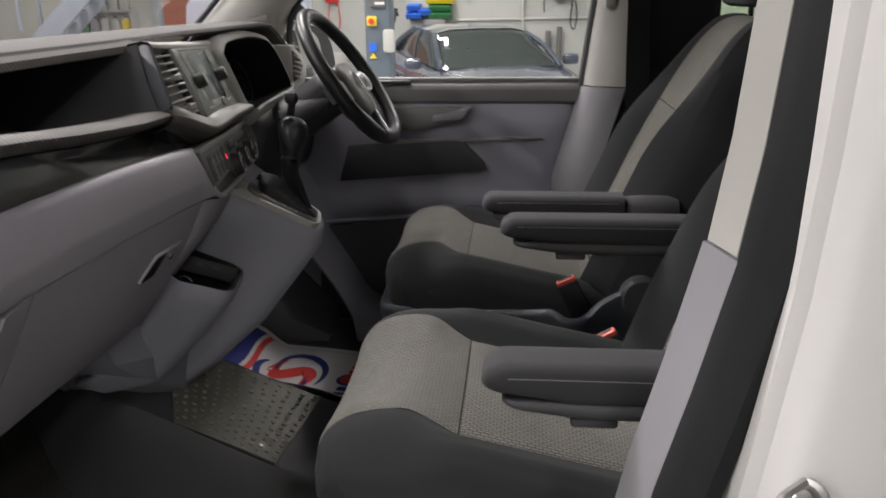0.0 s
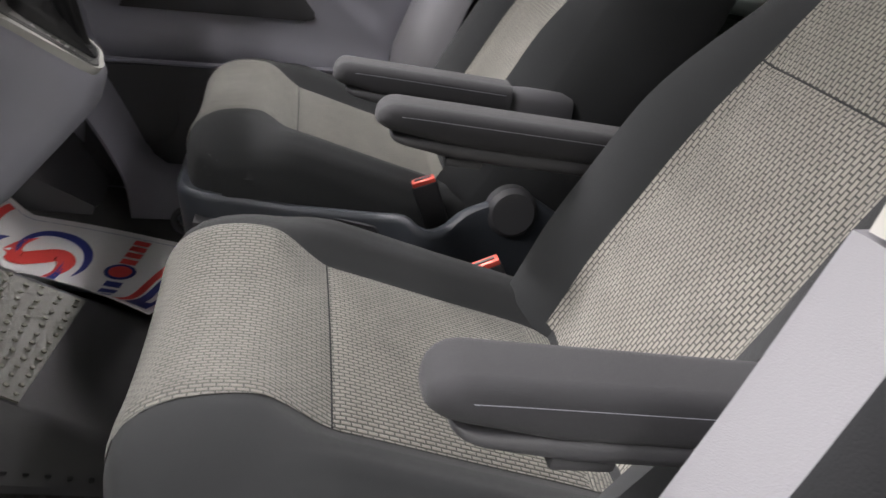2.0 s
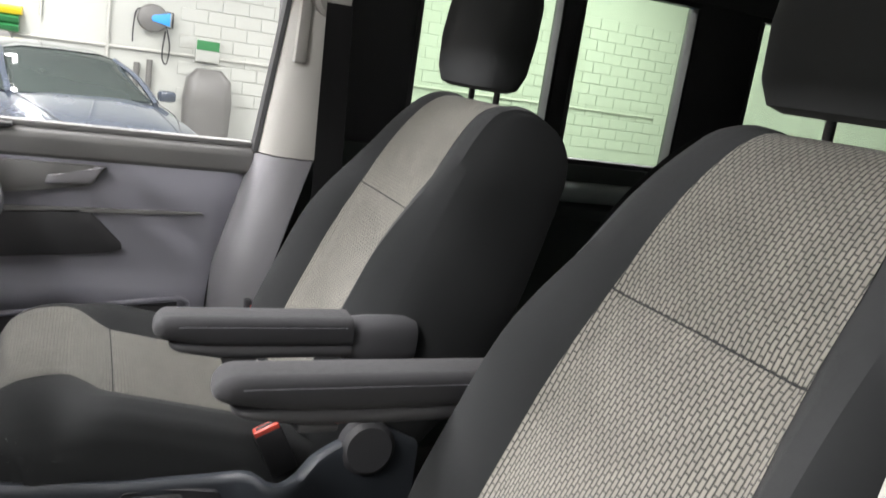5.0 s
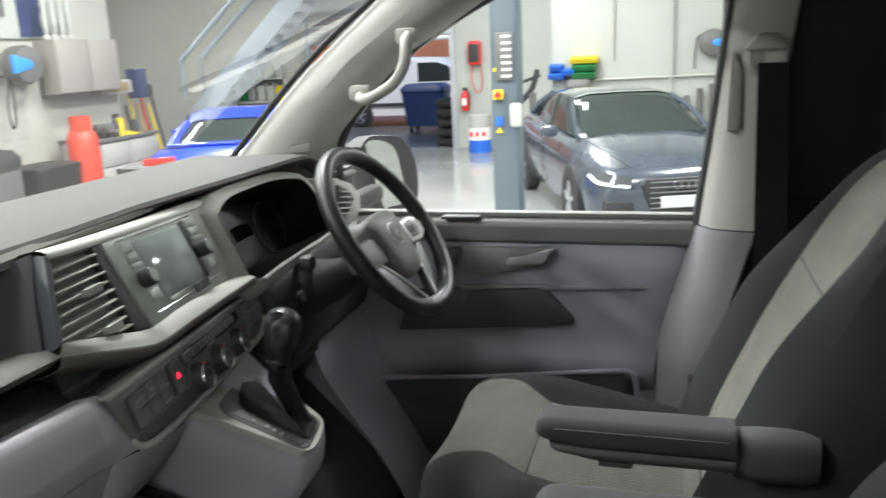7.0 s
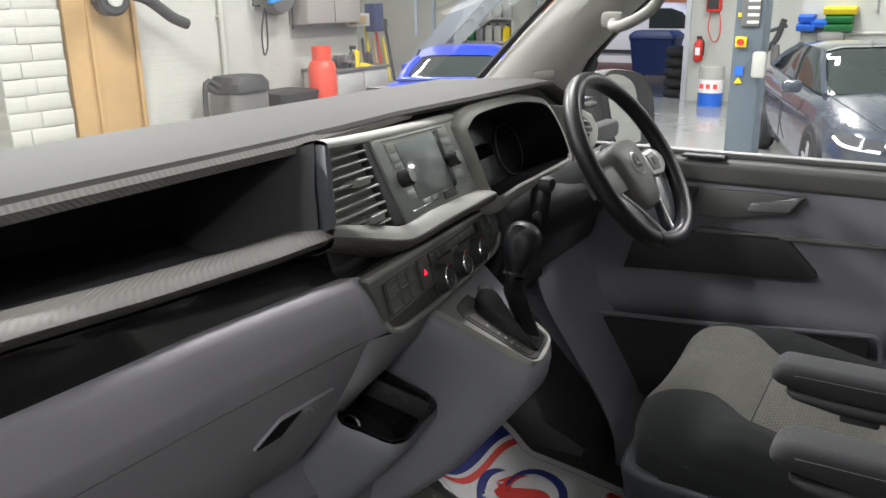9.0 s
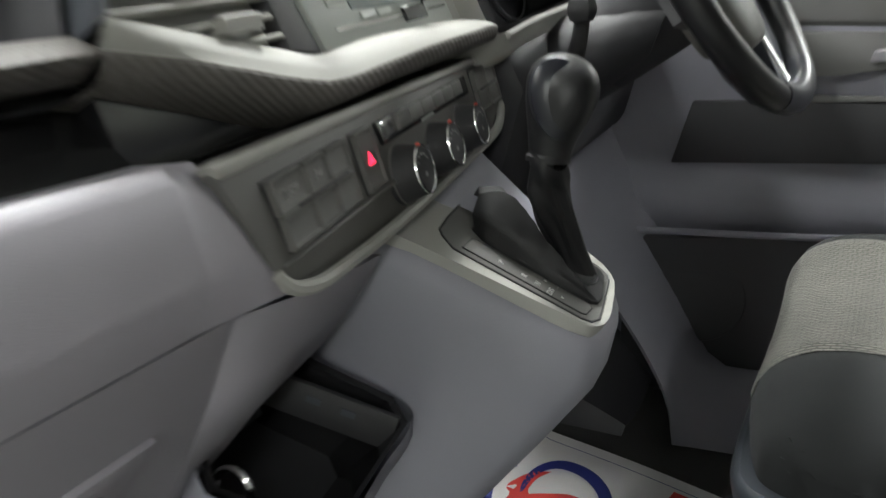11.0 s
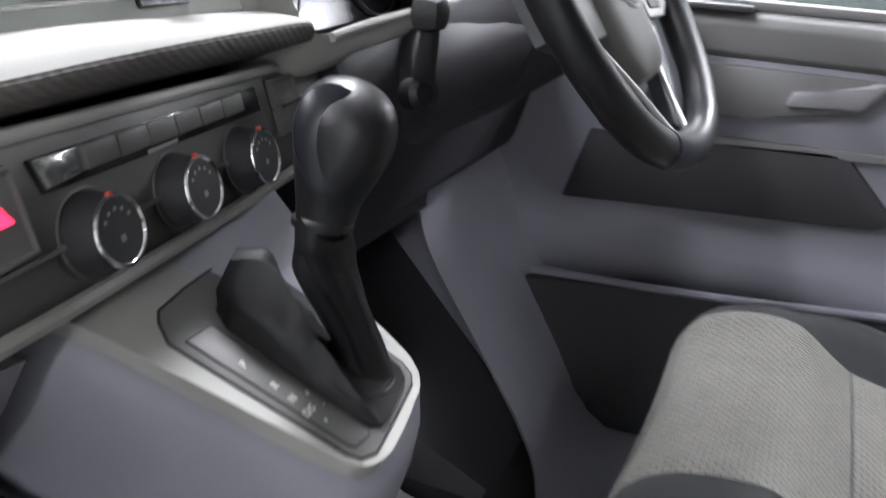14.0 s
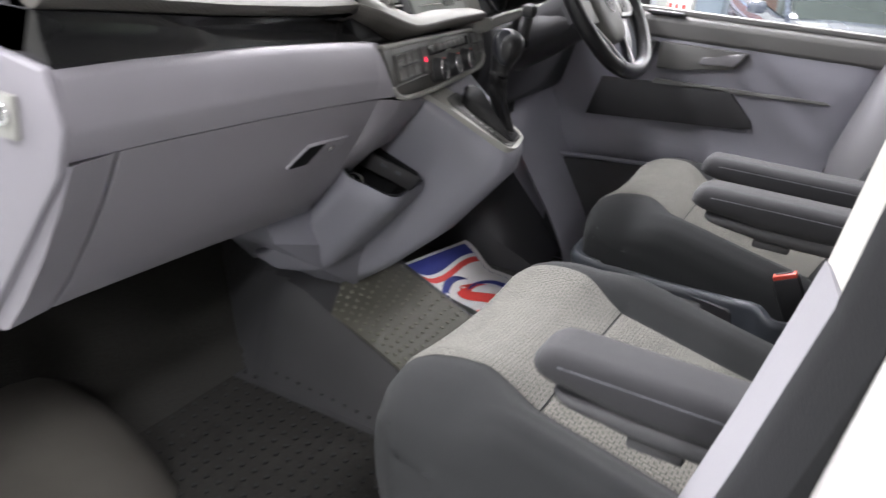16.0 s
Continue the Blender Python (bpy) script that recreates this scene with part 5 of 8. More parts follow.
# the boot: a wedge of leather sewn to the plate, with a fold, and a column rising to the collar
WEDGE = [[(-0.046, -0.016, 0.004), (-0.056, -0.010, 0.014), (-0.060, 0.002, 0.028), (-0.064, 0.020, 0.026), (-0.066, 0.045, 0.006)],
         [(-0.037, -0.0205, 0.004), (-0.042, -0.0165, 0.020), (-0.044, 0.004, 0.039), (-0.044, 0.026, 0.033), (-0.042, 0.048, 0.008)],
         [(-0.020, -0.0215, 0.004), (-0.021, -0.0195, 0.020), (-0.020, -0.004, 0.0395), (-0.015, 0.008, 0.020), (-0.014, 0.030, 0.012)],
         [(0.0, -0.0215, 0.004), (0.002, -0.020, 0.016), (0.004, -0.0105, 0.0300), (0.009, 0.004, 0.014), (0.012, 0.026, 0.008)],
         [(0.022, -0.0215, 0.004), (0.024, -0.0195, 0.012), (0.027, -0.0130, 0.0205), (0.033, -0.002, 0.009), (0.036, 0.014, 0.005)],
         [(0.046, -0.0205, 0.004), (0.048, -0.0185, 0.009), (0.051, -0.0155, 0.0125), (0.055, -0.008, 0.008), (0.058, 0.002, 0.005)],
         [(0.065, -0.0190, 0.004), (0.067, -0.0175, 0.005), (0.069, -0.0155, 0.0055), (0.071, -0.012, 0.005), (0.071, -0.006, 0.004)]]


def creased(rows, amp, seed):
    """Shifts a skin by a few slow waves, as leather lies."""
    out = []
    for i, r in enumerate(rows):
        for j, p in enumerate(r):
            e = math.sin(math.pi * i / (len(rows) - 1))
            d = amp * e * (math.sin(0.9 * i + 0.8 * j + seed) * 0.5 + math.sin(0.35 * i - 1.1 * j + 2 * seed) + 0.4 * math.sin(2.1 * i + 0.5 * j))
            r[j] = p + V(0, 0, d)
        out.append([KF @ p for p in r])
    return out


def folds(r, n=4):
    """A polyline cut into even short steps, its corners kept."""
    return [Vector(a).lerp(Vector(b), k / n) for a, b in zip(r, r[1:]) for k in range(n)] + [Vector(r[-1])]


wr = [list(q) for q in zip(*[spline(c, 34) for c in zip(*[folds(r) for r in WEDGE])])]
boot = rows_mesh(creased(wr, 0.0011, 1.0))
COLUMN = [(0.084, -0.0265, 0.0060, 0.0172, 0.0172), (0.076, -0.0228, 0.0080, 0.0185, 0.0188), (0.066, -0.0180, 0.0125, 0.0180, 0.0185), (0.054, -0.0105, 0.0175, 0.0205, 0.0215), (0.038, 0.004, 0.0240, 0.0215, 0.0215), (0.024, 0.018, 0.0275, 0.0225, 0.0200), (0.012, 0.032, 0.0285, 0.0225, 0.0175), (0.004, 0.040, 0.0280, 0.0230, 0.0175)]
cl = []
for i, (w_, u_, v_, ru_, rv_) in enumerate(COLUMN):
    ring_ = []
    for k in range(40):
        a = 2 * math.pi * k / 40
        f = 1 + 0.15 * math.sin(math.pi * i / 7) * (math.sin(3 * a + 0.5 * i) + 0.6 * math.sin(7 * a - 0.7 * i))
        ring_.append(Vector((u_ + ru_ * f * math.cos(a), v_ + rv_ * f * math.sin(a), w_ + 0.002 * math.sin(2 * a + i))))
    cl.append(ring_)
cl = [list(q) for q in zip(*[spline(c, 22) for c in zip(*cl)])]
rows_mesh([[KF @ p for p in r] for r in cl], wrap=True, bm=boot)
skirt = [(-0.050, -0.012), (-0.037, -0.0205), (0.0, -0.0215), (0.064, -0.0200), (0.070, -0.014), (0.0715, -0.004), (0.0690, 0.036), (0.062, 0.045), (0.02, 0.050), (-0.05, 0.050), (-0.060, 0.042)]
prism(skirt, "z", 0.001, 0.0062, 0.0012, bm=(sk := bmesh.new()))
gpart("leather_skirt", local(sk, KF), M_BOOT)
gpart("leather_boot", boot, M_BOOT, "creased black leather boot")
for d_ in (0.0, 0.0035):
    gpart("stitching", tube([KF @ Vector(p) for p in ((0.050 + d_, -0.004 + d_, 0.0065), (0.058 + d_, 0.010, 0.0068), (0.060 + d_, 0.026, 0.0065))], 0.0007, 12, 5), M_BLACK)
gpart("stitching", tube([KF @ Vector(p) for p in ((-0.044, -0.009, 0.0075), (-0.050, 0.003, 0.0085), (-0.054, 0.023, 0.0095), (-0.053, 0.040, 0.0085))], 0.0008, 16, 5), M_BLACK)
gpart("stem", tube([KF @ Vector((-0.020, 0.012, 0.066)), V(-0.2600, 1.584, 1.240)], 0.0125, 4, 14), M_GLOSS)
KNOB = [(1.236, -0.2612, 0.0165, 0.0160), (1.243, -0.2605, 0.0172, 0.0172), (1.252, -0.2590, 0.0195, 0.0198), (1.264, -0.2565, 0.0235, 0.0235), (1.277, -0.2550, 0.0268, 0.0262), (1.290, -0.2550, 0.0275, 0.0262), (1.300, -0.2560, 0.0250, 0.0240), (1.308, -0.2575, 0.0185, 0.0180), (1.3130, -0.2590, 0.0095, 0.0090), (1.3140, -0.259, 0.002, 0.002)]
kr = [[Vector((x + rx * math.cos(a) * (1.0 if math.cos(a) < 0 else 1.12), 1.585 + (z - 1.236) * 0.20 + ry * math.sin(a), z)) for a in (2 * math.pi * k / 32 for k in range(32))] for z, x, rx, ry in KNOB]
kr = [list(q) for q in zip(*[spline(c, 28) for c in zip(*kr)])]
gpart("knob", rows_mesh(kr, wrap=True, caps=True), M_LEATHER, "black leather knob")
IF = frame_of((-0.2615, 1.5925, 1.2790), (0.83, 0.55, 0.0), (-0.34, 0.06, 0.94))
gpart("knob_insert", local(rows_mesh([[(0.0205 * s_ * math.cos(a) * (1 - 0.25 * math.sin(a) * -1 * 0.6), 0.032 * s_ * math.sin(a), w_) for a in (2 * math.pi * k / 28 for k in range(28))] for s_, w_ in ((1.0, 0.012), (0.97, 0.0195), (0.8, 0.0225), (0.45, 0.0245), (0.1, 0.025))], wrap=True, caps=True), IF), M_SATIN, "smooth satin insert")
gpart("collar", disc((-0.2615, 1.5835, 1.2315), (0.05, 0.18, 1), 0.0180, 0.006, 28, 0.002), M_BOOT, "leather collar")

# cubby under the console
cu = []
for (xa, ya, za), (xb, yb, zb), (xc, yc, zc), (xd, yd, zd) in (
        ((-0.392, 1.282, 1.088), (-0.47, 1.44, 1.11), (-0.335, 1.482, 1.04), (-0.302, 1.318, 1.052)),
        ((-0.41, 1.280, 1.06), (-0.48, 1.44, 1.08), (-0.34, 1.488, 1.02), (-0.308, 1.315, 1.03)),
        ((-0.53, 1.30, 0.93), (-0.56, 1.46, 0.93), (-0.46, 1.475, 0.875), (-0.45, 1.34, 0.875)),
        ((-0.56, 1.305, 0.90), (-0.58, 1.46, 0.88), (-0.505, 1.462, 0.842), (-0.50, 1.335, 0.850)),
        ((-0.62, 1.31, 0.87), (-0.63, 1.46, 0.85), (-0.56, 1.46, 0.83), (-0.56, 1.33, 0.84))):
    a, b, c, d = V(xa, ya, za), V(xb, yb, zb), V(xc, yc, zc), V(xd, yd, zd)
    ringp = []
    for p, q in ((a, b), (b, c), (c, d), (d, a)):
        ringp += [p.lerp(q, s) for s in (0.14, 0.5, 0.86)]
    cu.append(ringp)
cud = [list(q) for q in zip(*[spline(col, 16) for col in zip(*[spline([*r, r[0]], 36)[:-1] for r in cu])])]
body = cpart("cubby_body", rows_mesh(cud, wrap=True, caps=False), M_CONSOLE, "grey cubby body", sharp=75)
mid = sum((p for p in cu[0]), V(0, 0, 0)) / 12
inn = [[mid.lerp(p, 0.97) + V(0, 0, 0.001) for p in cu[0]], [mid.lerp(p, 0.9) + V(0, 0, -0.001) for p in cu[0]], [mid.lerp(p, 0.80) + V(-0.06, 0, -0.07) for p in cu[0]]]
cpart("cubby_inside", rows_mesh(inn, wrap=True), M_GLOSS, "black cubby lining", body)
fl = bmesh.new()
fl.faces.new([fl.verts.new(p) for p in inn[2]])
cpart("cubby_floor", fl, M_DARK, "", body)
QF = frame_of((-0.418, 1.425, 1.075), (0.9, 0.32, -0.38), (-0.3, 0.1, 0.95))
cpart("socket_plate", local(box(0.03, -0.008, 0, 0.12, 0.03, 0.008, 0.002), QF), M_BLACK, "", body)
for q in (0.02, 0.05):
    cpart("usb_port", local(box(q, -0.004, 0.005, 0.012, 0.005, 0.002), QF), M_PLINTH, "small usb port", body)
cpart("power_socket", tube([V(-0.385, 1.315, 1.062) + 0.016 * V(math.cos(a), 0.2 * math.sin(a), math.sin(a)) for a in (2 * math.pi * k / 12 for k in range(12))], 0.003, 36, 6, closed=True), M_CHROME, "chrome-ringed power socket", body)
cpart("console_foot", rows_mesh([[(-0.475, 1.17, 1.05), (-0.47, 1.47, 1.0), (-0.68, 1.47, 1.0), (-0.68, 1.17, 1.05)], [(-0.465, 1.20, 0.965), (-0.45, 1.47, 0.875), (-0.68, 1.47, 0.93), (-0.68, 1.20, 0.97)], [(-0.50, 1.33, 0.875), (-0.47, 1.46, 0.785), (-0.68, 1.47, 0.79), (-0.70, 1.33, 0.88)], [(-0.53, 1.41, 0.80), (-0.505, 1.465, 0.765), (-0.68, 1.48, 0.76), (-0.70, 1.41, 0.80)]], wrap=True, caps=True), M_CONSOLE, "grey console foot")


# ---- footwells ----
floor_mat = thing("rubber_floor", "black ribbed rubber covering of the passenger footwell", "floor mat", (-0.4, 1.1, FLOOR))


def hump(x, y):
    """The floor with its raised middle."""
    edge = 1.345 + 0.4 * max(0.0, -0.56 - x)
    return FLOOR + 0.006 + smooth(edge - 0.05, edge + 0.006, y) * smooth(1.80, 1.62, y) * max(0.0, min(0.22, 0.10 - 0.45 * (x + 0.27)))


for nm, m_, lb, yy in (("covering", M_FLOORMAT, "", [0.80 + 0.0595 * k for k in range(9)] + [1.2875]), ("tunnel_cover", M_TUNNEL, "smooth dark grey tunnel cover", [1.2875 + 0.0125 * k for k in range(41)])):
    at_thing(floor_mat, nm, ribbon([[(x, y, hump(x, y)) for y in yy] for x in [-0.92 + 0.04 * q for q in range(26)]], 0, 0.005), m_, lb)
dots = bmesh.new()
for i in range(30):
    for j in range(17):
        x, y = -0.86 + 0.028 * i, 0.86 + 0.028 * j
        dots.faces.new([dots.verts.new((x + 0.0045 * math.cos(a), y + 0.0045 * math.sin(a), hump(x, y) + 0.0042)) for a in (math.pi * q / 4 for q in range(8))])
for f in list(dots.faces):
    g = bmesh.ops.extrude_face_region(dots, geom=[f])
    bmesh.ops.translate(dots, vec=(0, 0, -0.003), verts=[v for v in g["geom"] if isinstance(v, bmesh.types.BMVert)])
tagged(at_thing(floor_mat, "dimples", dots, M_BLACK, "dark round dimples"), kind="stuff")
arch = thing("wheel_arch_step", "worn grey wheel arch cover with black entry sill", "step", (-0.55, 0.8, FLOOR))
ar = []
for k in range(13):
    a = math.pi * k / 12
    ar.append([(-0.74 + 0.33 * math.cos(a) * s, y, FLOOR - 0.09 + 0.23 * math.sin(a) * s) for y, s in ((0.70, 1.0), (0.90, 1.0), (0.95, 0.96), (0.985, 0.87), (1.0, 0.7), (1.004, 0.4))])
at_thing(arch, "arch_cover", rows_mesh(ar), M_ARCH, "worn grey arch cover")
at_thing(arch, "sill", box(-0.15, 0.72, FLOOR - 0.06, 1.1, 0.12, 0.08, 0.02), M_BLACK, "black entry sill")
vpart("outer_sill", box(-0.1, 0.635, FLOOR - 0.12, 1.3, 0.06, 0.2, 0.02), M_WHITE)
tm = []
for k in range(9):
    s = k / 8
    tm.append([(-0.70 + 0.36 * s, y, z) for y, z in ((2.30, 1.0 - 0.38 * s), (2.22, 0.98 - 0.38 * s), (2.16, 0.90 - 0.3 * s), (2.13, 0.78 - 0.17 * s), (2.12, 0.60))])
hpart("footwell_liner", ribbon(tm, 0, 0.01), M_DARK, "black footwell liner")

# not a clear mat: floor rubber draped over the tunnel, coloured by its reflections
clear = thing("tunnel_rubber", "studded floor rubber over the tunnel, its reflections painted olive", "floor mat", (-0.45, 1.66, FLOOR))
def tunnel_rubber_z(x, y):
    return hump(x, y) + 0.010


MA, MB, MC, MD = V(-0.56, 1.60, 0), V(-0.448, 1.345, 0), V(-0.262, 1.35, 0), V(-0.24, 1.625, 0)


def on_tunnel_rubber(s, t, h=0.0):
    p = MA.lerp(MB, t).lerp(MD.lerp(MC, t), s)
    return (p.x, p.y, tunnel_rubber_z(p.x, p.y) + 0.002 * math.sin(17 * p.x + 11 * p.y) + h)


at_thing(clear, "sheet", ribbon([[on_tunnel_rubber(i / 20, j / 20) for j in range(21)] for i in range(21)], 0, 0.003), M_RUBBER_SHEEN)
sb = bmesh.new()
rs = random.Random(5)
for i in range(13):
    for j in range(13):
        s_, t_ = 0.03 + 0.078 * i + rs.uniform(-0.008, 0.008), 0.03 + 0.078 * j + 0.039 * (i % 2) + rs.uniform(-0.008, 0.008)
        if t_ < 0.98:
            x, y, z = on_tunnel_rubber(s_, t_, 0.0025)
            disc((x, y, z), (0.4 + rs.uniform(-0.3, 0.3), rs.uniform(-0.3, 0.3), 1), rs.uniform(0.0032, 0.0048), 0.0022, 7, 0.0006, bm=sb)
tagged(at_thing(clear, "studs", sb, M_STUD_GLINT, "uneven studs with their glints painted pale"), kind="stuff")

# white printed paper mat
paper = thing("paper_mat", "white paper floor mat printed with a red and blue swirl", "paper mat", (-0.35, 1.92, FLOOR))
AU, AV = V(0.982, -0.19, 0).normalized(), V(0.19, 0.982, 0).normalized()
PC = V(-0.343, 1.878, 0)
PL, PW = 0.468, 0.34


def paper_z(p):
    z = FLOOR + 0.010 + 0.068 * smooth(-0.41, -0.54, p.x) + 0.07 * smooth(1.84, 1.68, p.y) * smooth(-0.30, -0.50, p.x)
    return max(z, tunnel_rubber_z(p.x, p.y) + 0.010) + 0.002 * math.sin(16 * p.x) * math.sin(13 * p.y)


def on_paper(a, b, h=0.0):
    p = PC + AU * a + AV * b
    return (p.x, p.y, paper_z(p) + h)


at_thing(paper, "sheet", ribbon([[on_paper(-PL / 2 + PL * i / 24, -PW / 2 + PW * j / 14) for j in range(15)] for i in range(25)], 0, 0.0012), M_PAPER)


def print_patch(name, f, nu, nv, material, label="", h=0.0016):
    rows = [[on_paper(*f(i / nu, j / nv), h) for j in range(nv + 1)] for i in range(nu + 1)]
    return at_thing(paper, name, rows_mesh(rows), material, label)


def logo(p, q):
    """From the swirl's own unit circle to the sheet."""
    return -0.045 + 0.0855 * p - 0.053 * q, 0.005 + 0.0505 * p + 0.0985 * q


SWIRL = spline([(0.03, 0.70, 0), (-0.26, 0.57, 0), (-0.46, 0.27, 0), (-0.36, 0.0, 0), (0, 0, 0), (0.36, 0.0, 0), (0.46, -0.27, 0), (0.26, -0.57, 0), (-0.03, -0.70, 0)], 48)


def red_swirl(s, t):
    k = min(47, int(s * 48))
    d = (SWIRL[k + 1] - SWIRL[k]).normalized()
    c = SWIRL[k].lerp(SWIRL[k + 1], s * 48 - k)
    w = 0.46 * math.sin(math.pi * s) ** 0.9
    return logo(c.x - d.y * w * (t - 0.5), c.y + d.x * w * (t - 0.5))


def blue_arc(turn):
    def f(s, t):
        a = radians(124 + turn + 208 * s)
        w = 0.21 * math.sin(math.pi * s) ** 0.6
        r = 0.89 - 0.42 * smooth(0.62, 1.0, s) + w * (t - 0.5)
        return logo(r * math.cos(a), r * math.sin(a))
    return f


print_patch("blue_arc", blue_arc(0), 30, 2, M_PBLUE, "blue printed arc")
print_patch("blue_arc", blue_arc(180), 30, 2, M_PBLUE, "blue printed arc")
print_patch("red_swirl", red_swirl, 48, 3, M_PRED, "red printed swirl")
print_patch("blue_corner", lambda s, t: (-PL / 2 + 0.014 + (0.05 + 0.016 * math.sin(5 * s)) * t, -PW / 2 + 0.006 + (PW - 0.03) * s), 16, 3, M_PBLUE)
print_patch("red_line", lambda s, t: (-PL / 2 + 0.073 + 0.016 * math.sin(5 * s) + 0.013 * t, -PW / 2 + 0.006 + (PW - 0.03) * s), 16, 1, M_PRED)
print_patch("red_line", lambda s, t: (0.162 + 0.042 * s ** 2 + 0.016 * t, -PW / 2 + 0.014 + (PW - 0.04) * s), 16, 1, M_PRED)
print_patch("blue_corner", lambda s, t: (0.183 + 0.042 * s ** 2 + (0.04 - 0.040 * s ** 2) * t, -PW / 2 + 0.014 + (PW - 0.04) * s), 16, 3, M_PBLUE)
print_patch("edge_line", lambda s, t: (-PL / 2 + 0.02 + (PL - 0.03) * s, PW / 2 - 0.024 + 0.0014 * t), 20, 1, M_PBLUE)
print_patch("edge_line", lambda s, t: (-PL / 2 + 0.02 + (PL - 0.03) * s, -PW / 2 + 0.014 + 0.0014 * t), 20, 1, M_PBLUE)
for b, m_ in ((-0.126, M_PBLUE), (-0.098, M_PBLUE), (-0.071, M_PBLUE), (-0.042, M_PBLUE), (0.048, M_PRED), (0.076, M_PRED), (0.103, M_PRED), (0.129, M_PRED)):
    print_patch("print_bar", lambda s, t, b=b: (0.100 - 0.05 * b + 0.032 * t, b - 0.010 + 0.020 * s), 3, 3, m_)
print_patch("round_mark", lambda s, t: (0.1125 + 0.03 * t * math.cos(6.2832 * s), 0.006 + 0.03 * t * math.sin(6.2832 * s)), 20, 2, M_PBLUE)
print_patch("round_mark", lambda s, t: (0.1125 + 0.022 * t * math.cos(6.2832 * s), 0.006 + 0.022 * t * math.sin(6.2832 * s)), 20, 2, M_PRED, "", 0.0022)
print_patch("print_bar", lambda s, t: (0.205 + 0.010 * t, -0.11 + 0.15 * s), 8, 1, M_PAPER, "", 0.0022)


# ---- seats ----
CUSH = [(0.52, 0.885), (0.45, 0.908), (0.377, 0.934), (0.25, 0.962), (0.113, 0.992), (0.03, 1.004), (-0.036, 0.996), (-0.064, 0.957), (-0.060, 0.89), (-0.042, 0.82), (-0.022, 0.76)]
CLINE = spline([(x, 0, z) for x, z in CUSH], 44)
BACKP = [(0.40, 0.90), (0.425, 0.96), (0.468, 1.07), (0.522, 1.19), (0.578, 1.30), (0.63, 1.39), (0.67, 1.445), (0.71, 1.476), (0.765, 1.475), (0.812, 1.440), (0.812, 1.37), (0.752, 1.22), (0.68, 1.06), (0.60, 0.93), (0.57, 0.86)]
BLINE = spline([(x, 0, z) for x, z in BACKP], 60)
SECT = [(-1.0, -0.20), (-1.02, -0.12), (-1.0, -0.055), (-0.965, -0.015), (-0.90, 0.016), (-0.80, 0.031), (-0.69, 0.025), (-0.60, 0.010), (-0.54, 0.0), (-0.3, 0.003), (0.0, 0.004)]
SECT += [(-a, b) for a, b in reversed(SECT[:-1])]


FINE = [(a + (c - a) * q / 3, b + (d - b) * q / 3) for (a, b), (c, d) in zip(SECT, SECT[1:]) for q in range(3)] + [SECT[-1]]


def line_at(line, k):
    i = max(0, min(len(line) - 2, int(k)))
    p = line[i].lerp(line[i + 1], k - i)
    d = (line[min(len(line) - 1, i + 2)] - line[max(0, i - 1)]).normalized()
    return p, V(d.z, 0, -d.x)


def sect(v):
    for (a, da), (b, db) in zip(SECT[2:-2], SECT[3:-2]):
        if a <= v <= b:
            return da + (db - da) * (v - a) / (b - a)
    return 0.0


FRONT = [(-0.97, -0.022), (-0.92, -0.004), (-0.84, 0.012), (-0.74, 0.025), (-0.64, 0.031), (-0.55, 0.029), (-0.42, 0.022), (-0.2, 0.014), (0.0, 0.012)]


def front_sect(v):
    """The dished section of the cushion before its cross seam."""
    v = -abs(v)
    for (a, da), (b, db) in zip(FRONT, FRONT[1:]):
        if a <= v <= b:
            return da + (db - da) * (v - a) / (b - a)
    return None


def cushion_point(k, v, lift=0.0, side=None):
    p, n = line_at(CLINE, k)
    f = k / 44
    nose = smooth(0.50, 0.72, f)
    w = 0.275 - 0.012 * smooth(0.55, 0.8, f) - 0.012 * smooth(0.2, 0.0, f)
    d = sect(v) if side is None else side
    ahead = front_sect(v)
    if ahead is not None:
        d += (ahead - d) * smooth(0.50, 0.60, f)
    if d > 0:
        d *= 1 - 0.9 * smooth(0.60, 0.80, f)
    elif abs(v) > 0.99:
        d *= 1 - 0.6 * nose
    d -= 0.028 * nose * max(0.0, abs(v) - 0.62) ** 2 / 0.15
    return p + V(0, v * w, 0) + n * (d + lift)


def back_half(z):
    return 0.272 - 0.04 * smooth(1.15, 1.40, z) - 0.045 * smooth(1.36, 1.50, z) - 0.02 * smooth(1.05, 0.92, z)


def back_point(k, v, lift=0.0, side=None):
    p, n = line_at(BLINE, k)
    n = -n
    f = k / 60
    rear = smooth(0.52, 0.62, f)
    d = sect(v) if side is None else side
    if d > 0:
        d *= (1.3 + 0.55 * smooth(1.38, 1.18, p.z) - 1.0 * smooth(1.2, 1.45, p.z)) * (1 - rear)
    d = max(d, -0.03)
    return p + V(0, v * back_half(p.z), 0) + n * (d + lift)


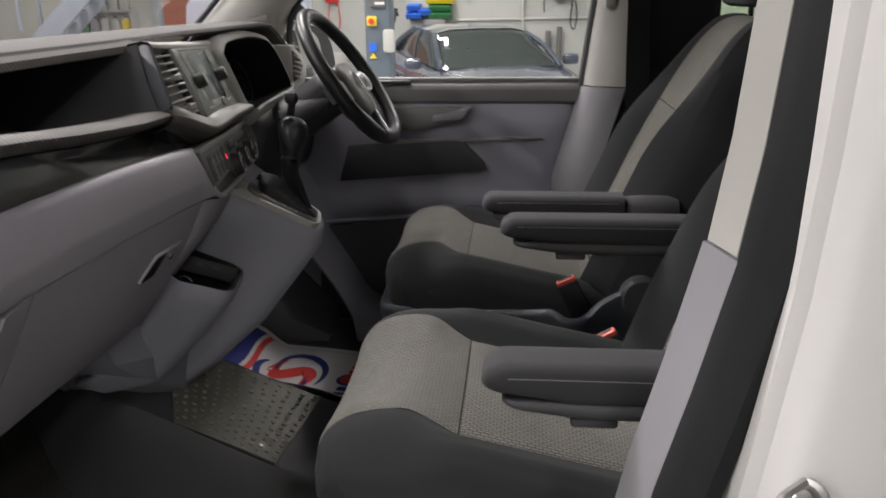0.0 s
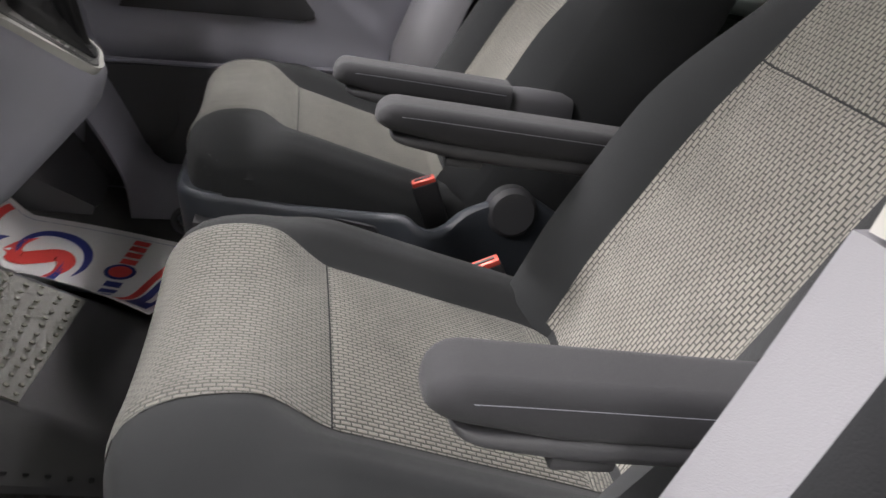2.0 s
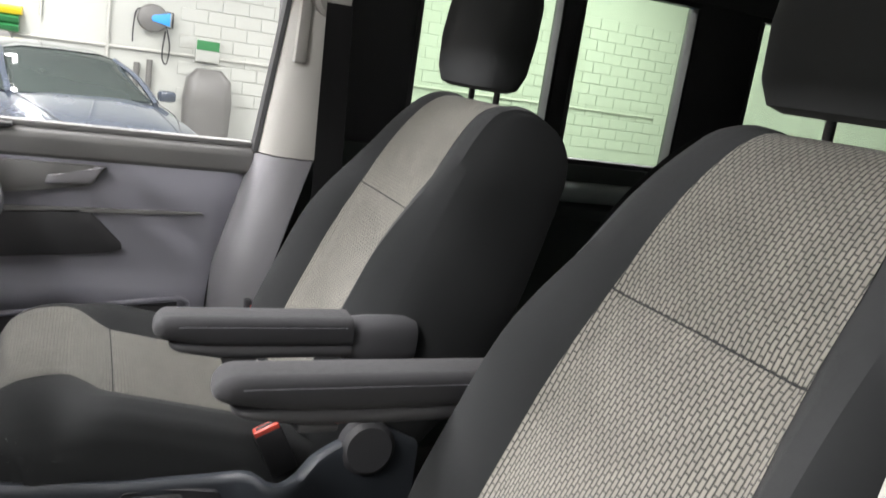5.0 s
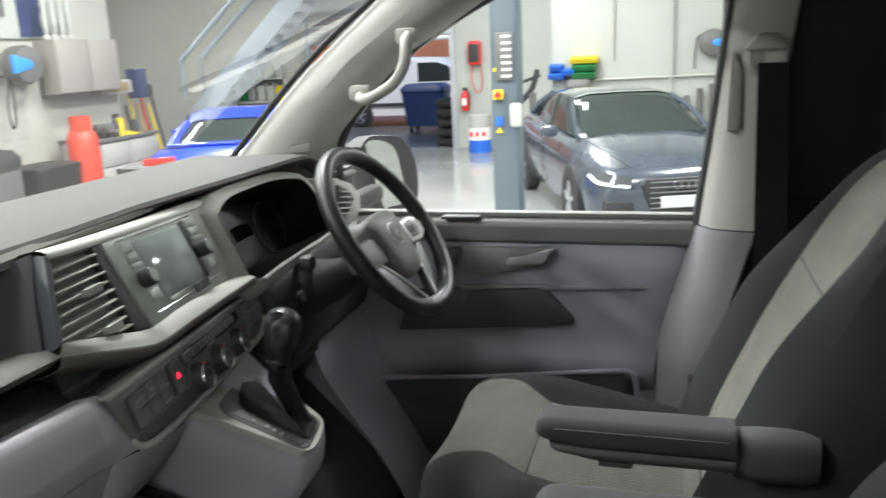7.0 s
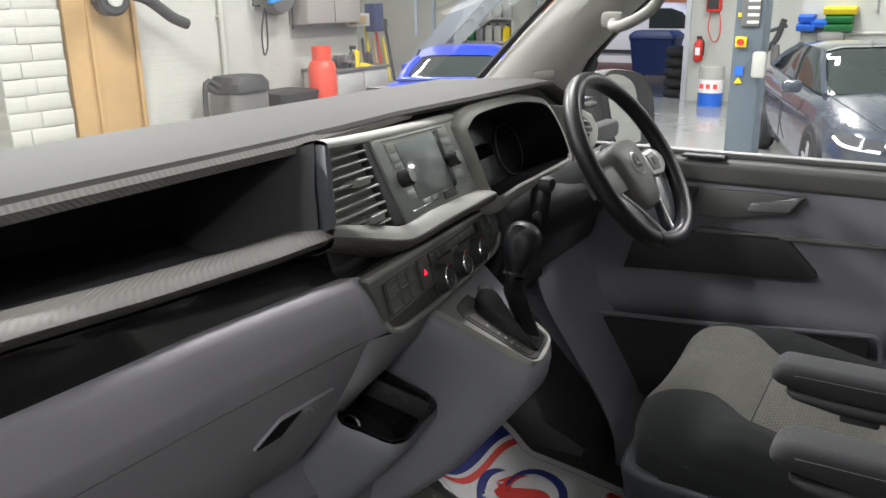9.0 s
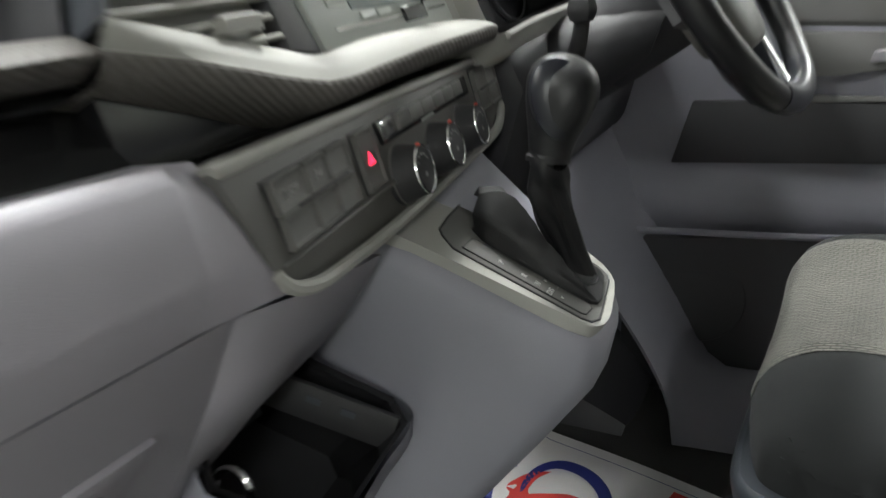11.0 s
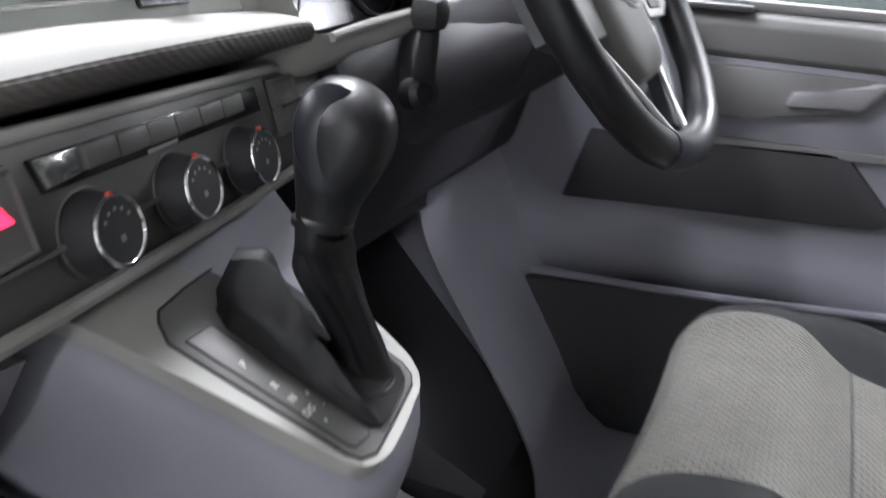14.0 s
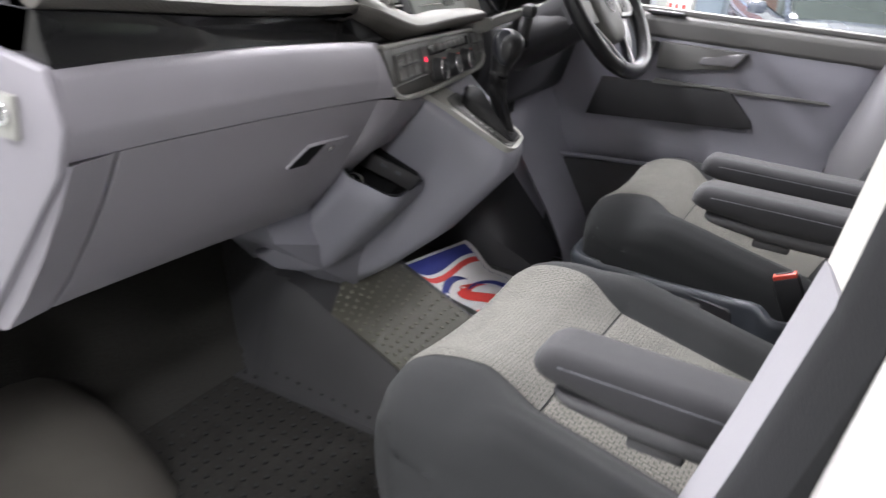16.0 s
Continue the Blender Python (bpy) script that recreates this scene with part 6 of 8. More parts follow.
def patch(fn, k0, k1, v0, v1, nk, nv, puff=0.0035, tuck=-0.0012):
    """A padded panel lying on a seat's surface, its edges tucked into the seams; uv in metres."""
    rows, uv = [], []
    for i in range(nk + 1):
        s = i / nk
        row, ur = [], []
        k = k0 + (k1 - k0) * s
        a, b = v0(s), v1(s)
        for j in range(nv + 1):
            t = j / nv
            e = min(min(s, 1 - s) * (k1 - k0 if k1 > k0 else k0 - k1) * 0.0175, min(t, 1 - t) * (b - a) * 0.27)
            lift = -tuck + (puff + tuck) * min(1.0, e / 0.012) ** 0.5
            p = fn(k, a + (b - a) * t, lift)
            row.append(p)
            ur.append((p.y, 0.0))
        rows.append(row)
        uv.append(ur)
    for j in range(nv + 1):
        acc = 0.0
        for i in range(nk + 1):
            if i:
                acc += (rows[i][nv // 2] - rows[i - 1][nv // 2]).length
            uv[i][j] = (uv[i][j][0], acc)
    return rows_mesh(rows, uv=uv)


def k_of(line, x=None, z=None):
    best = min(range(len(line) * 10 - 10), key=lambda q: abs((line_at(line, q / 10)[0].x - x) if x is not None else (line_at(line, q / 10)[0].z - z)) + (0 if q / 10 < max(25, len(line) * 0.66) else 9))
    return best / 10


K_SEAM, K_REAR, K_NOSE = k_of(CLINE, x=0.113), k_of(CLINE, x=0.377), k_of(CLINE, x=0.113) + 11.5
K_B0, K_BSEAM, K_BTOP = 2.0, k_of(BLINE[:29], z=1.298), 30.6


def armrest(name, th, y, x0, x1, z, material, dz=0.0):
    """A padded armrest from its tip x0 to its pivot x1, top at z: cloth above, plastic tray below."""
    def skin(lo, hi, grow, dip, back=0.0):
        rows = []
        ends = [0.0, 0.004, 0.012, 0.025, 0.045, 0.07, 0.12, 0.25, 0.5, 0.75, 0.95, 1.0]
        for s in ends:
            x = x0 + back + (x1 - x0 - back) * s
            r = math.sqrt(max(0.0, 1 - (1 - min(1, s / 0.07)) ** 2))
            w = 0.07 * (0.30 + 0.70 * r) * grow
            top, bot = z - hi - dip * (1 - r) + dz * s, z - lo + 0.012 * (1 - smooth(0, 0.3, s)) + dz * s
            h = (top - bot) * (0.35 + 0.65 * r)
            mid_ = (top + bot) / 2
            rr = min(0.017, h * 0.48, w * 0.48)
            rows.append([(x, y + a, mid_ + b) for a, b in rounded(w, h, rr, 5)])
        return rows_mesh(rows, wrap=True, caps=True)
    ob = at_thing(th, name, skin(0.046, 0.0, 1.0, 0.014), material, "padded cloth armrest")
    at_thing(th, "armrest_base", skin(0.062, 0.040, 0.94, 0.0, 0.022), M_DARK, "dark plastic underside", ob)
    at_thing(th, "stitching", tube([(x0 + 0.032, y - 0.0346, z - 0.0125), (x0 + 0.06, y - 0.0344, z - 0.0120), (x1 - 0.01, y - 0.0344, z - 0.0120 + dz)], 0.0003, 24, 5), M_DOOR, "pale stitching", ob)
    piv = rows_mesh([[(x1 + dx, y + a * s, z - 0.042 + dz + b * s) for a, b in rounded(0.056, 0.08, 0.028, 4)] for dx, s in ((-0.004, 0.8), (0.0, 0.92), (0.03, 1.0), (0.09, 1.0), (0.11, 0.85))], wrap=True, caps=True)
    at_thing(th, "armrest_pivot", piv, M_BACK, "dark pivot cover", ob)
    at_thing(th, "adjuster", box(x0 + 0.12, y, z - 0.066, 0.05, 0.052, 0.012, 0.004), M_DARK, "", ob)
    return ob


def seat(x0, yc, label, arms, cloth_label="patterned woven cloth", tall=0.0, drop=0.0):
    th = thing("seat", label, "seat", (x0 + 0.2, yc, FLOOR), group="front seats")
    mv = Matrix.Translation((x0, yc, 0))

    def sp(name, bm, material, label="", parent=None, **k):
        for v in bm.verts:
            v.co.z += tall * smooth(1.12, 1.45, v.co.z) - drop * smooth(0.70, 0.80, v.co.z)
        bm.transform(mv)
        return at_thing(th, name, bm, material, label, parent, **k)

    cu_ = sp("cushion", rows_mesh([[cushion_point(k, v, 0, d) for v, d in FINE] for k in [q * 0.5 for q in range(89)]]), M_CLOTH, "dark grey cushion with raised bolsters")
    sp("cushion_panel", patch(cushion_point, K_REAR, K_SEAM, lambda s: -0.54, lambda s: 0.54, 24, 18), M_WEAVE, cloth_label, cu_)
    sp("cushion_front_panel", patch(cushion_point, K_SEAM, K_NOSE, lambda s: -0.54 - 0.10 * s, lambda s: 0.54 + 0.10 * s, 26, 20), M_WEAVE_FRONT, cloth_label, cu_)
    sp("cushion_rear_panel", patch(cushion_point, K_REAR - 6, K_REAR, lambda s: -0.54, lambda s: 0.54, 8, 18), M_WEAVE_REAR, cloth_label, cu_)
    sp("cross_seam", tube([cushion_point(K_SEAM, -0.54 + 1.08 * q / 10, 0.002) for q in range(11)], 0.0009, 24, 6), M_CLOTH, "", cu_)
    ba = sp("backrest", rows_mesh([[back_point(k, max(-1.0, min(1.0, v)), 0, d) for v, d in SECT] for k in [q * 0.75 for q in range(81)]]), M_CLOTH, "dark grey backrest with side bolsters")
    for sd in (-1, 1):
        flank = []
        for i in range(31):
            a, b = line_at(BLINE, i)[0], line_at(BLINE, 60 - i - 0.001)[0]
            row = []
            for q in range(11):
                s = q / 10
                p = a.lerp(b, s)
                row.append(p + V(0, sd * (0.996 * back_half(p.z) + 0.016 * math.sin(math.pi * s) ** 0.7 * min(1.0, (31 - i) / 8)), 0))
            flank.append(row)
        sp("backrest_side", rows_mesh(flank), M_CLOTH, "", ba)
    sp("back_panel", patch(back_point, K_B0, K_BSEAM - 0.045, lambda s: -0.57, lambda s: 0.57, 30, 18), M_WEAVE_BACK, cloth_label, ba)
    sp("back_upper_panel", patch(back_point, K_BSEAM + 0.045, K_BTOP, lambda s: -0.57 - 0.03 * s, lambda s: 0.57 + 0.03 * s, 16, 18), M_WEAVE_BACK, cloth_label, ba)
    sp("back_seam", tube([back_point(K_BSEAM, -0.57 + 1.14 * q / 10, 0.0008) for q in range(11)], 0.0009, 24, 6), M_CLOTH, "", ba)
    sp("seat_side", prism([(0.12, 0.86), (0.45, 0.86), (0.62, 0.86), (0.62, 0.80), (0.10, 0.80)], "y", -0.22, 0.22, 0.02), M_BACK)
    hr = []
    for z, rx, ry, dx in ((1.505, 0.03, 0.10, 0.0), (1.512, 0.045, 0.118, 0.0), (1.54, 0.054, 0.132, 0.002), (1.60, 0.058, 0.137, 0.006), (1.66, 0.056, 0.134, 0.012), (1.70, 0.048, 0.124, 0.016), (1.722, 0.03, 0.105, 0.018), (1.727, 0.012, 0.07, 0.018)):
        hr.append([(0.728 + dx + rx * math.copysign(abs(math.cos(a)) ** 0.75, math.cos(a)), ry * math.copysign(abs(math.sin(a)) ** 0.6, math.sin(a)), z) for a in (2 * math.pi * q / 36 for q in range(36))])
    h = sp("headrest", rows_mesh(hr, wrap=True, caps=True), M_CLOTH, "dark grey cloth headrest")
    for s in (-1, 1):
        sp("headrest_post", tube([(0.745, s * 0.055, 1.44), (0.745, s * 0.055, 1.52)], 0.006, 4, 10), M_DARK, "", h)
        sp("post_sleeve", disc((0.742, s * 0.055, 1.468), (0, 0, 1), 0.014, 0.012, 16, 0.003), M_BLACK, "", h)
    bx = 0.06 if drop else 0.0
    base = sp("seat_base", prism([(0.0 + bx, 0.60), (-0.02 + bx, 0.70), (-0.03 + bx, 0.765), (-0.02 + bx, 0.785), (0.56, 0.785), (0.56, 0.60)], "y", -0.25, 0.25, 0.018), M_PLINTH, "dark plastic seat base")
    sp("base_foot", box(0.24, 0, 0.592, 0.62, 0.48, 0.03, 0.005), M_DARK, "", base)
    for k, (ay, ax0, ax1, az) in enumerate(arms):
        armrest("armrest", th, ay, ax0, ax1, az, M_CLOTH_ARM)
    return th


passenger = seat(0.0, 1.125, "grey cloth passenger seat with two armrests beside the open door", [(0.843, 0.150, 0.53, 1.172), (1.395, 0.158, 0.53, 1.176)], tall=0.035)
driver = seat(-0.040, 1.948, "grey cloth driver's seat with an inner armrest behind the wheel", [(1.672, 0.115, 0.40, 1.147)], tall=0.030, drop=0.030)


def buckle(th, x, y, z, lean, rz=0):
    m = Matrix.Translation((x, y, z)) @ Euler((radians(4), radians(lean), radians(rz))).to_matrix().to_4x4()
    ob = at_thing(th, "belt_buckle", box(0, 0, -0.04, 0.045, 0.024, 0.085, 0.006, m=m), M_BLACK, "black buckle with a red button")
    at_thing(th, "buckle_button", box(0, 0, 0.003, 0.041, 0.018, 0.012, 0.003, m=m), M_RED, "red release button", ob)
    at_thing(th, "buckle_slot", box(0, 0.0, 0.0095, 0.03, 0.005, 0.002, m=m), M_DARK, "", ob)


buckle(driver, 0.294, 1.681, 0.951, -26)
buckle(passenger, 0.347, 1.39, 0.955, -30)
# tray beside the driver's seat base
# rim of the moulded base: x, y, z and the way outwards
RIM = [(-0.116, 2.02, 0.884, -1, 0), (-0.117, 1.85, 0.884, -1, 0), (-0.116, 1.74, 0.884, -1, -0.05), (-0.104, 1.694, 0.885, -0.75, -0.6), (-0.070, 1.674, 0.885, -0.2, -1), (-0.015, 1.667, 0.886, -0.1, -1), (0.032, 1.660, 0.887, -0.1, -1), (0.080, 1.652, 0.888, -0.1, -1), (0.142, 1.648, 0.891, 0, -1), (0.215, 1.643, 0.895, -0.1, -1), (0.250, 1.631, 0.903, -0.2, -1), (0.266, 1.616, 0.905, -0.3, -1), (0.280, 1.604, 0.898, -0.2, -1), (0.308, 1.600, 0.894, 0, -1), (0.340, 1.612, 0.903, 0.2, -1), (0.362, 1.622, 0.925, 0.1, -1), (0.400, 1.630, 0.945, 0, -1), (0.46, 1.634, 0.968, 0, -1), (0.535, 1.644, 0.934, 0, -1)]


def moulded_base(th, rim, material, label):
    """A skirt hanging from a rounded rim round a seat's base."""
    rows = []
    for x, y, z, nx, ny in rim:
        o_ = V(nx, ny, 0).normalized()
        c_ = V(x, y, z)
        back_ = V(0.05, 0.012, 0) * smooth(0.05, -0.08, x)
        rows.append([c_ - o_ * 0.030 + V(0, 0, -0.006), c_ - o_ * 0.016 + V(0, 0, 0.001), c_ - o_ * 0.005 + V(0, 0, 0.0022), c_ + o_ * 0.001 + V(0, 0, -0.002), c_ + o_ * 0.0035 + V(0, 0, -0.010), c_ + o_ * 0.003 + V(0, 0, -0.05) + back_ * 0.15, c_ + o_ * 0.001 + V(0, 0, -0.15) + back_ * 0.5, V(x, y, 0.60) + back_])
    return at_thing(th, "moulded_base", ribbon([spline(list(r), 60) for r in zip(*rows)], 0, 0.004), material, label)


moulded_base(driver, RIM, M_PLINTH, "dark moulded base with a rounded rim")
# pocket in the base: a nearly flat dark sheet gives the hollow's shade
pk = spline([(0.083, 0.862, 0), (0.086, 0.876, 0), (0.10, 0.880, 0), (0.150, 0.882, 0), (0.198, 0.880, 0), (0.222, 0.872, 0), (0.220, 0.82, 0), (0.196, 0.770, 0), (0.17, 0.745, 0), (0.11, 0.745, 0), (0.088, 0.80, 0), (0.083, 0.862, 0)], 44)[:-1]
pocket = at_thing(driver, "side_pocket_shade", rows_mesh([[(p.x + (0.15 - p.x) * q, 1.6462 - 0.012 * smooth(0.12, 0.23, p.x) + d, p.y + (0.82 - p.y) * q) for p in pk] for q, d in ((-0.03, 0.0045), (0.0, -0.0005), (0.05, 0.0005), (0.5, 0.0012), (0.98, 0.0012))], wrap=True), M_POCKET, "dark sheet for the shaded pocket behind an adjuster knob")
dial = [[(0.152 + r * (1 + 0.06 * math.cos(6 * a)) * math.cos(a), 1.646 - d, 0.822 + r * (1 + 0.06 * math.cos(6 * a)) * math.sin(a)) for a in (2 * math.pi * q / 48 for q in range(48))] for r, d in ((0.042, 0.0), (0.042, 0.010), (0.039, 0.014), (0.020, 0.015), (0.002, 0.015))]
at_thing(driver, "adjuster_knob", rows_mesh(dial, wrap=True, caps=True), M_DARK, "dark scalloped adjuster knob", pocket)
at_thing(driver, "side_tray_floor", box(0.15, 1.69, 0.84, 0.46, 0.09, 0.012), M_DARK)
at_thing(driver, "recline_wheel", disc((0.445, 1.652, 0.935), (0, -1, 0.1), 0.045, 0.03, 32, 0.008), M_DARK, "dark round recline wheel")
at_thing(driver, "tray_pocket", prism([(0.03, 0.79), (0.05, 0.872), (0.17, 0.876), (0.19, 0.79)], "y", 1.6, 1.66, 0.006), M_BLACK)
ebolt = thing("floor_bolt", "chrome-rimmed bolt beside the seat base", "bolt", (-0.105, 1.80, FLOOR))
at_thing(ebolt, "bolt_cup", tube([V(-0.105, 1.79, 0.775) + 0.022 * V(math.cos(a), 0, math.sin(a)) for a in (2 * math.pi * k / 12 for k in range(12))], 0.006, 36, 8, closed=True), M_DARK)
at_thing(ebolt, "bolt_head", disc((-0.105, 1.80, 0.775), (0, -1, 0.2), 0.014, 0.012, 16, 0.003), M_PLINTH)
at_thing(ebolt, "bolt_stem", box(-0.078, 1.812, 0.775, 0.06, 0.02, 0.02, 0.005), M_DARK)
db = thing("driver_buckle_end", "small black and red belt end beside the pillar", "belt buckle", (0.36, 2.22, FLOOR))
at_thing(db, "body", box(0.355, 2.235, 0.965, 0.016, 0.02, 0.04, 0.004), M_DARK)
at_thing(db, "button", box(0.362, 2.223, 0.968, 0.006, 0.006, 0.012, 0.001), M_RED)
at_thing(db, "stalk", box(0.36, 2.24, 0.77, 0.02, 0.01, 0.38, 0.003), M_BLACK)


# ---- the workshop ----
G = GROUND
M_CONC = mat("painted_workshop_floor", (0.26, 0.27, 0.265), 0.12, grain=30, bump=0.05, vary=0.2, stain=0.8)
M_WALL = mat("white_painted_blockwork", (0.41, 0.42, 0.39), 0.8, grain=25, bump=0.5, vary=0.1, stain=0.6)
M_WALL2 = mat("dirty_white_wall", (0.42, 0.42, 0.38), 0.8, grain=18, bump=0.6, vary=0.2, stain=0.5)


def courses(m, width, height, depth):
    """Adds the faint relief of painted courses to a wall."""
    nt = m.node_tree
    tc, sx, cx, br, bp = (nt.nodes.new("ShaderNode" + q) for q in ("TexCoord", "SeparateXYZ", "CombineXYZ", "TexBrick", "Bump"))
    add = nt.nodes.new("ShaderNodeMath")
    nt.links.new(tc.outputs["Object"], sx.inputs[0])
    nt.links.new(sx.outputs[0], add.inputs[0])
    nt.links.new(sx.outputs[1], add.inputs[1])
    nt.links.new(add.outputs[0], cx.inputs[0])
    nt.links.new(sx.outputs[2], cx.inputs[1])
    nt.links.new(cx.outputs[0], br.inputs["Vector"])
    br.inputs["Scale"].default_value, br.inputs["Brick Width"].default_value, br.inputs["Row Height"].default_value = 1.0, width, height
    br.inputs["Mortar Size"].default_value, br.inputs["Mortar Smooth"].default_value = 0.009, 0.6
    bp.invert = True
    bp.inputs["Strength"].default_value, bp.inputs["Distance"].default_value = 0.22, depth
    b = nt.nodes["Principled BSDF"]
    nt.links.new(b.inputs["Normal"].links[0].from_socket, bp.inputs["Normal"])
    nt.links.new(br.outputs["Fac"], bp.inputs["Height"])
    nt.links.new(bp.outputs["Normal"], b.inputs["Normal"])


courses(M_WALL2, 0.235, 0.078, 0.006)
# unseen ceiling, kept dark so lamps mirror crisply in the car glass
M_CEIL = mat("darkened_unseen_ceiling", (0.27, 0.27, 0.26), 0.8, grain=18, bump=0.3, vary=0.15, stain=0.5)
M_BEIGE = mat("beige_cupboard_laminate", (0.30, 0.272, 0.25), 0.5, grain=60, bump=0.03, vary=0.06, stain=2)
M_STAIR = mat("pale_blue_grey_stair_paint", (0.36, 0.40, 0.46), 0.5, grain=30, bump=0.05)
M_SKY = mat("light_blue_reel_plastic", (0.03, 0.28, 0.80), 0.4, grain=20, bump=0.02)
M_STEEL = mat("blue_grey_lift_paint", (0.10, 0.125, 0.15), 0.4, grain=30, bump=0.05)
M_GALV = mat("galvanised_steel", (0.5, 0.52, 0.54), 0.35, 0.6, grain=30, bump=0.05)
M_CAR = mat("dark_blue_grey_car_paint", (0.05, 0.06, 0.078), 0.26, 0.0, grain=30, bump=0.0, coat=1.0)
M_CARBLUE = mat("bright_blue_car_paint", (0.02, 0.05, 0.5), 0.3, 0.0, grain=30, bump=0.0, coat=1.0)
M_CARGLASS = mat("dark_car_glass", (0.03, 0.037, 0.035), 0.02, grain=10, bump=0.0)
M_TYRE = mat("tyre_rubber", (0.015, 0.015, 0.015), 0.8, grain=60, bump=0.3)
M_RIM = mat("alloy_rim", (0.5, 0.5, 0.52), 0.3, 0.9, grain=30, bump=0.0)
M_LAMP = mat("headlamp_glass", (0.09, 0.095, 0.1), 0.1, 0.2, grain=20, bump=0.0)
M_TAIL = mat("red_tail_lamp", (0.5, 0.02, 0.015), 0.15, grain=20, bump=0.0)
M_ORANGE = mat("orange_gas_bottle_paint", (0.68, 0.065, 0.035), 0.4, grain=20, bump=0.02)
M_FIRE = mat("red_paint", (0.6, 0.03, 0.02), 0.35, grain=20, bump=0.02)
M_BLUEP = mat("blue_plastic", (0.02, 0.12, 0.55), 0.4, grain=20, bump=0.02)
M_NAVY = mat("navy_bin_plastic", (0.012, 0.03, 0.11), 0.5, grain=20, bump=0.02)
M_YELLOW = mat("yellow_plastic", (0.75, 0.55, 0.02), 0.4, grain=20, bump=0.02)
M_GREENP = mat("green_plastic", (0.02, 0.16, 0.05), 0.4, grain=20, bump=0.02)
M_WOOD = mat("plywood_board", (0.45, 0.29, 0.13), 0.6, grain=12, bump=0.1, vary=0.2, stain=1.5)
M_CAB = mat("grey_cabinet", (0.4, 0.4, 0.37), 0.5, grain=20, bump=0.05)
M_BRICK = mat("red_brick", (0.35, 0.13, 0.07), 0.85, grain=20, bump=0.3, vary=0.3, stain=6)
M_YARD = mat("wet_tarmac", (0.08, 0.08, 0.08), 0.35, grain=20, bump=0.2, vary=0.3, stain=1)
M_LED = glow("lamp_diffuser", (0.95, 1.0, 0.95), 6.0)

tagged(part("ground", prism([(-60, -60), (60, -60), (60, 90), (-60, 90)], "z", G - 0.35, G - 0.05), M_YARD), "dark wet tarmac yard", "ground", kind="structure")
tagged(part("workshop_floor", prism([(-13.0, -6.0), (12.2, -6.0), (12.2, 16.7), (-13.0, 16.7)], "z", G - 0.06, G), M_CONC), "glossy wet pale grey workshop floor", "floor", kind="structure")
tagged(part("ceiling", prism([(-13.1, -6.2), (12.4, -6.2), (12.4, 16.8), (-13.1, 16.8)], "z", CEILING, CEILING + 0.15), M_CEIL), "unseen workshop ceiling, darkened to sharpen lamp reflections", "ceiling", kind="structure")


def wall(name, x0, y0, x1, y1, z0, z1, material, label):
    return tagged(part(name, prism([(x0, y0), (x1, y0), (x1, y1), (x0, y1)], "z", z0, z1), material), label, "wall", kind="structure")


YF, YB = 16.5, 15.4
wall("wall_front", -7.6, -6, -7.3, 10.5, G, CEILING, M_WALL2, "dirty white painted workshop wall")
wall("wall_return", -13.0, 10.2, -7.6, 10.5, G, CEILING, M_WALL2, "white painted return wall beside the bench")
wall("wall_recess", -13.0, 10.5, -12.7, YF, G, CEILING, M_WALL2, "white painted wall behind the stair")
# this wall is out of view; its grey is chosen to limit bounce into the cab
wall("unseen_wall_behind", -7.6, -6.3, 8.2, -6.0, G, CEILING, M_CAB, "unseen workshop wall, coloured grey to cut fill light")
wall("wall_rear", 12.0, -6, 12.3, YF, G, CEILING, M_WALL, "white painted workshop wall")
wall("wall_far_1", -13.0, YF, -7.15, YF + 0.3, G, CEILING, M_WALL2, "white painted far wall beside the doorway")
wall("wall_far_2", -3.95, YF, -1.83, YF + 0.3, G, CEILING, M_WALL, "white painted far wall with fire extinguisher")
wall("wall_far_3", -7.15, YF, -3.95, YF + 0.3, 2.75, CEILING, M_WALL, "white painted wall over the doorway")
wall("wall_far_4", -1.83, YB, 12.2, YF + 0.3, G, CEILING, M_WALL, "bright white painted blockwork wall")
wall("wall_near", 8.2, -6.3, 12.3, -6.0, G, CEILING, M_WALL2, "white painted workshop wall")
# roller shutter at the top of the doorway
rs = thing("roller_shutter", "half raised grey steel roller shutter in the doorway", "roller shutter", (-5.5, YF - 0.1, 2.2))
for k in range(9):
    at_thing(rs, "slat", prism([(-7.14, 1.9 + 0.1 * k), (-3.96, 1.9 + 0.1 * k), (-3.96, 1.994 + 0.1 * k), (-7.14, 1.994 + 0.1 * k)], "y", YF + 0.02, YF + 0.06, 0.014), M_GALV)
at_thing(rs, "shutter_roll", tube([(-7.2, YF - 0.15, 2.75), (-3.9, YF - 0.15, 2.75)], 0.24, 4, 20), M_GALV)
for x in (-7.14, -3.97):
    at_thing(rs, "guide_rail", box(x, YF, 1.2, 0.1, 0.12, 2.9), M_GALV)

# fittings for all the unseen lamps on the ceiling, the added fill lamps included
for lx, ly, watts in LAMPS:
    lamp_t = thing("unseen_ceiling_light", "unseen white ceiling light placed to light the cab and workshop", "light", (lx, ly, CEILING), group="ceiling lights")
    at_thing(lamp_t, "housing", box(lx, ly, CEILING - 0.04, 0.56, 1.9, 0.08, 0.01), M_WALL)
    at_thing(lamp_t, "diffuser", box(lx, ly, CEILING - 0.1, 0.5, 1.8, 0.03, 0.005), M_LED, "glowing diffuser")


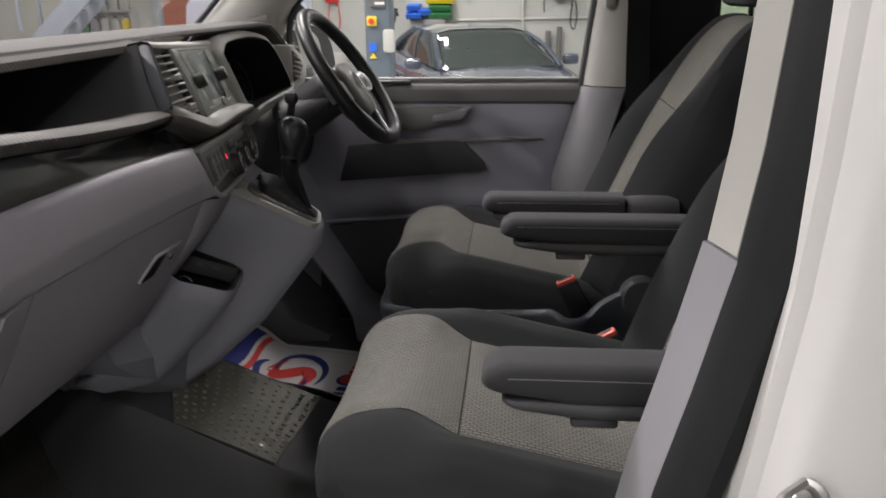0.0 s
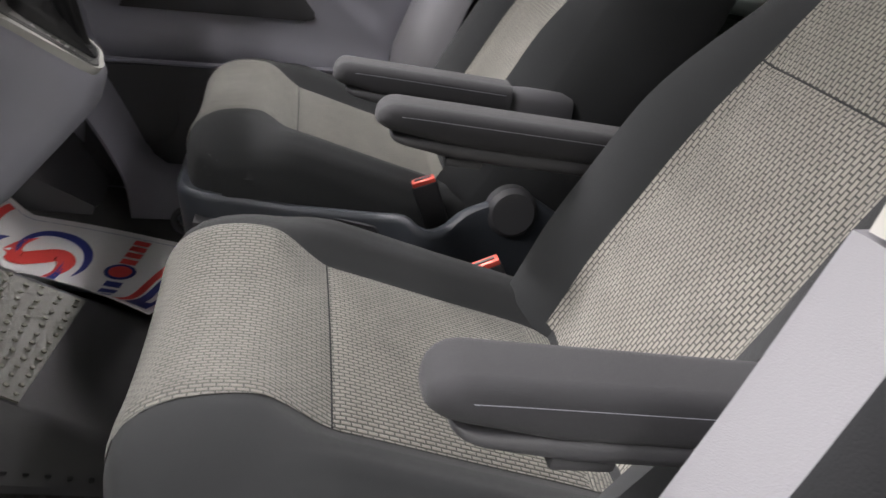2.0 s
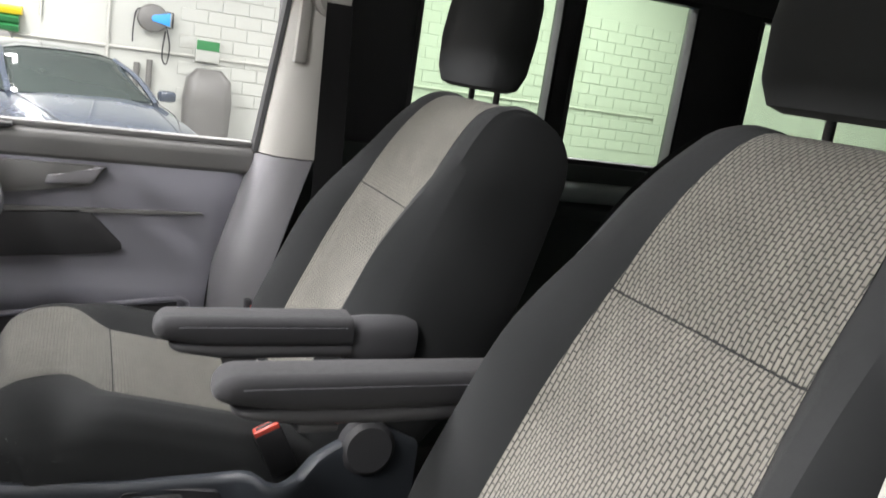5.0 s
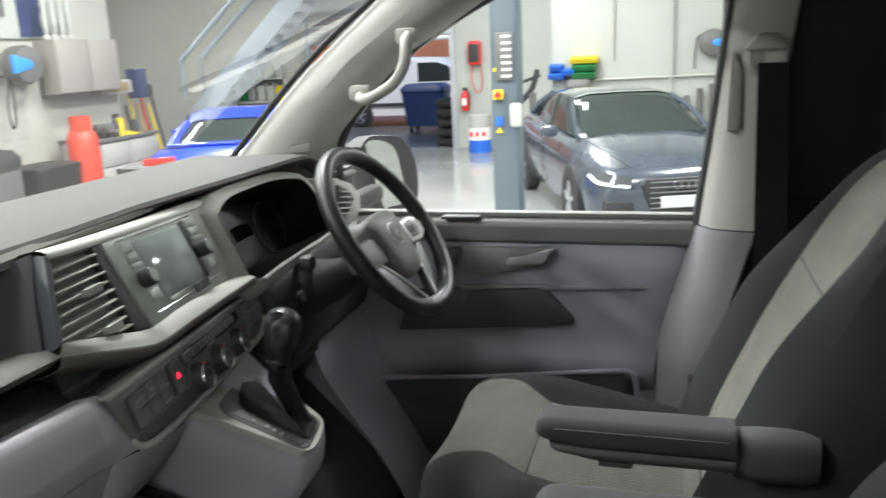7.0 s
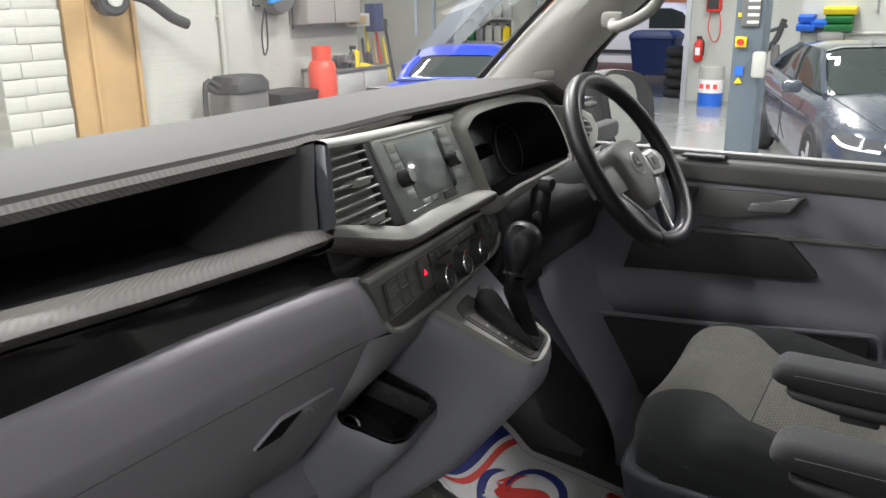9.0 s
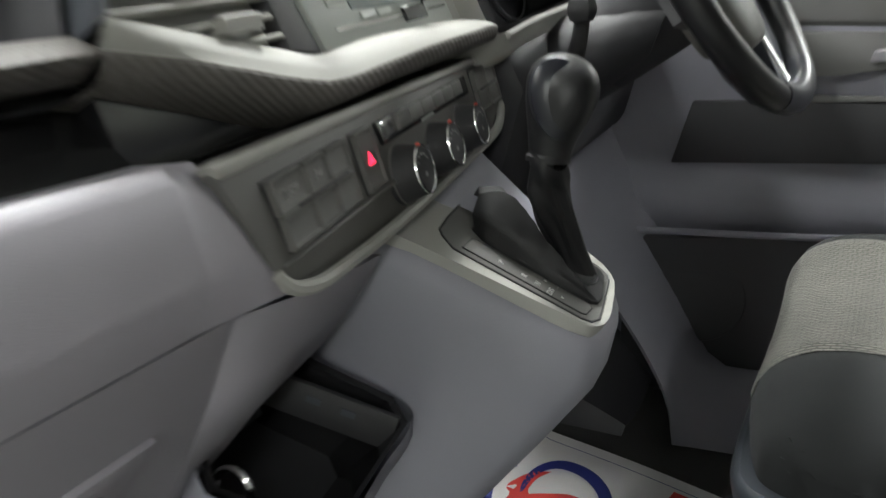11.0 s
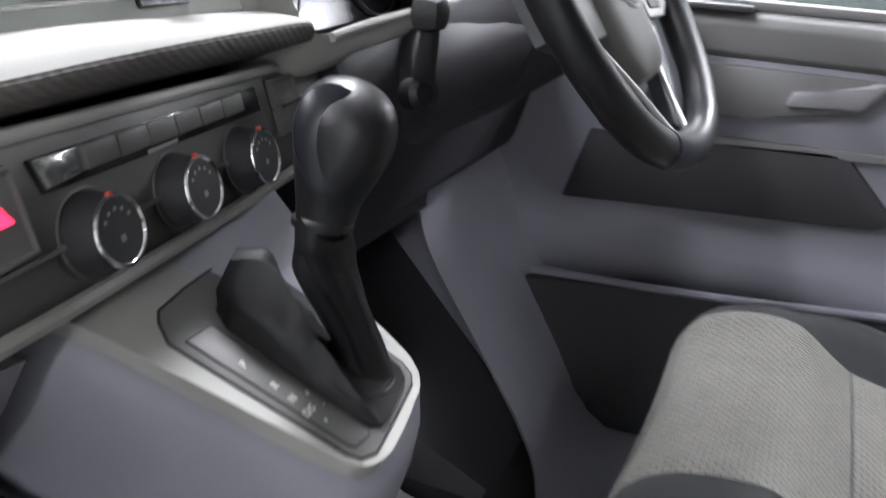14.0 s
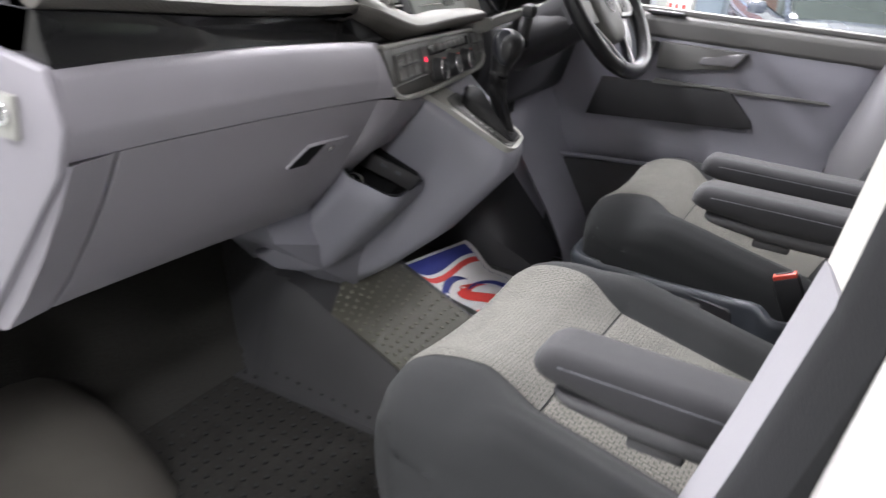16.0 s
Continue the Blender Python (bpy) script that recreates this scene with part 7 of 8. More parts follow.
def lift_post(x, y):
    th = thing("lift_post", "blue grey steel vehicle lift post with controls", "lift post", (x, y, G), group="vehicle lift")
    at_thing(th, "column", prism([(x - 0.105, y - 0.14), (x + 0.105, y - 0.14), (x + 0.105, y + 0.14), (x - 0.105, y + 0.14)], "z", G, 3.6, 0.02), M_STEEL)
    at_thing(th, "base_plate", box(x, y, G + 0.012, 0.5, 0.5, 0.024), M_STEEL)
    return th


post = lift_post(-0.98, 7.0)
px, py = -1.0, 6.855
at_thing(post, "control_box", box(px + 0.03, py - 0.012, 1.62, 0.13, 0.03, 0.36, 0.008), M_PANEL, "grey control box")
for q in range(7):
    at_thing(post, "label_bar", box(px + 0.05, py - 0.029, 1.77 - 0.05 * q, 0.08, 0.003, 0.02), M_WORD)
at_thing(post, "switch_plate", box(px - 0.02, py - 0.02, 1.33, 0.08, 0.03, 0.075, 0.004), M_YELLOW, "yellow isolator plate")
at_thing(post, "isolator", disc((px - 0.02, py - 0.035, 1.33), (0, -1, 0), 0.024, 0.03, 20, 0.005), M_FIRE, "red isolator knob")
at_thing(post, "tag", box(px - 0.04, py - 0.01, 1.52, 0.04, 0.006, 0.03), M_YELLOW)
at_thing(post, "cover", box(px + 0.12, py - 0.03, 1.17, 0.1, 0.05, 0.19, 0.03), M_CAB, "pale rounded cover")
at_thing(post, "sticker", box(px - 0.02, py - 0.006, 1.12, 0.06, 0.006, 0.07), M_BLUEP, "blue sticker")
at_thing(post, "sticker", prism([(px - 0.05, 1.03), (px + 0.01, 1.03), (px - 0.02, 1.075)], "y", py - 0.01, py - 0.004), M_YELLOW)
post2 = lift_post(2.4, 7.4)


def wheel_part(th, m, x, y, z, r, w, side):
    ty = bmesh.new()
    prof = [(r * 0.66, -w / 2), (r * 0.9, -w / 2), (r, -w / 2 + 0.03), (r, w / 2 - 0.03), (r * 0.9, w / 2), (r * 0.66, w / 2)]
    rows_mesh([[(x + q * math.cos(a), y + h, z + q * math.sin(a)) for a in (2 * math.pi * k / 32 for k in range(32))] for q, h in prof], wrap=True, bm=ty)
    ob = at_thing(th, "wheel", local(ty, m), M_TYRE, "black tyre")
    rb = disc((x, y + side * w * 0.15, z), (0, side, 0), r * 0.68, 0.02, 32, 0.01)
    at_thing(th, "rim", local(rb, m), M_BLACK, "", ob)
    for k in range(5):
        a = 2 * math.pi * k / 5 + 0.3
        sp_ = tube([(x, y + side * w * 0.38, z), (x + r * 0.36 * math.cos(a), y + side * w * 0.42, z + r * 0.36 * math.sin(a)), (x + r * 0.66 * math.cos(a), y + side * w * 0.38, z + r * 0.66 * math.sin(a))], 0.03, 6, 6)
        at_thing(th, "spoke", local(sp_, m), M_RIM, "alloy spoke", ob)
    rr = tube([(x + r * 0.67 * math.cos(a), y + side * w * 0.4, z + r * 0.67 * math.sin(a)) for a in (2 * math.pi * k / 16 for k in range(16))], 0.014, 40, 6, closed=True)
    at_thing(th, "rim_lip", local(rr, m), M_RIM, "", ob)


def car(name, label, at, rz, paint, stations, roofline, length, wheels, r=0.325, rear_only=False):
    """A car: body sections along its length (x forward), and a glasshouse over them."""
    th = thing(name, label, "car", (at[0], at[1], G), rz)
    m = th.matrix_world.copy()
    rows = []
    for x, w, zb, zt, tuck in stations:
        rows.append([(x, s * q * w, zb + (zt - zb) * h) for s, q, h in ((-1, 0.86, 0.0), (-1, 0.97, 0.12), (-1, 1.0, 0.45), (-1, 0.985, 0.7), (-1, 0.94, 0.86), (-1, 0.80, 0.96), (-1, 0.4, 1.0), (1, 0.4, 1.0), (1, 0.80, 0.96), (1, 0.94, 0.86), (1, 0.985, 0.7), (1, 1.0, 0.45), (1, 0.97, 0.12), (1, 0.86, 0.0))])
    dense = [list(q) for q in zip(*[spline(col, 40) for col in zip(*rows)])]
    at_thing(th, "body", local(rows_mesh(dense, wrap=True, caps=True), m), paint, "painted car body")
    gl = [[(x, s * w * f, z0 + (z1 - z0) * h) for s, f, h in ((-1, 1.0, 0), (-1, 0.90, 0.62), (-1, 0.80, 0.9), (-1, 0.55, 1.0), (0, 0, 1.015), (1, 0.55, 1.0), (1, 0.80, 0.9), (1, 0.90, 0.62), (1, 1.0, 0))] for x, w, z0, z1 in roofline]
    gd = [list(q) for q in zip(*[spline(col, 28) for col in zip(*gl)])]
    at_thing(th, "glasshouse", local(rows_mesh(gd, wrap=True, caps=True), m), M_CARGLASS, "dark glass")
    top_ = [[(x, s * w * f, z0 + (z1 - z0) * h + 0.012) for s, f, h in ((-1, 0.815, 0.88), (-1, 0.55, 1.0), (0, 0, 1.015), (1, 0.55, 1.0), (1, 0.815, 0.88))] for x, w, z0, z1 in roofline[2:-2]]
    td = [list(q) for q in zip(*[spline(col, 16) for col in zip(*top_)])]
    at_thing(th, "roof", local(rows_mesh(td), m), paint, "painted roof")
    for s in (-1, 1):
        (xa, wa, za, ta), (xb, wb, zb_, tb) = roofline[0], roofline[2]
        at_thing(th, "pillar", local(tube([(xa, s * wa, za), ((xa + xb) / 2, s * (wa * 0.93), (za + tb) / 2 + 0.02), (xb, s * wb * 0.8, zb_ + (tb - zb_) * 0.9)], 0.032, 10, 6), m), paint)
        (xa, wa, za, ta), (xb, wb, zb_, tb) = roofline[-1], roofline[-3]
        at_thing(th, "pillar", local(tube([(xa, s * wa, za), ((xa + xb) / 2, s * (wa * 0.95), (za + tb) / 2), (xb, s * wb * 0.8, zb_ + (tb - zb_) * 0.9)], 0.05, 10, 6), m), paint)
        mid_ = roofline[len(roofline) // 2]
        at_thing(th, "pillar", local(tube([(mid_[0], s * mid_[1] * 1.0, mid_[2]), (mid_[0] - 0.05, s * mid_[1] * 0.905, mid_[2] + (mid_[3] - mid_[2]) * 0.62), (mid_[0] - 0.08, s * mid_[1] * 0.815, mid_[2] + (mid_[3] - mid_[2]) * 0.88)], 0.03, 8, 6), m), M_BLACK)
        for wx in wheels:
            at_thing(th, "wheel_arch", local(disc((wx, s * 0.80, r + 0.015), (0, s, 0), r + 0.045, 0.13, 32), m), M_BLACK)
            wheel_part(th, m, wx, s * 0.84, r, r, 0.2, s)
    return th


SED = [(2.32, 0.62, 0.22, 0.62, 0), (2.25, 0.76, 0.18, 0.72, 0), (2.0, 0.88, 0.17, 0.80, 0), (1.5, 0.91, 0.17, 0.90, 0), (1.0, 0.915, 0.17, 0.97, 0), (0.4, 0.915, 0.17, 0.98, 0), (-0.6, 0.915, 0.17, 1.0, 0), (-1.5, 0.905, 0.18, 1.03, 0), (-2.1, 0.86, 0.22, 1.04, 0), (-2.36, 0.78, 0.3, 0.95, 0)]
ROOF = [(1.05, 0.74, 0.94, 0.96), (0.75, 0.76, 0.95, 1.12), (0.2, 0.74, 0.96, 1.35), (-0.4, 0.74, 0.97, 1.39), (-1.0, 0.73, 0.98, 1.36), (-1.5, 0.70, 1.0, 1.22), (-1.95, 0.68, 1.02, 1.05)]
saloon = car("parked_saloon", "dark blue grey saloon car parked on the workshop floor", (-0.36, 10.7), -70, M_CAR, SED, ROOF, 4.7, (1.42, -1.38))
SM = saloon.matrix_world.copy()


def car_part(th, m, name, bm, material, label="", parent=None):
    return at_thing(th, name, local(bm, m), material, label, parent)


for s in (-1, 1):
    hl = car_part(saloon, SM, "headlight", rows_mesh([[(2.02, s * 0.86, 0.76), (2.16, s * 0.80, 0.74), (2.27, s * 0.66, 0.70), (2.31, s * 0.52, 0.68)], [(2.08, s * 0.89, 0.67), (2.20, s * 0.84, 0.64), (2.30, s * 0.70, 0.61), (2.345, s * 0.54, 0.60)]]), M_LAMP, "clear headlight")
    car_part(saloon, SM, "running_light", tube([(2.08, s * 0.885, 0.69), (2.22, s * 0.82, 0.63), (2.34, s * 0.56, 0.595)], 0.014, 12, 6), glow("white_running_light", (0.9, 0.95, 1.0), 1.0) if s == -1 else M_LAMP, "", hl)
    car_part(saloon, SM, "door_mirror", box(0.72, s * 1.0, 1.0, 0.12, 0.2, 0.13, 0.04), M_CAR, "car mirror")
    car_part(saloon, SM, "side_intake", prism([(s * 0.50, 0.30), (s * 0.80, 0.32), (s * 0.78, 0.46), (s * 0.52, 0.44)], "x", 2.2, 2.33, 0.01), M_BLACK)
    car_part(saloon, SM, "door_line", tube([(-0.1, s * 0.918, 0.30), (-0.1, s * 0.92, 0.6), (-0.12, s * 0.905, 0.9)], 0.006, 8, 4), M_BLACK)
    car_part(saloon, SM, "sill_crease", tube([(1.1, s * 0.915, 0.74), (0, s * 0.92, 0.76), (-1.6, s * 0.91, 0.80)], 0.012, 12, 4), M_CAR)
gr = car_part(saloon, SM, "grille", prism([(-0.40, 0.66), (-0.44, 0.60), (-0.34, 0.34), (0.34, 0.34), (0.44, 0.60), (0.40, 0.66)], "x", 2.2, 2.355, 0.012), M_BLACK, "black grille")
for k in range(6):
    car_part(saloon, SM, "grille_bar", box(2.36, 0, 0.38 + 0.05 * k, 0.012, 0.72, 0.012), M_RIM, "", gr)
for k in range(4):
    car_part(saloon, SM, "grille_ring", tube([(2.372, -0.10 + 0.068 * k + 0.042 * math.cos(a), 0.60 + 0.042 * math.sin(a)) for a in (2 * math.pi * q / 12 for q in range(12))], 0.006, 24, 5, closed=True), M_CHROME, "", gr)
car_part(saloon, SM, "number_plate", box(2.372, 0, 0.44, 0.01, 0.52, 0.11), M_PAPER, "white number plate")
car_part(saloon, SM, "bonnet_line", tube([(1.1, -0.72, 0.955), (1.7, -0.66, 0.885), (2.2, -0.5, 0.76)], 0.006, 12, 4), M_BLACK)
car_part(saloon, SM, "bonnet_line", tube([(1.1, 0.72, 0.955), (1.7, 0.66, 0.885), (2.2, 0.5, 0.76)], 0.006, 12, 4), M_BLACK)

COUPE = [(2.0, 0.7, 0.2, 0.66, 0), (1.5, 0.88, 0.17, 0.82, 0), (0.8, 0.91, 0.17, 0.90, 0), (0, 0.91, 0.17, 0.92, 0), (-1.0, 0.92, 0.18, 0.99, 0), (-1.6, 0.90, 0.2, 1.03, 0), (-1.95, 0.84, 0.25, 1.02, 0), (-2.08, 0.76, 0.32, 0.92, 0)]
CROOF = [(0.9, 0.72, 0.88, 0.9), (0.5, 0.72, 0.9, 1.12), (0.0, 0.70, 0.9, 1.32), (-0.5, 0.69, 0.92, 1.34), (-1.0, 0.66, 0.93, 1.24), (-1.4, 0.63, 0.97, 1.13), (-1.7, 0.60, 1.0, 1.035)]
coupe = car("parked_coupe", "bright blue coupe parked near the workshop wall", (-5.25, 10.3), 112, M_CARBLUE, COUPE, CROOF, 4.1, (1.25, -1.2))
KM = coupe.matrix_world.copy()
for s in (-1, 1):
    car_part(coupe, KM, "tail_lamp", prism([(s * 0.44, 0.82), (s * 0.82, 0.80), (s * 0.84, 0.92), (s * 0.50, 0.945)], "x", -2.09, -1.86, 0.01), M_TAIL, "red tail lamp")
    car_part(coupe, KM, "door_mirror", box(0.6, s * 0.98, 0.98, 0.12, 0.2, 0.12, 0.04), M_CARBLUE)
car_part(coupe, KM, "number_plate", box(-2.10, 0, 0.76, 0.02, 0.52, 0.12), M_YELLOW, "yellow number plate")
car_part(coupe, KM, "spoiler", box(-1.84, 0, 1.045, 0.2, 1.2, 0.03, 0.01), M_CARBLUE)

# van, bin, tyres and brick building in the yard
yard_van = thing("yard_van", "white panel van parked in the yard outside", "van", (-6.8, 22.9, G - 0.05), 0)
YM = yard_van.matrix_world.copy()
vb = [[(x, s * w, z) for s, w, z in ((-1, 0.9, 0.3), (-1, 0.95, 0.8), (-1, 0.92, 1.2), (-1, 0.80, zt - 0.1), (-1, 0.65, zt), (1, 0.65, zt), (1, 0.80, zt - 0.1), (1, 0.92, 1.2), (1, 0.95, 0.8), (1, 0.9, 0.3))] for x, zt in ((-2.0, 1.7), (-1.9, 1.82), (0, 1.86), (0.9, 1.82), (1.3, 1.6), (1.75, 1.32))]
car_part(yard_van, YM, "body", rows_mesh(vb, wrap=True, caps=True), M_WHITE, "white van body")
nose = [[(x, s * w, z) for s, w, z in ((-1, 0.9, 0.3), (-1, 0.94, 0.7), (-1, 0.85, zt), (1, 0.85, zt), (1, 0.94, 0.7), (1, 0.9, 0.3))] for x, zt in ((1.3, 1.16), (1.9, 1.08), (2.3, 0.9), (2.4, 0.6))]
car_part(yard_van, YM, "bonnet", rows_mesh(nose, wrap=True, caps=True), M_WHITE)
car_part(yard_van, YM, "side_glass", prism([(0.35, 1.2), (1.55, 1.2), (1.2, 1.6), (0.9, 1.7), (0.35, 1.7)], "y", -0.925, -0.86), M_CARGLASS, "dark side glass")
car_part(yard_van, YM, "rubbing_strip", box(0, -0.95, 0.6, 3.6, 0.03, 0.09), M_BLACK)
for wx in (-1.4, 1.5):
    car_part(yard_van, YM, "wheel_arch", disc((wx, -0.86, 0.33), (0, -1, 0), 0.38, 0.1, 32), M_BLACK)
    wheel_part(yard_van, YM, wx, -0.9, 0.31, 0.31, 0.2, -1)
bx, by = -5.75, 20.4
bin_ = thing("wheelie_bin", "large navy blue wheelie bin by the doorway", "bin", (bx, by, G - 0.05))
at_thing(bin_, "bin_body", rows_mesh([[(bx + a * s, by + b * s * 0.75, G + z) for a, b in rounded(1.1, 1.1, 0.12)] for z, s in ((0.12, 0.82), (0.92, 1.0), (0.97, 1.04))], wrap=True, caps=True), M_NAVY)
at_thing(bin_, "bin_lid", rows_mesh([[(bx + a * s, by + b * s * 0.75, G + z) for a, b in rounded(1.15, 1.15, 0.15)] for z, s in ((0.98, 1.02), (1.06, 1.0), (1.16, 0.8))], wrap=True, caps=True), M_NAVY, "domed lid")
for sx in (-0.38, 0.38):
    for sy in (-0.25, 0.25):
        at_thing(bin_, "castor", disc((bx + sx, by + sy, G + 0.03), (1, 0, 0), 0.085, 0.05, 16), M_BLACK)
for k in range(5):
    ty = thing("tyre", "worn black tyre in a stack outside the doorway", "tyre", (-4.25, 17.2, G - 0.05 + 0.2 * k), group="stacked tyres")
    at_thing(ty, "tread", tube([(-4.25 + 0.23 * math.cos(a), 17.2 + 0.23 * math.sin(a), G + 0.05 + 0.205 * k) for a in (2 * math.pi * q / 16 for q in range(16))], 0.1, 32, 10, closed=True), M_TYRE)
bw = thing("brick_building", "red brick building across the yard", "building", (-8, 34, G), kind="structure")
at_thing(bw, "brick_wall", box(-11, 34.2, 2.2, 22, 0.4, 6.2), M_BRICK)
at_thing(bw, "shutter_panel", box(-6.4, 33.98, 1.6, 4.2, 0.06, 4.6), M_CAB, "pale grey shutter")

# on the far wall: extinguisher, drum, hose, phone
fx, fy = -3.72, YF - 0.08
ex = thing("fire_extinguisher", "red fire extinguisher hung on the white wall", "fire extinguisher", (fx, fy, 0.55))
at_thing(ex, "cylinder", rows_mesh([[(fx + r * math.cos(a), fy - 0.02 + r * math.sin(a), z) for a in (2 * math.pi * k / 20 for k in range(20))] for z, r in ((0.5, 0.07), (0.52, 0.085), (0.82, 0.085), (0.87, 0.05), (0.90, 0.03))], wrap=True, caps=True), M_FIRE)
at_thing(ex, "valve", box(fx, fy - 0.02, 0.93, 0.1, 0.04, 0.05, 0.01), M_BLACK)
at_thing(ex, "hose", tube([(fx, fy - 0.04, 0.93), (fx + 0.1, fy - 0.08, 0.85), (fx + 0.1, fy - 0.08, 0.6)], 0.014, 10, 6), M_BLACK)
at_thing(ex, "label_plate", box(fx, fy - 0.107, 0.68, 0.09, 0.004, 0.14), M_PAPER)
cx = -3.5
chg = thing("battery_charger", "red and black battery charger on the wall", "charger", (cx, fy + 0.05, 1.6))
at_thing(chg, "case", box(cx, fy, 1.62, 0.26, 0.18, 0.46, 0.04), M_FIRE)
at_thing(chg, "front", box(cx, fy - 0.095, 1.62, 0.2, 0.02, 0.34, 0.01), M_BLACK)
at_thing(chg, "cable", tube([(cx - 0.05, fy, 1.4), (cx - 0.08, fy, 1.1), (cx + 0.03, fy, 0.85), (cx + 0.14, fy, 1.0), (cx + 0.1, fy, 1.45)], 0.01, 24, 6), M_FIRE, "red cable")
drum = thing("oil_drum", "white and blue oil drum against the wall", "drum", (-3.3, 15.8, G))
for z0, z1, m_ in ((G, G + 0.24, M_BLUEP), (G + 0.24, G + 0.48, M_PAPER), (G + 0.48, G + 0.72, M_CAB)):
    at_thing(drum, "band", disc((-3.3, 15.8, z0), (0, 0, 1), 0.22, z1 - z0, 28, 0.008), m_)
for k in range(3):
    at_thing(drum, "red_mark", box(-3.42 + 0.12 * k, 15.585 + 0.02 * abs(k - 1), G + 0.36, 0.07, 0.02, 0.08), M_PRED)
# parts trays on the white wall
for k, (x, z, w_, m_) in enumerate(((-1.72, 1.16, 0.14, M_BLUEP), (-1.52, 1.22, 0.12, M_BLUEP), (-1.72, 1.30, 0.12, M_BLUEP), (-1.24, 1.16, 0.2, M_GREENP), (-1.24, 1.29, 0.2, M_GREENP), (-1.24, 1.42, 0.24, M_YELLOW))):
    sb_ = thing("storage_tray", ("blue", "green", "yellow")[0 if m_ is M_BLUEP else 1 if m_ is M_GREENP else 2] + " plastic parts tray on the wall", "storage tray", (x, YB - 0.1, z), group="storage trays")
    at_thing(sb_, "tray", prism([(YB, z - 0.06), (YB - 0.3, z - 0.06), (YB - 0.36, z + 0.03), (YB - 0.2, z + 0.07), (YB, z + 0.07)], "x", x - w_, x + w_, 0.01), m_)
pipe = thing("wall_pipe", "white painted pipe and conduit run along the wall", "pipe", (2, YB - 0.04, 1.1))
at_thing(pipe, "conduit", tube([(-1.8, YB - 0.04, 1.06), (3.0, YB - 0.04, 1.1), (11.5, YB - 0.04, 1.12)], 0.025, 20, 8), M_CAB)
at_thing(pipe, "conduit", tube([(-0.75, YB - 0.04, 1.4), (-0.75, YB - 0.04, 2.4), (-0.75, YB - 0.04, 4.5)], 0.025, 10, 8), M_CAB)
at_thing(pipe, "conduit", tube([(0.25, YB - 0.04, 0.2), (0.25, YB - 0.04, 2.0), (0.25, YB - 0.04, 4.5)], 0.03, 10, 8), M_CAB)
for x in (0.5, 0.72, 0.92):
    at_thing(pipe, "stub", tube([(x, YB - 0.1, -0.2), (x, YB - 0.1, 0.85 + 0.1 * math.sin(9 * x))], 0.05, 4, 10), M_PANEL, "grey metal tube leaning on the wall")


def hose_reel(x, y, z, d, side):
    """An air hose reel: d points away from the wall, side to the mounting bracket."""
    th = thing("hose_reel", "grey and blue air hose reel fixed to the wall", "hose reel", (x, y, z), group="hose reels")
    f = frame_of((x, y, z), side, (0, 0, 1))
    f = f if (f.to_3x3() @ V(0, 0, 1)).dot(V(*d)) > 0 else frame_of((x, y, z), side, (0, 0, -1))
    up = 1 if (f.to_3x3() @ V(0, 1, 0)).z > 0 else -1
    drum_ = rows_mesh([[(r * math.cos(a), r * 0.92 * math.sin(a), w_) for a in (2 * math.pi * k / 36 for k in range(36))] for w_, r in ((0.0, 0.20), (0.03, 0.24), (0.16, 0.25), (0.22, 0.225), (0.245, 0.15), (0.25, 0.02))], wrap=True, caps=True)
    dr = at_thing(th, "drum", local(drum_, f), M_PANEL, "dark grey drum")
    at_thing(th, "side_flash", local(prism([(0.27, 0.12 * up), (0.27, -0.10 * up), (0.0, -0.045 * up), (-0.03, 0.0), (0.0, 0.05 * up)], "z", 0.20, 0.262, 0.012), f), M_SKY, "bright blue flash", dr)
    at_thing(th, "bracket", local(tube([(0.22, 0.13 * up, 0.02), (0.33, 0.13 * up, 0.02), (0.33, -0.12 * up, 0.02), (0.22, -0.12 * up, 0.02)], 0.014, 0, 6), f), M_BLACK, "black bracket")
    at_thing(th, "hose", local(tube([(0.24, -0.15 * up, 0.12), (0.30, -0.45 * up, 0.10), (0.26, -0.72 * up, 0.08), (0.19, -0.62 * up, 0.08), (0.20, -0.35 * up, 0.10), (0.22, -0.18 * up, 0.12)], 0.013, 34, 6), f), M_BLACK, "black hose loop")
    at_thing(th, "hose_lead", local(tube([(-0.16, 0.15 * up, 0.14), (-0.26, 0.08 * up, 0.13), (-0.29, -0.2 * up, 0.11), (-0.29, -0.42 * up, 0.10)], 0.013, 20, 6), f), M_BLACK, "black hose lead")
    return th


hose_reel(0.92, YB - 0.05, 1.62, (0, -1, 0), (1, 0, 0))
hose_reel(-7.25, 8.62, 1.74, (1, 0, 0), (0, -1, 0))
tools = thing("engine_stand", "dark metal engine stand beside the wall", "stand", (-2.1, 14.8, G))
at_thing(tools, "stem", tube([(-2.1, 14.8, G), (-2.08, 14.8, 0.5), (-2.1, 14.8, 0.9)], 0.07, 10, 8), M_PANEL)
at_thing(tools, "arm", tube([(-2.3, 14.8, 0.75), (-2.1, 14.8, 0.98), (-2.0, 14.8, 1.3)], 0.05, 10, 8), M_BLACK)
at_thing(tools, "cross_bar", tube([(-2.25, 14.8, 1.1), (-1.95, 14.8, 1.2)], 0.03, 4, 8), M_BLACK)
at_thing(tools, "seat_pad", box(-1.3, 14.8, 0.98, 0.42, 0.2, 0.26, 0.08), M_PANEL)
gen = thing("covered_machine", "dark machine under a cover against the wall", "machine", (1.75, 14.9, G))
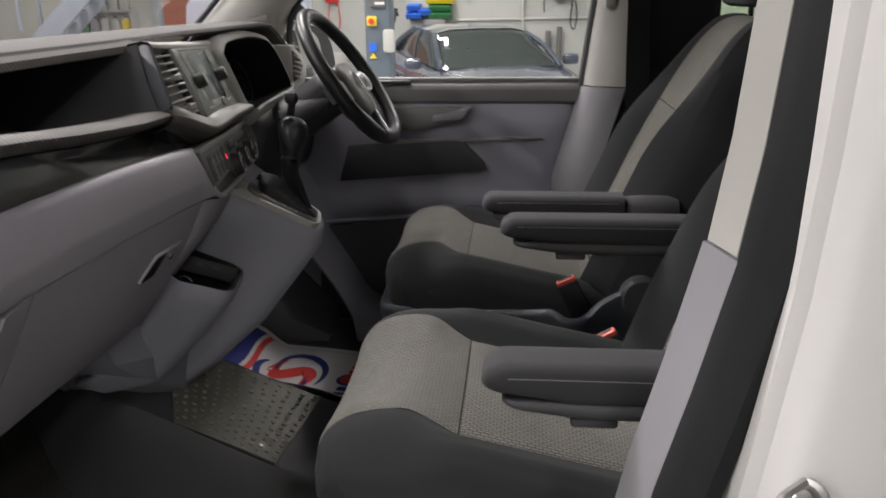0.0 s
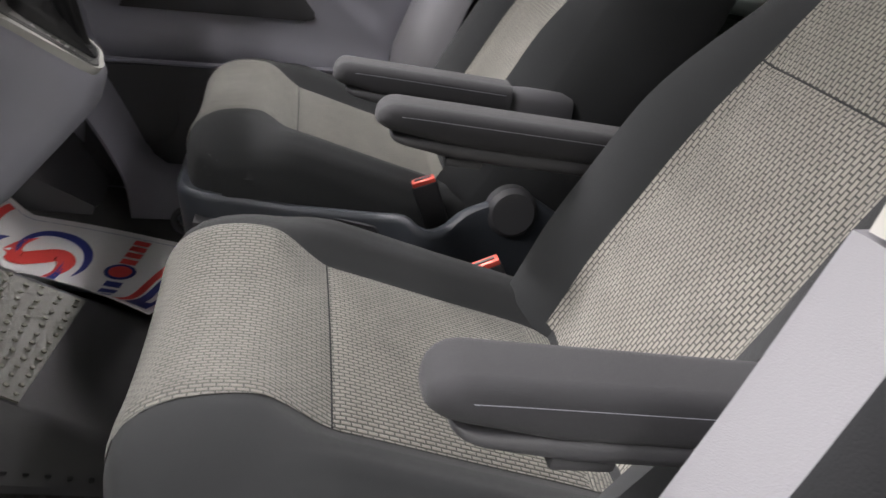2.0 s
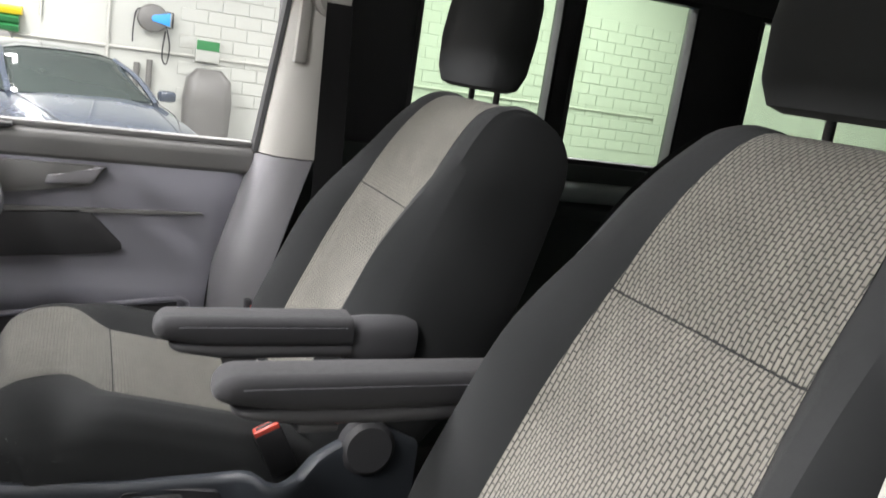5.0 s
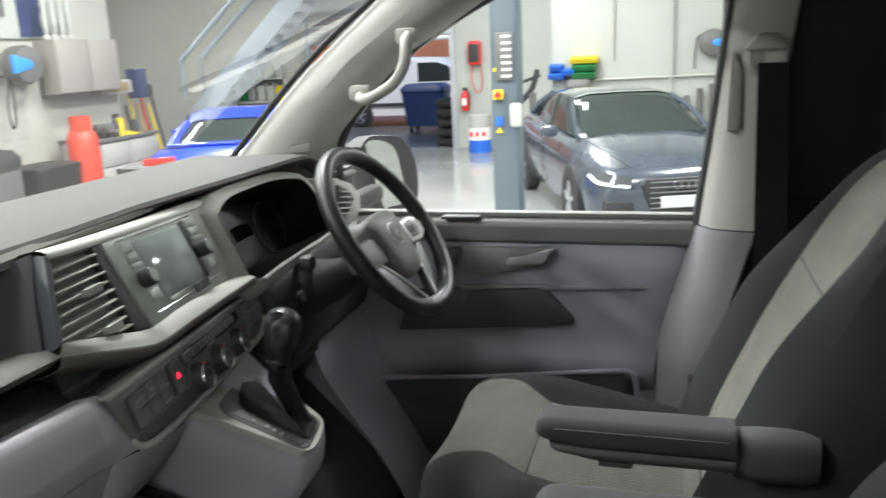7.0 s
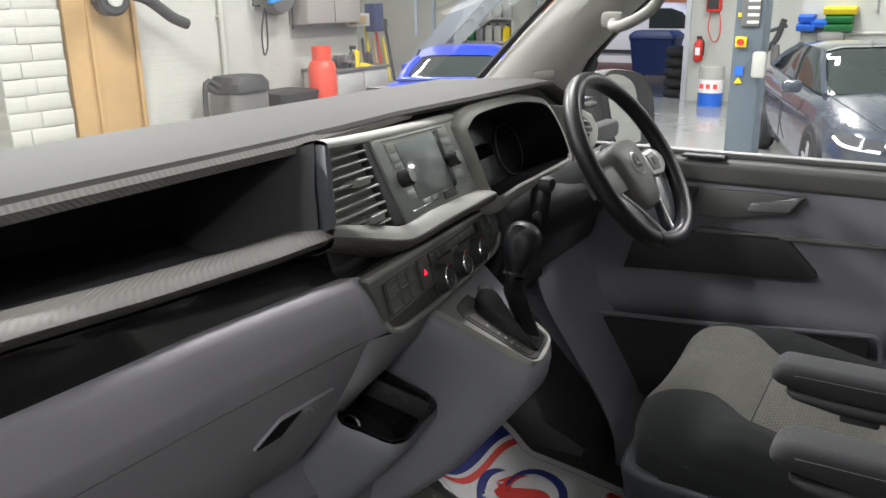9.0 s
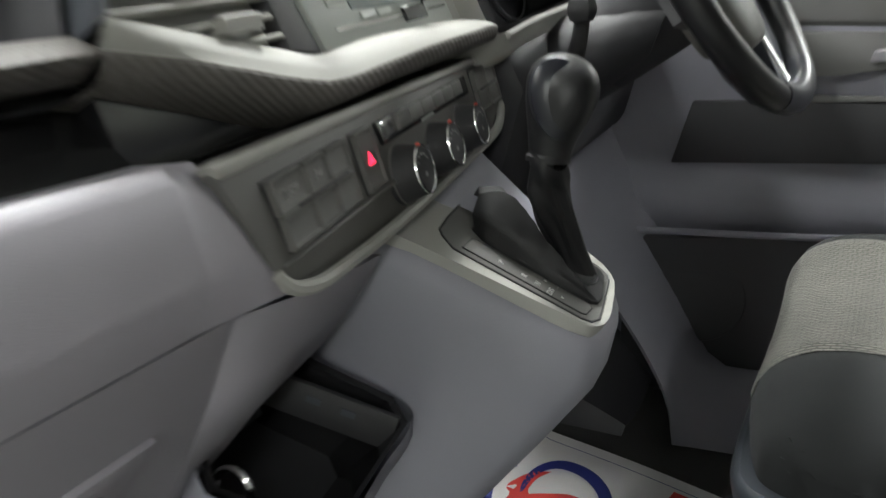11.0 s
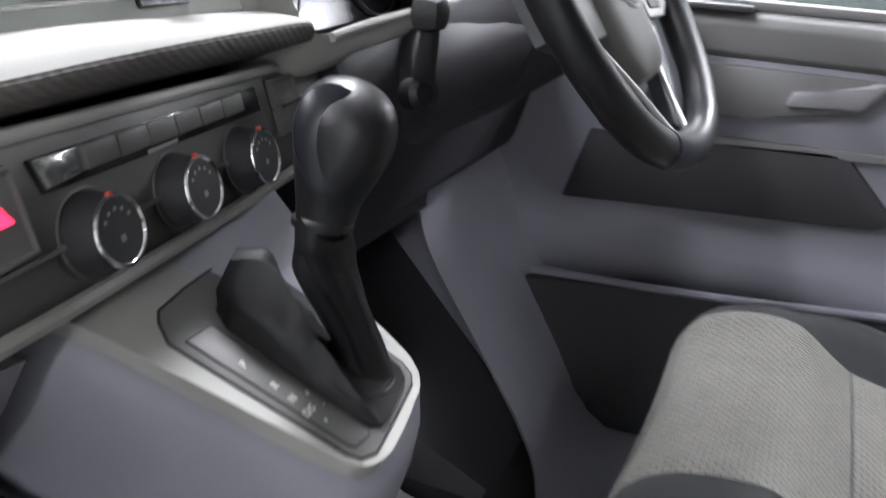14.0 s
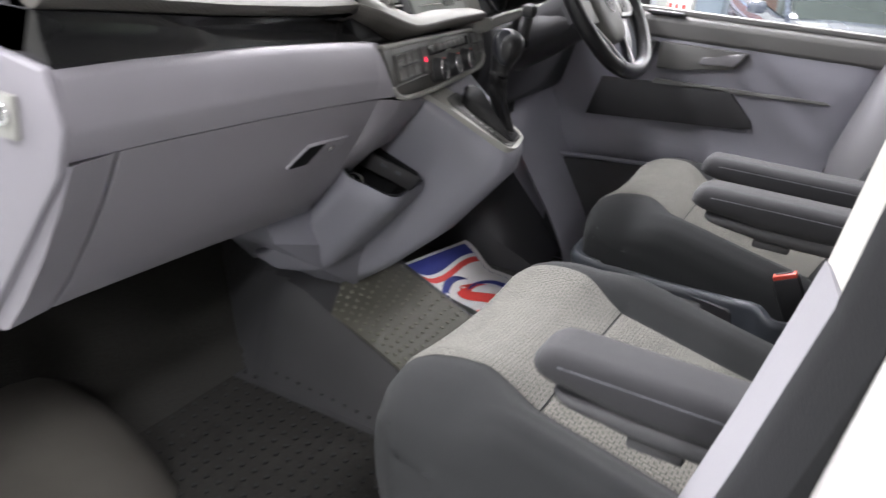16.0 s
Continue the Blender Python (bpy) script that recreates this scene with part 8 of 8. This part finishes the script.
at_thing(gen, "casing", rows_mesh([[(1.85 + a * s, 14.9 + b * s, z) for a, b in rounded(0.8, 0.6, 0.2)] for z, s in ((G, 0.95), (0.4, 1.0), (0.75, 0.9), (0.92, 0.5))], wrap=True, caps=True), M_PANEL)
kit = thing("first_aid_box", "green and white box fixed to the wall", "box", (1.85, YB - 0.06, 1.2))
at_thing(kit, "case", box(1.85, YB - 0.06, 1.22, 0.4, 0.1, 0.4, 0.01), M_WALL)
at_thing(kit, "band", box(1.85, YB - 0.115, 1.3, 0.38, 0.01, 0.16), M_GREENP)

# along the front wall
board = thing("plywood_board", "tall brown plywood board leaning on the wall", "board", (-7.2, 6.1, G))
at_thing(board, "sheet", box(-7.24, 6.05, 1.3, 0.06, 0.86, 3.0, 0.004), M_WOOD)
at_thing(board, "batten", box(-7.19, 5.9, 1.3, 0.03, 0.05, 3.0, 0.004), M_WOOD)
at_thing(board, "batten", box(-7.19, 6.44, 1.3, 0.03, 0.05, 3.0, 0.004), M_WOOD)
pier = thing("brick_pier", "white painted brick pier beside the board", "pier", (-7.1, 5.5, G), kind="structure")
at_thing(pier, "mortar_core", box(-7.175, 5.12, G + 2.3, 0.26, 0.64, 4.6), M_WALL2)
for k in range(29):
    e = 5.46 + 0.008 * math.sin(4.1 * k)
    for a, b in ((4.8, 5.12), (5.13, e)) if k % 2 else ((4.8, 4.99), (5.0, e)):
        at_thing(pier, "brick", box(-7.16 + 0.006 * math.sin(5 * k + 9 * a), (a + b) / 2, G + 0.078 + 0.156 * k, 0.26, b - a, 0.148, 0.014, 2), M_WALL2)
arm = thing("extractor_arm", "black jointed extractor arm on the wall", "extractor arm", (-7.2, 6.4, 1.7))
at_thing(arm, "motor_drum", disc((-6.98, 5.98, 1.71), (1, -0.2, 0), 0.17, 0.16, 28, 0.03), M_BLACK, "round motor drum")
at_thing(arm, "motor_hub", disc((-6.82, 5.95, 1.71), (1, -0.2, 0), 0.08, 0.02, 20, 0.008), M_CAB)
at_thing(arm, "arm", tube([(-7.1, 6.1, 1.78), (-6.95, 6.4, 1.72), (-6.9, 6.7, 1.52), (-6.9, 6.9, 1.44)], 0.06, 20, 10), M_BLACK)
at_thing(arm, "drum", disc((-7.25, 6.1, 1.74), (1, 0, 0), 0.16, 0.2, 24, 0.04), M_BLACK)
pipe = thing("wall_conduit", "white painted conduit running up the wall", "conduit", (-7.27, 7.76, G))
at_thing(pipe, "tube", tube([(-7.265, 7.76, G), (-7.265, 7.76, 2.0), (-7.265, 7.76, 4.0)], 0.035, 4, 12), M_WALL2)
for z in (0.3, 1.5, 2.7):
    at_thing(pipe, "clip", box(-7.27, 7.76, z, 0.07, 0.11, 0.03, 0.004), M_WALL2)
# gas bottle
gas = thing("gas_bottle", "tall orange gas bottle standing by the wall", "gas bottle", (-6.85, 9.1, G))
gx, gy = -6.85, 9.1
at_thing(gas, "bottle", rows_mesh([[(gx + r * math.cos(a), gy + r * math.sin(a), G + z) for a in (2 * math.pi * k / 28 for k in range(28))] for z, r in ((0, 0.17), (0.04, 0.19), (1.05, 0.19), (1.14, 0.16), (1.19, 0.09), (1.2, 0.05))], wrap=True, caps=True), M_ORANGE)
at_thing(gas, "collar", rows_mesh([[(gx + r * math.cos(a), gy + r * math.sin(a), G + z) for a in (2 * math.pi * k / 24 for k in range(24))] for z, r in ((1.14, 0.13), (1.34, 0.13), (1.34, 0.115), (1.16, 0.115))], wrap=True), M_ORANGE, "valve guard")
for k in range(3):
    at_thing(gas, "mark_bar", box(gx + 0.12, gy - 0.145, G + 0.3 + 0.07 * k, 0.07, 0.03, 0.045, m=Matrix()), M_WORD)
vac = thing("workshop_vacuum", "black and grey workshop vacuum by the wall", "vacuum cleaner", (-6.9, 7.6, G))
at_thing(vac, "tank", rows_mesh([[(-6.9 + a * s, 7.6 + b * s, G + z) for a, b in rounded(0.5, 0.6, 0.12)] for z, s in ((0.1, 0.9), (0.5, 1.0), (0.85, 1.0), (0.92, 0.9))], wrap=True, caps=True), M_PANEL)
at_thing(vac, "lid", rows_mesh([[(-6.9 + a * s, 7.6 + b * s, G + z) for a, b in rounded(0.55, 0.64, 0.15)] for z, s in ((0.9, 1.0), (1.0, 1.0), (1.08, 0.8))], wrap=True, caps=True), M_BLACK)
at_thing(vac, "hose", tube([(-6.7, 7.1, G + 1.0), (-6.7, 6.9, G + 1.05), (-6.68, 6.88, G + 0.5), (-6.65, 7.1, G + 0.2)], 0.03, 16, 8), M_BLACK)
tub = thing("plastic_tub", "tall black plastic tub by the gas bottle", "tub", (-6.98, 8.52, G))
at_thing(tub, "tub_body", rows_mesh([[(-6.98 + a * s, 8.52 + b * s, G + z) for a, b in rounded(0.55, 0.72, 0.1)] for z, s in ((0.0, 0.85), (0.74, 1.0), (0.76, 1.03), (0.80, 1.03), (0.815, 0.96))], wrap=True, caps=True), M_BLACK)
for k in range(2):
    y0 = 9.2 + 0.6 * k
    c = thing("base_cabinet", "grey base cabinet under the workbench", "cabinet", (-6.95, y0 + 0.3, G), group="bench cabinets")
    at_thing(c, "carcass", box(-6.98, y0 + 0.3, G + 0.5, 0.58, 0.59, 0.98, 0.004), M_CAB)
    for q in range(3):
        at_thing(c, "drawer", box(-6.68, y0 + 0.3, G + 0.2 + 0.31 * q, 0.02, 0.57, 0.29, 0.004), M_CAB)
wt = thing("worktop", "dark worktop along the wall with clutter", "worktop", (-6.95, 9.8, G + 1.0))
at_thing(wt, "top", box(-6.97, 9.8, G + 1.01, 0.64, 1.25, 0.04, 0.006), M_PANEL)
for k in range(2):
    y0 = 9.0 + 0.58 * k
    c = thing("wall_cabinet", "beige wall cabinet over the workbench", "cabinet", (-7.15, y0 + 0.29, 1.7), group="wall cabinets")
    at_thing(c, "carcass", box(-7.14, y0 + 0.29, 1.7, 0.32, 0.57, 0.66, 0.004), M_BEIGE)
    at_thing(c, "door", box(-6.97, y0 + 0.29, 1.7, 0.02, 0.56, 0.64, 0.004), M_BEIGE)
for k in range(4):
    fig = thing("trophy", "clear plastic figure standing on the wall cabinet", "ornament", (-7.1, 9.05 + 0.14 * k, 2.03), group="ornaments")
    at_thing(fig, "figure", rows_mesh([[(-7.1 + r * math.cos(a), 9.05 + 0.14 * k + r * math.sin(a), 2.03 + z) for a in (2 * math.pi * q / 12 for q in range(12))] for z, r in ((0, 0.05), (0.03, 0.05), (0.06, 0.02), (0.2, 0.05), (0.3, 0.045), (0.36, 0.025), (0.42, 0.045), (0.48, 0.02))], wrap=True, caps=True), M_WALL)
rack = thing("tool_rack", "row of long tools and brooms against the wall", "tool rack", (-7.5, 11.3, G))
for k in range(9):
    m_ = (M_WOOD, M_BLACK, M_YELLOW, M_NAVY, M_WOOD, M_FIRE, M_GREENP, M_YELLOW, M_BLACK)[k]
    at_thing(rack, "handle", tube([(-7.3, 10.75 + 0.11 * k, G), (-7.5, 10.8 + 0.09 * k, G + 1.2 + 0.16 * (k % 3))], 0.022, 4, 8), m_)
at_thing(rack, "blue_case", box(-7.3, 10.95, 1.42, 0.2, 0.24, 0.42, 0.02), M_NAVY)
at_thing(rack, "brush_head", box(-7.45, 11.35, 1.3, 0.1, 0.25, 0.2, 0.06), M_BLACK)
for k in range(5):
    cl_ = thing("bench_bottle", ("dark", "blue", "yellow", "green", "dark")[k] + " bottle standing on the worktop", "bottle", (-6.85, 9.3 + 0.2 * k, G + 1.03), group="bench bottles")
    at_thing(cl_, "bottle", disc((-6.85 + 0.06 * (k % 3), 9.35 + 0.18 * k, G + 1.03), (0, 0, 1), 0.045, 0.14 + 0.05 * (k % 3), 14, 0.03), (M_BLACK, M_STEEL, M_YELLOW, M_GREENP, M_BLACK)[k])
cloth_ = thing("yellow_cloth", "crumpled yellow cloth lying on the worktop", "cloth", (-6.8, 9.95, G + 1.03))
at_thing(cloth_, "cloth", rows_mesh([[(-6.93 + 0.03 * i, 9.80 + 0.03 * j, G + 1.032 + 0.05 * abs(math.sin(1.3 * i + 0.7 * j)) * math.sin(math.pi * i / 9) * math.sin(math.pi * j / 9)) for j in range(10)] for i in range(10)]), M_YELLOW)
vice = thing("bench_vice", "dark steel bench vice on the worktop", "vice", (-6.8, 9.45, G + 1.03))
at_thing(vice, "base", box(-6.82, 9.45, G + 1.07, 0.14, 0.14, 0.08, 0.015), M_BLACK)
at_thing(vice, "jaw", box(-6.84, 9.45, G + 1.16, 0.10, 0.16, 0.10, 0.012), M_PANEL)
at_thing(vice, "jaw", box(-6.70, 9.45, G + 1.16, 0.06, 0.16, 0.10, 0.012), M_PANEL)
at_thing(vice, "screw", tube([(-6.74, 9.45, G + 1.12), (-6.58, 9.45, G + 1.12)], 0.02, 4, 10), M_STEELY)
spray = thing("trigger_sprayer", "black trigger spray bottle on the worktop", "spray bottle", (-6.75, 9.62, G + 1.03))
at_thing(spray, "bottle", rows_mesh([[(-6.75 + r * math.cos(a), 9.62 + r * math.sin(a), G + 1.03 + z) for a in (2 * math.pi * q / 16 for q in range(16))] for z, r in ((0, 0.045), (0.01, 0.05), (0.16, 0.05), (0.21, 0.02), (0.25, 0.018))], wrap=True, caps=True), M_BLACK)
at_thing(spray, "trigger_head", box(-6.72, 9.62, G + 1.30, 0.10, 0.035, 0.05, 0.01), M_BLACK)
heater = thing("infrared_heater", "small gold fronted heater panel on the wall", "heater", (-7.1, 10.25, 1.40))
at_thing(heater, "case", box(-7.12, 10.25, 1.40, 0.12, 0.52, 0.18, 0.012), M_CAB)
hg = at_thing(heater, "reflector", box(-7.055, 10.22, 1.40, 0.01, 0.38, 0.12, 0.003), M_WOOD, "gold reflector")
for k in range(4):
    at_thing(heater, "guard_wire", box(-7.046, 10.22, 1.355 + 0.03 * k, 0.005, 0.40, 0.005), M_PANEL, "", hg)
mow = thing("red_machine", "red petrol machine on the floor behind the blue car", "machine", (-6.6, 10.6, G))
at_thing(mow, "hull", box(-6.6, 10.6, G + 0.35, 0.6, 0.5, 0.35, 0.08), M_FIRE)
at_thing(mow, "engine", box(-6.6, 10.6, G + 0.6, 0.3, 0.3, 0.2, 0.05), M_BLACK)
# shelf with bottles on the far wall
sh = thing("bottle_shelf", "white shelf unit with plastic bottles on the far wall", "shelf", (-8.15, YF - 0.15, 0.8))
for z in (0.80, 1.28):
    at_thing(sh, "board", box(-8.15, YF - 0.16, z, 1.22, 0.3, 0.035), M_CAB)
for sx in (-8.75, -7.55):
    at_thing(sh, "upright", box(sx, YF - 0.16, 1.0, 0.035, 0.3, 0.6), M_CAB)
for k in range(10):
    z0, x = (0.82, -8.62 + 0.22 * k) if k < 5 else (1.30, -8.62 + 0.22 * (k - 5))
    b_ = thing("chemical_bottle", ("green", "lilac", "white", "grey", "yellow", "white", "white", "white", "white", "blue")[k] + " capped plastic bottle on the shelf", "bottle", (x, YF - 0.16, z0), group="shelf bottles")
    m_ = (M_GREENP, M_PILLAR_LOW, M_WALL, M_CAB, M_YELLOW, M_WALL2, M_WALL, M_WALL2, M_WALL, M_WALL)[k]
    at_thing(b_, "body", rows_mesh([[(x + a * s, YF - 0.16 + b * s, z0 + z) for a, b in rounded(0.17, 0.12, 0.03)] for z, s in ((0, 0.95), (0.02, 1.0), (0.26, 1.0), (0.32, 0.35))], wrap=True, caps=True), m_)
    at_thing(b_, "cap", disc((x, YF - 0.16, z0 + 0.32), (0, 0, 1), 0.03, 0.04, 12), M_NAVY if k < 5 else M_CAB)
stair = thing("steel_stair", "blue grey painted steel stair rising along the far wall", "stair", (-9.0, 15.6, G))
for y in (15.2, 15.9):
    at_thing(stair, "stringer", prism([(-10.30, G), (-9.75, G), (-6.10, 3.1), (-6.65, 3.1)], "y", y, y + 0.06, 0.005), M_STAIR)
    at_thing(stair, "handrail", tube([(-9.3, y, 0.95), (-9.3, y, 1.75), (-6.6, y, 4.0)], 0.05, 0, 8), M_STAIR)
for k in range(15):
    at_thing(stair, "tread", box(-9.85 + 0.24 * k, 15.57, 0.02 + 0.212 * k, 0.20, 0.64, 0.03), M_STAIR)

ban = thing("wall_banner", "white banner with dark panel high on the wall", "banner", (-7.2, 8.2, 2.4))
at_thing(ban, "cloth", box(-7.27, 8.2, 2.38, 0.02, 1.9, 0.66), M_WALL)
at_thing(ban, "dark_panel", box(-7.255, 9.0, 2.39, 0.02, 0.4, 0.64), M_NAVY)
for k in range(3):
    at_thing(ban, "print_bar", box(-7.255, 7.9 + 0.3 * k, 2.42, 0.02, 0.2, 0.25), M_PANEL)

# painted blocks of the white wall, seen through the side windows
block_me = bpy.data.meshes.new("wall_block")
bb = box(0, 0, 0, 0.437, 0.02, 0.212, 0.006, 1)
bb.to_mesh(block_me)
bb.free()
block_me.materials.append(M_WALL)
wall4 = bpy.data.objects["wall_far_4"]
for r in range(12):
    for q in range(24):
        bo = new("block", block_me)
        bo.location = (1.6 + 0.45 * q + (0.225 if r % 2 else 0) + 0.004 * math.sin(7 * q + 3 * r), YB - 0.006 + 0.003 * math.sin(5 * q + 11 * r), 0.42 + 0.225 * r)
        bo.parent = wall4
